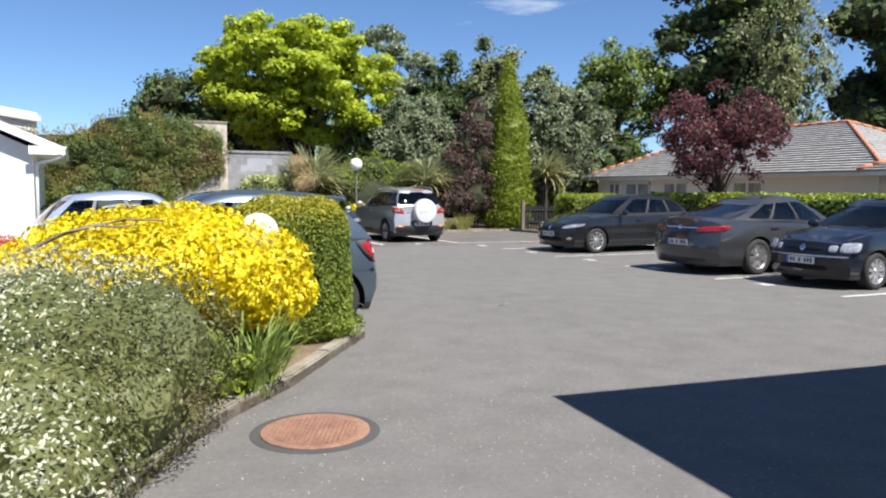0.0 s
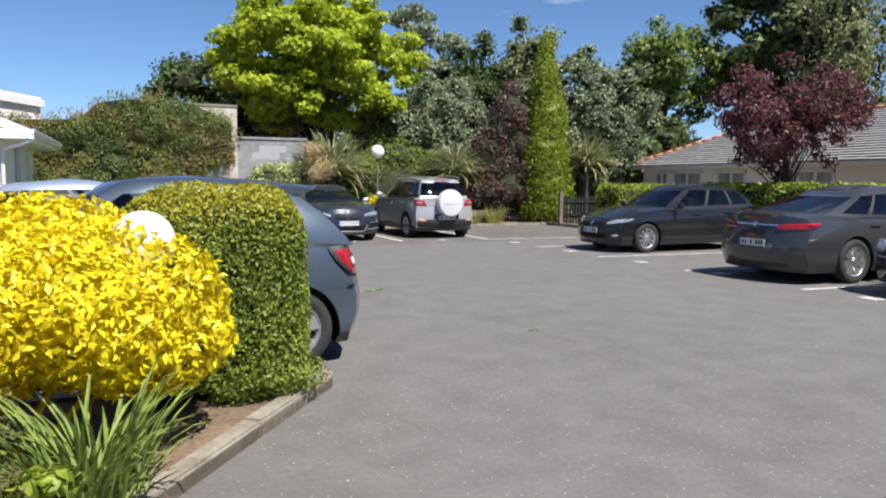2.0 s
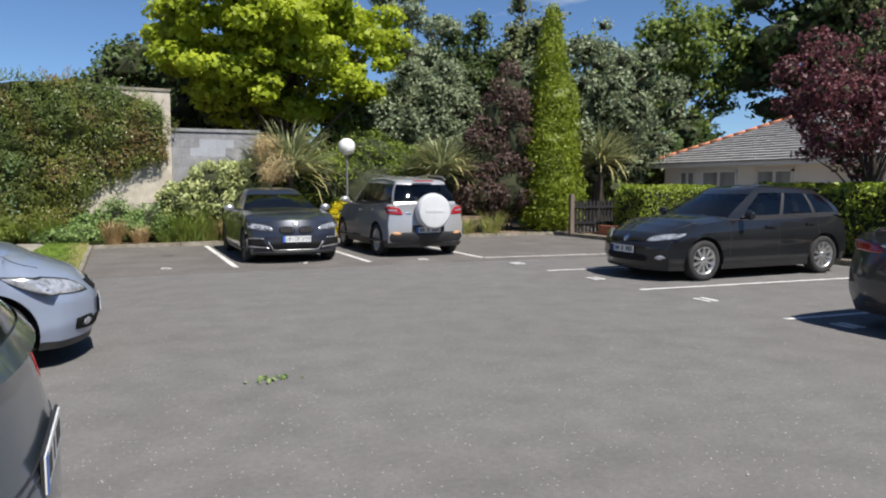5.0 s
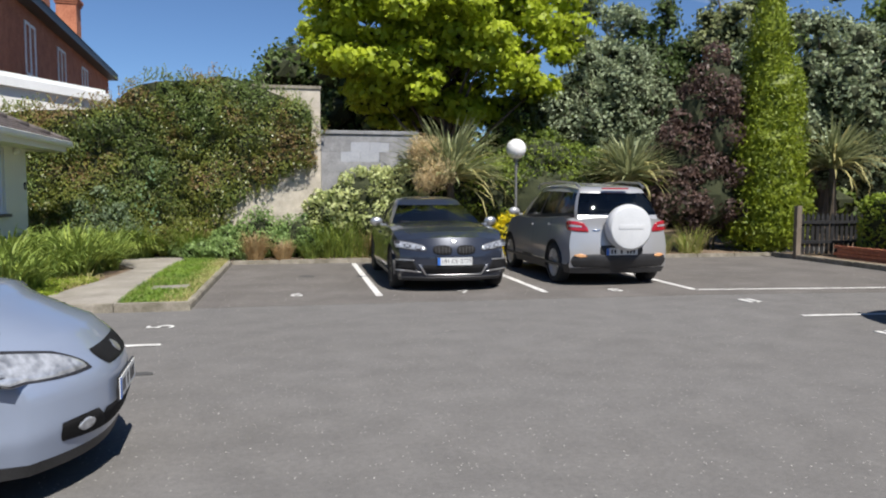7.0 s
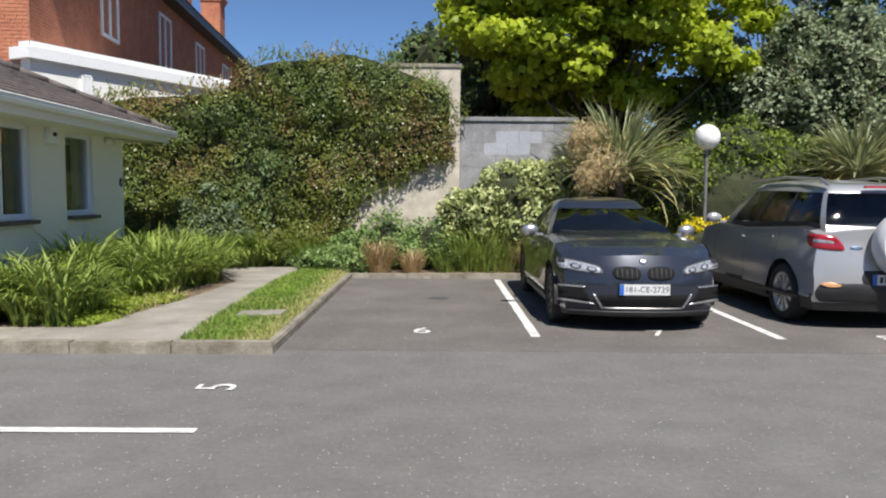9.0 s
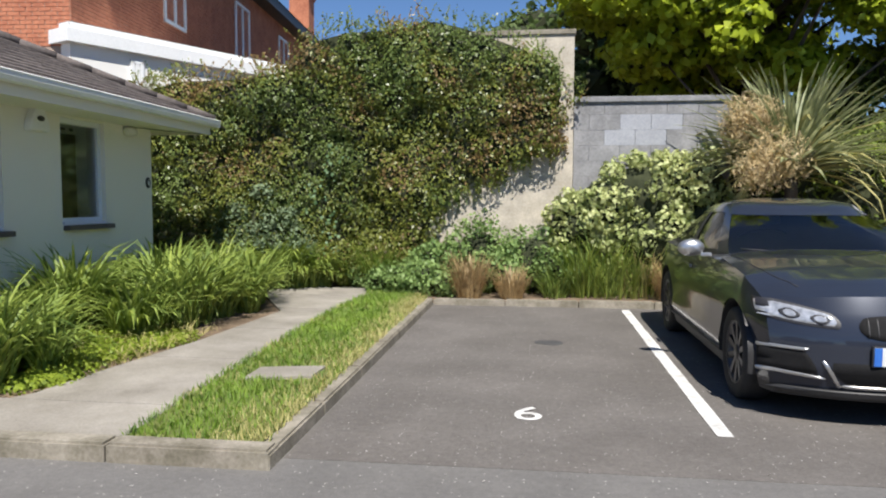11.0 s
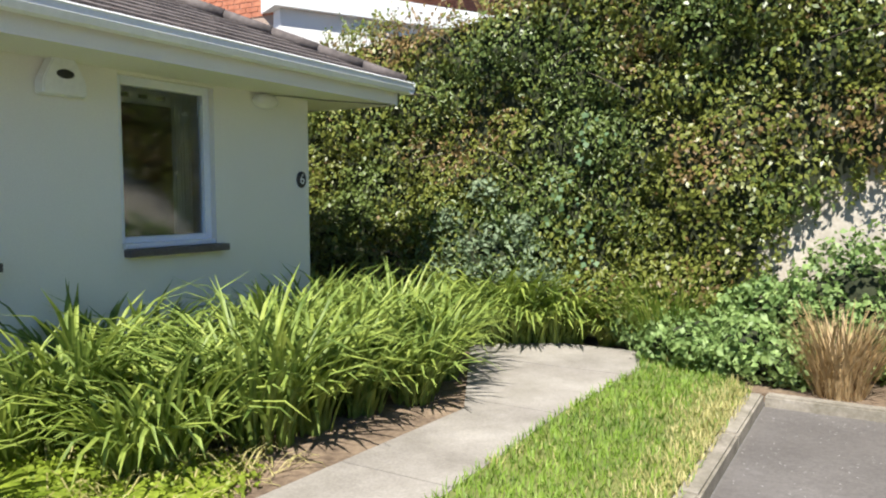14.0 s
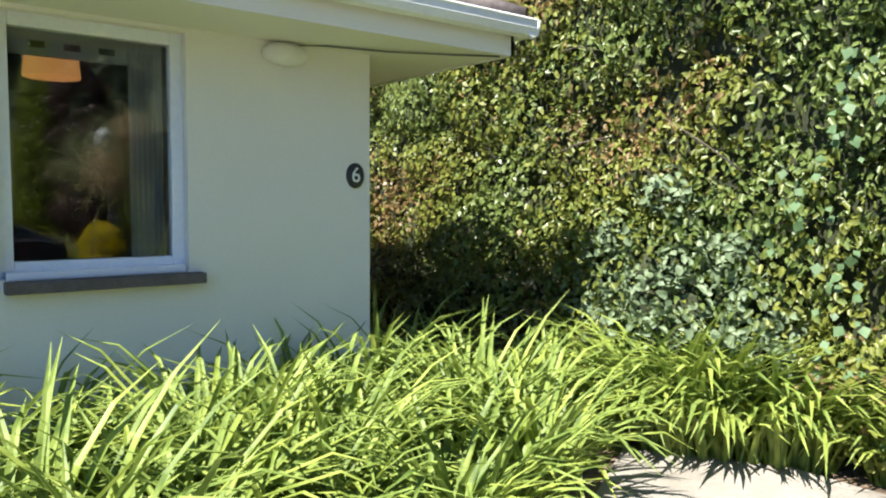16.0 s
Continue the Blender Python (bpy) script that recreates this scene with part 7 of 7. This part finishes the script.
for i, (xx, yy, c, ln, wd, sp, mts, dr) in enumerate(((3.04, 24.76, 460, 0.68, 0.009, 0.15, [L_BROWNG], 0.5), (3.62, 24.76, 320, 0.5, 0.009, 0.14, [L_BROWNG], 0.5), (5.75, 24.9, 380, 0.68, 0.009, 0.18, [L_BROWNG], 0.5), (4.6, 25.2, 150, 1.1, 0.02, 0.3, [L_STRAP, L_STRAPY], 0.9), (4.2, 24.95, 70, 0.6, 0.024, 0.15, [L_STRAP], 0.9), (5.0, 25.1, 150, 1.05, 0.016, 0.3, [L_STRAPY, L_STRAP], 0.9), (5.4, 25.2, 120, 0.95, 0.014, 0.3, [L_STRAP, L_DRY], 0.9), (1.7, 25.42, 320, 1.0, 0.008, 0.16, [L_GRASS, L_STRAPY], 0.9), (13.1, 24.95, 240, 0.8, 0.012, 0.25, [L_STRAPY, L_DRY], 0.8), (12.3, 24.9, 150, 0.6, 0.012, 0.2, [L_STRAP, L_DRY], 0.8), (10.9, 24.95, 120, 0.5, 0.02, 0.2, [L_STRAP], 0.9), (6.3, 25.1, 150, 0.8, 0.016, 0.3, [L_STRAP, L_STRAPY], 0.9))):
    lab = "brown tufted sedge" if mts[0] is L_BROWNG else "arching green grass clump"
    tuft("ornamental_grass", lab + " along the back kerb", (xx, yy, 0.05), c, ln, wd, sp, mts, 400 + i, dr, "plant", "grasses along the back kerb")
shrub("variegated_shrub", "large cream and green variegated shrub by the wall", (5.45, 25.6, 0.05), [((0, 0, 1.35), (0.85, 0.45, 0.7)), ((0.6, 0.05, 1.5), (0.7, 0.4, 0.65)), ((-0.55, 0, 1.25), (0.5, 0.4, 0.55)), ((0.2, -0.1, 0.8), (0.9, 0.45, 0.6)), ((-1.0, -0.05, 1.0), (0.45, 0.35, 0.5)), ((0.9, -0.1, 0.9), (0.6, 0.4, 0.7))], 20000, 0.09, L_VARI, 81, aspect=0.62, clump=0.17)
shrub("golden_shrub", "small bright yellow shrub behind the cars", (8.7, 24.85, 0.05), [((0, 0, 0.5), (0.5, 0.3, 0.45)), ((0.35, 0, 0.6), (0.35, 0.28, 0.4))], 4200, 0.06, L_YELLOW, 82, clump=0.13)


def sword_plant(x, y, stem, count, length, seed, plume=False):
    root = thing("cabbage_palm", "spiky cabbage palm with pale sword leaves", "palm", "cabbage palms", at=(x, y, 0.05))
    bm = bmesh.new()
    add_tube(bm, [(0, 0, -0.05), (0.03, 0, stem * 0.5), (0, 0.02, stem)], [0.11, 0.09, 0.08], 9)
    bm_ob("trunk", bm, BARK, root, True)
    r = np.random.default_rng(seed)
    d = unit(r.normal(size=(count, 3)) + np.array((0, 0, 0.35)))
    heads = np.arctan2(d[:, 1], d[:, 0])
    base = np.zeros((count, 3)) + np.array((0, 0, stem)) + d * 0.08
    V = []
    for tall, mt in ((True, L_YUCCA), (False, L_DRY)):
        sel = r.random(count) < (0.85 if tall else 0.15)
        blade_mesh("leaves", base[sel], heads[sel], length * r.uniform(0.75, 1.1, sel.sum()), 0.055, mt, r, 0.5 if tall else 1.5, root, 5, -0.75 if tall else -1.2)
    if plume:
        for px, py, pz, s in ((-0.55, -0.95, stem + 0.15, 0.5), (-0.7, -0.6, stem + 0.7, 0.4)):
            P, N = lobe_points([((px, py, pz), (s, s * 0.7, s * 0.8)), ((px - 0.15, py, pz - 0.18), (s * 0.6, s * 0.6, s * 0.6))], 3000, r, (0.2, 1.05), False)
            leaf_mesh("flower_plume", P, N, 0.075, L_STRAW, r, 0.18, root, 1.0, hang=0.5)
    return root


sword_plant(7.35, 25.4, 1.7, 420, 1.6, 91, True)
sword_plant(11.75, 25.5, 1.75, 300, 1.25, 92)
sword_plant(17.0, 25.1, 2.1, 300, 1.35, 93)

# ---- trees and big shrubs behind ----
tree("golden_maple", "large bright yellow-green maple behind the wall", (8.0, 29.5, 0), 8.5, (0, 0, 5.9), (3.75, 3.0, 2.75), 280, 0.55, 58000, 0.175, L_MAPLE, 101, trunk=0.2, aspect=0.8, core=0.35, flat=0.55, fill=0.30, wild=0.55, hang=0.7)
tree("dark_tree", "dark green rounded tree in the distance", (5.2, 37.0, 0), 9, (0, 0, 4.7), (2.6, 2.4, 2.6), 55, 0.9, 8000, 0.24, L_DARK, 102, trunk=0.25, core=0.7)
tree("dark_tree", "dark shaded tree behind the low wall", (6.3, 33.5, 0), 7, (0, 0, 3.4), (3.4, 2.0, 2.4), 50, 0.9, 6000, 0.24, L_DARK, 103, trunk=0.2, core=0.75)
shrub("green_shrub", "mixed mid-green shrubs behind the kerb", (9.6, 26.4, 0.05), [((0, 0, 1.3), (1.5, 0.8, 1.2)), ((-2.2, 0.0, 1.3), (1.0, 0.5, 1.2)), ((-2.6, 0.1, 2.2), (0.9, 0.5, 0.7)), ((2.6, 0.0, 1.2), (0.9, 0.6, 1.1)), ((1.3, 0.2, 1.5), (1.3, 0.8, 1.2)), ((-1.1, 0.1, 1.4), (0.9, 0.7, 1.0)), ((0.4, 0.3, 2.2), (1.2, 0.8, 0.8))], 26000, 0.085, L_MID, 104, extra=(0.35, L_HEDGE, 0.085), clump=0.24)
tree("silver_tree", "grey-green small-leaved tree behind the beds", (12.6, 28.2, 0), 6, (0, 0, 3.6), (2.1, 1.4, 2.3), 110, 0.42, 16000, 0.11, L_SILVER, 105, trunk=0.12, core=0.55)
shrub("purple_shrub", "tall dusky purple-leaved shrub", (14.0, 25.7, 0.05), [((0, 0, 1.4), (1.2, 0.7, 1.1)), ((-0.6, 0.1, 2.3), (0.95, 0.6, 1.0)), ((0.35, 0, 2.8), (0.9, 0.6, 1.2)), ((0.05, 0, 4.0), (0.6, 0.5, 1.1)), ((-0.9, -0.1, 1.2), (0.8, 0.6, 0.8)), ((-0.35, 0, 3.4), (0.6, 0.5, 0.8))], 24000, 0.10, L_BROWNP, 106, aspect=0.6, clump=0.27, core=0.7)
cyl = [((0.06 * math.sin(k), 0.06 * math.cos(k * 2), 0.5 + k * 0.44), (0.92 * (1 - (k / 15.0) ** 1.8) + 0.07,) * 2 + (0.6,)) for k in range(14)]
shrub("cypress", "narrow bright green columnar cypress", (15.35, 25.35, 0.05), cyl, 24000, 0.125, L_CYPRESS, 107, aspect=0.32, category="tree", core=0.8, shell=(0.8, 1.12), wild=0.9, hang=-1.0)
tree("silver_tree", "broad grey-green tree with silvery leaves", (18.2, 27.0, 0), 7.2, (0, 0, 4.1), (3.2, 2.2, 2.75), 180, 0.5, 18000, 0.14, L_SILVER, 108, trunk=0.18, core=0.55)
tree("purple_plum", "purple-leaved plum tree beside the bungalow", (17.3, 16.3, 0), 5, (0, 0, 3.25), (2.15, 1.9, 1.5), 150, 0.30, 13000, 0.10, L_PURPLE, 109, trunk=0.09, core=0.35, fork=0.2)
tree("purple_plum", "purple-leaved plum tree beside the bungalow", (21.5, 9.6, 0), 5, (0, 0, 3.3), (2.0, 1.8, 1.3), 46, 0.5, 6000, 0.12, L_PURPLE, 110, trunk=0.09, core=0.4, fork=0.2)
tree("poplar", "tall airy green tree in the distance", (27.5, 33.5, 0), 11, (0, 0, 7.0), (2.6, 2.5, 3.6), 70, 0.85, 12000, 0.25, L_MID, 111, trunk=0.25, core=0.35)
tree("dark_conifer", "very dark tall conifer behind the bungalow", (32.5, 30.5, 0), 16, (0, 0, 8.5), (3.6, 3.6, 6.5), 90, 1.3, 10000, 0.40, L_DARK, 112, trunk=0.35, core=0.75, flat=0.6)
tree("dark_conifer", "very dark tall conifer behind the bungalow", (38.5, 22.5, 0), 16, (0, 0, 8.5), (4.4, 4.4, 6.8), 95, 1.4, 10000, 0.42, L_DARK, 113, trunk=0.35, core=0.75, flat=0.6)
tree("weeping_birch", "pale green weeping birch behind the bungalow", (31.6, 25.9, 0), 11, (0, 0, 6.8), (2.3, 2.3, 5.0), 90, 0.75, 13000, 0.21, L_BIRCH, 114, trunk=0.16, core=0.3, flat=1.6, hang=2.5)
tree("dark_tree", "dark bluish tree in the distance", (18.5, 37.2, 0), 10, (0, 0, 6.6), (1.9, 1.7, 2.7), 36, 0.7, 7000, 0.2, L_DARK, 115, trunk=0.2, core=0.6)
tree("cedar", "blue-green open-branched conifer in the distance", (15.6, 38.3, 0), 12, (0, 0, 8.0), (2.0, 1.8, 3.2), 34, 0.6, 6000, 0.2, L_SILVER, 116, trunk=0.16, core=0.3, flat=0.5)
tree("tall_tree", "olive-green pointed tree in the distance", (20.8, 36.2, 0), 12, (0, 0, 6.6), (1.7, 1.6, 3.5), 70, 0.75, 9000, 0.2, L_BIRCH, 117, trunk=0.2, core=0.55)
tree("green_tree", "bright mid-green tree between the taller ones", (10.9, 29.3, 0), 5.2, (0, 0, 2.9), (1.9, 1.2, 1.9), 90, 0.42, 12000, 0.11, L_MID, 118, trunk=0.1, core=0.5)
for i, (xx, yy, w, h) in enumerate(((20.5, 36, 4, 2.6), (24.5, 36, 3.5, 2.8), (12, 40, 6, 3.0), (3, 42, 6, 2.6), (16.5, 41, 4, 4.2), (22, 40, 4, 4.4), (26.5, 42, 4, 6.5), (34, 14, 4, 4), (33, 5, 5, 4.5), (-12, 45, 6, 2.5), (20, 31, 3, 2.3), (24.0, 32.0, 4, 3.4))):
    tree("background_tree", "dense green trees closing the view", (xx, yy, 0), h + 2, (0, 0, h * 0.75), (w, w * 0.6, h * 0.9), 50, 0.9, 2400, 0.40, L_DARK if i % 2 else L_MID, 130 + i, trunk=0.2, core=0.75, group="background trees")
# hedges on the right
clipped_hedge("garden_hedge", "bright green clipped hedge beside the fence", (15.8, 21.5, 0.1), (18.6, 23.0, 1.45), 6000, 0.085, L_HEDGE, L_HEDGE, 141, 0.3)
for i, (y0, y1) in enumerate(((14.5, 18.5), (10.4, 14.4), (6.2, 10.2))):
    clipped_hedge("garden_hedge", "green clipped hedge behind the parked cars", (16.1, y0, 0.1), (17.3, y1, 1.5), 4200, 0.11, L_HEDGE if i != 1 else L_MID, L_HEDGE, 142 + i, 0.3, "hedges behind the cars")
# dark picket fence and low brick edging
fence = thing("picket_fence", "dark weathered wooden picket fence by the cypress", "fence", at=(14.95, 23.6, 0.05))
bm = bmesh.new()
add_box(bm, (-0.06, -0.06, -0.05), (0.06, 0.06, 1.15), 0.01)
bm_ob("post", bm, TIMBER, fence)
for z in (0.3, 0.75):
    box("rail", (0.06, -0.02, z), (2.0, 0.02, z + 0.07), BLACK, fence)
for k in range(15):
    bm = bmesh.new()
    prism(bm, [(0.12 + 0.125 * k, 0.06), (0.20 + 0.125 * k, 0.06), (0.20 + 0.125 * k, 0.92), (0.16 + 0.125 * k, 1.0), (0.12 + 0.125 * k, 0.92)], -0.045, -0.02)
    o = bm_ob("picket", bm, BLACK, fence)
    o.matrix_basis = pose(0, 0, 0, 90, 0, 0)
edge = thing("brick_edging", "low dark brick planter edging", "wall", at=(15.6, 20.6, 0.05))
rng7 = random.Random(3)
for j in range(4):
    for k in range(11):
        box("brick", (-0.05, k * 0.225 + 0.11 * (j % 2), j * 0.075), (0.055, k * 0.225 + 0.215 + 0.11 * (j % 2), j * 0.075 + 0.065), BRICK, edge, 0.004)
# red flowers by the bungalow's gable
shrub("red_flowers", "low bed of red flowers by the gable wall", (-1.6, 17.3, 0.0), [((0, 0, 0.3), (0.5, 0.35, 0.3)), ((-0.6, 0, 0.3), (0.5, 0.35, 0.3))], 2600, 0.05, L_RED, 151, extra=(0.3, L_HERB, 0.06), category="flowers")
# fallen twigs and leaves on the asphalt
for i, (xx, yy) in enumerate(((4.24, 11.4), (4.9, 8.2))):
    r = np.random.default_rng(500 + i)
    k = 22 if i == 0 else 3
    P = np.stack([xx + r.normal(0, 0.10, k), yy + r.normal(0, 0.05, k), np.full(k, 0.012) + r.random(k) * 0.01], 1)
    lf = leaf_mesh("fallen_leaves", P, np.tile((0, 0, 1.0), (k, 1)), 0.06, L_HERB, r, 0.4, None, 0.3)
    tagged(lf, "small fallen leaves on the asphalt", "leaves", "fallen leaves", "stuff")
n = 2600
P = np.stack([rng.uniform(-0.5, 9, n), rng.uniform(3, 22, n), np.full(n, 0.009)], 1)
P = P[(P[:, 1] < 18.3) | (P[:, 0] > 2.7)]
n = len(P)
lf = leaf_mesh("grit", P, np.tile((0, 0, 1.0), (n, 1)), 0.011, L_GRIT, rng, 0.8, None, 0.2)
tagged(lf, "scattered pale grit and petals on the asphalt", "litter", kind="stuff")
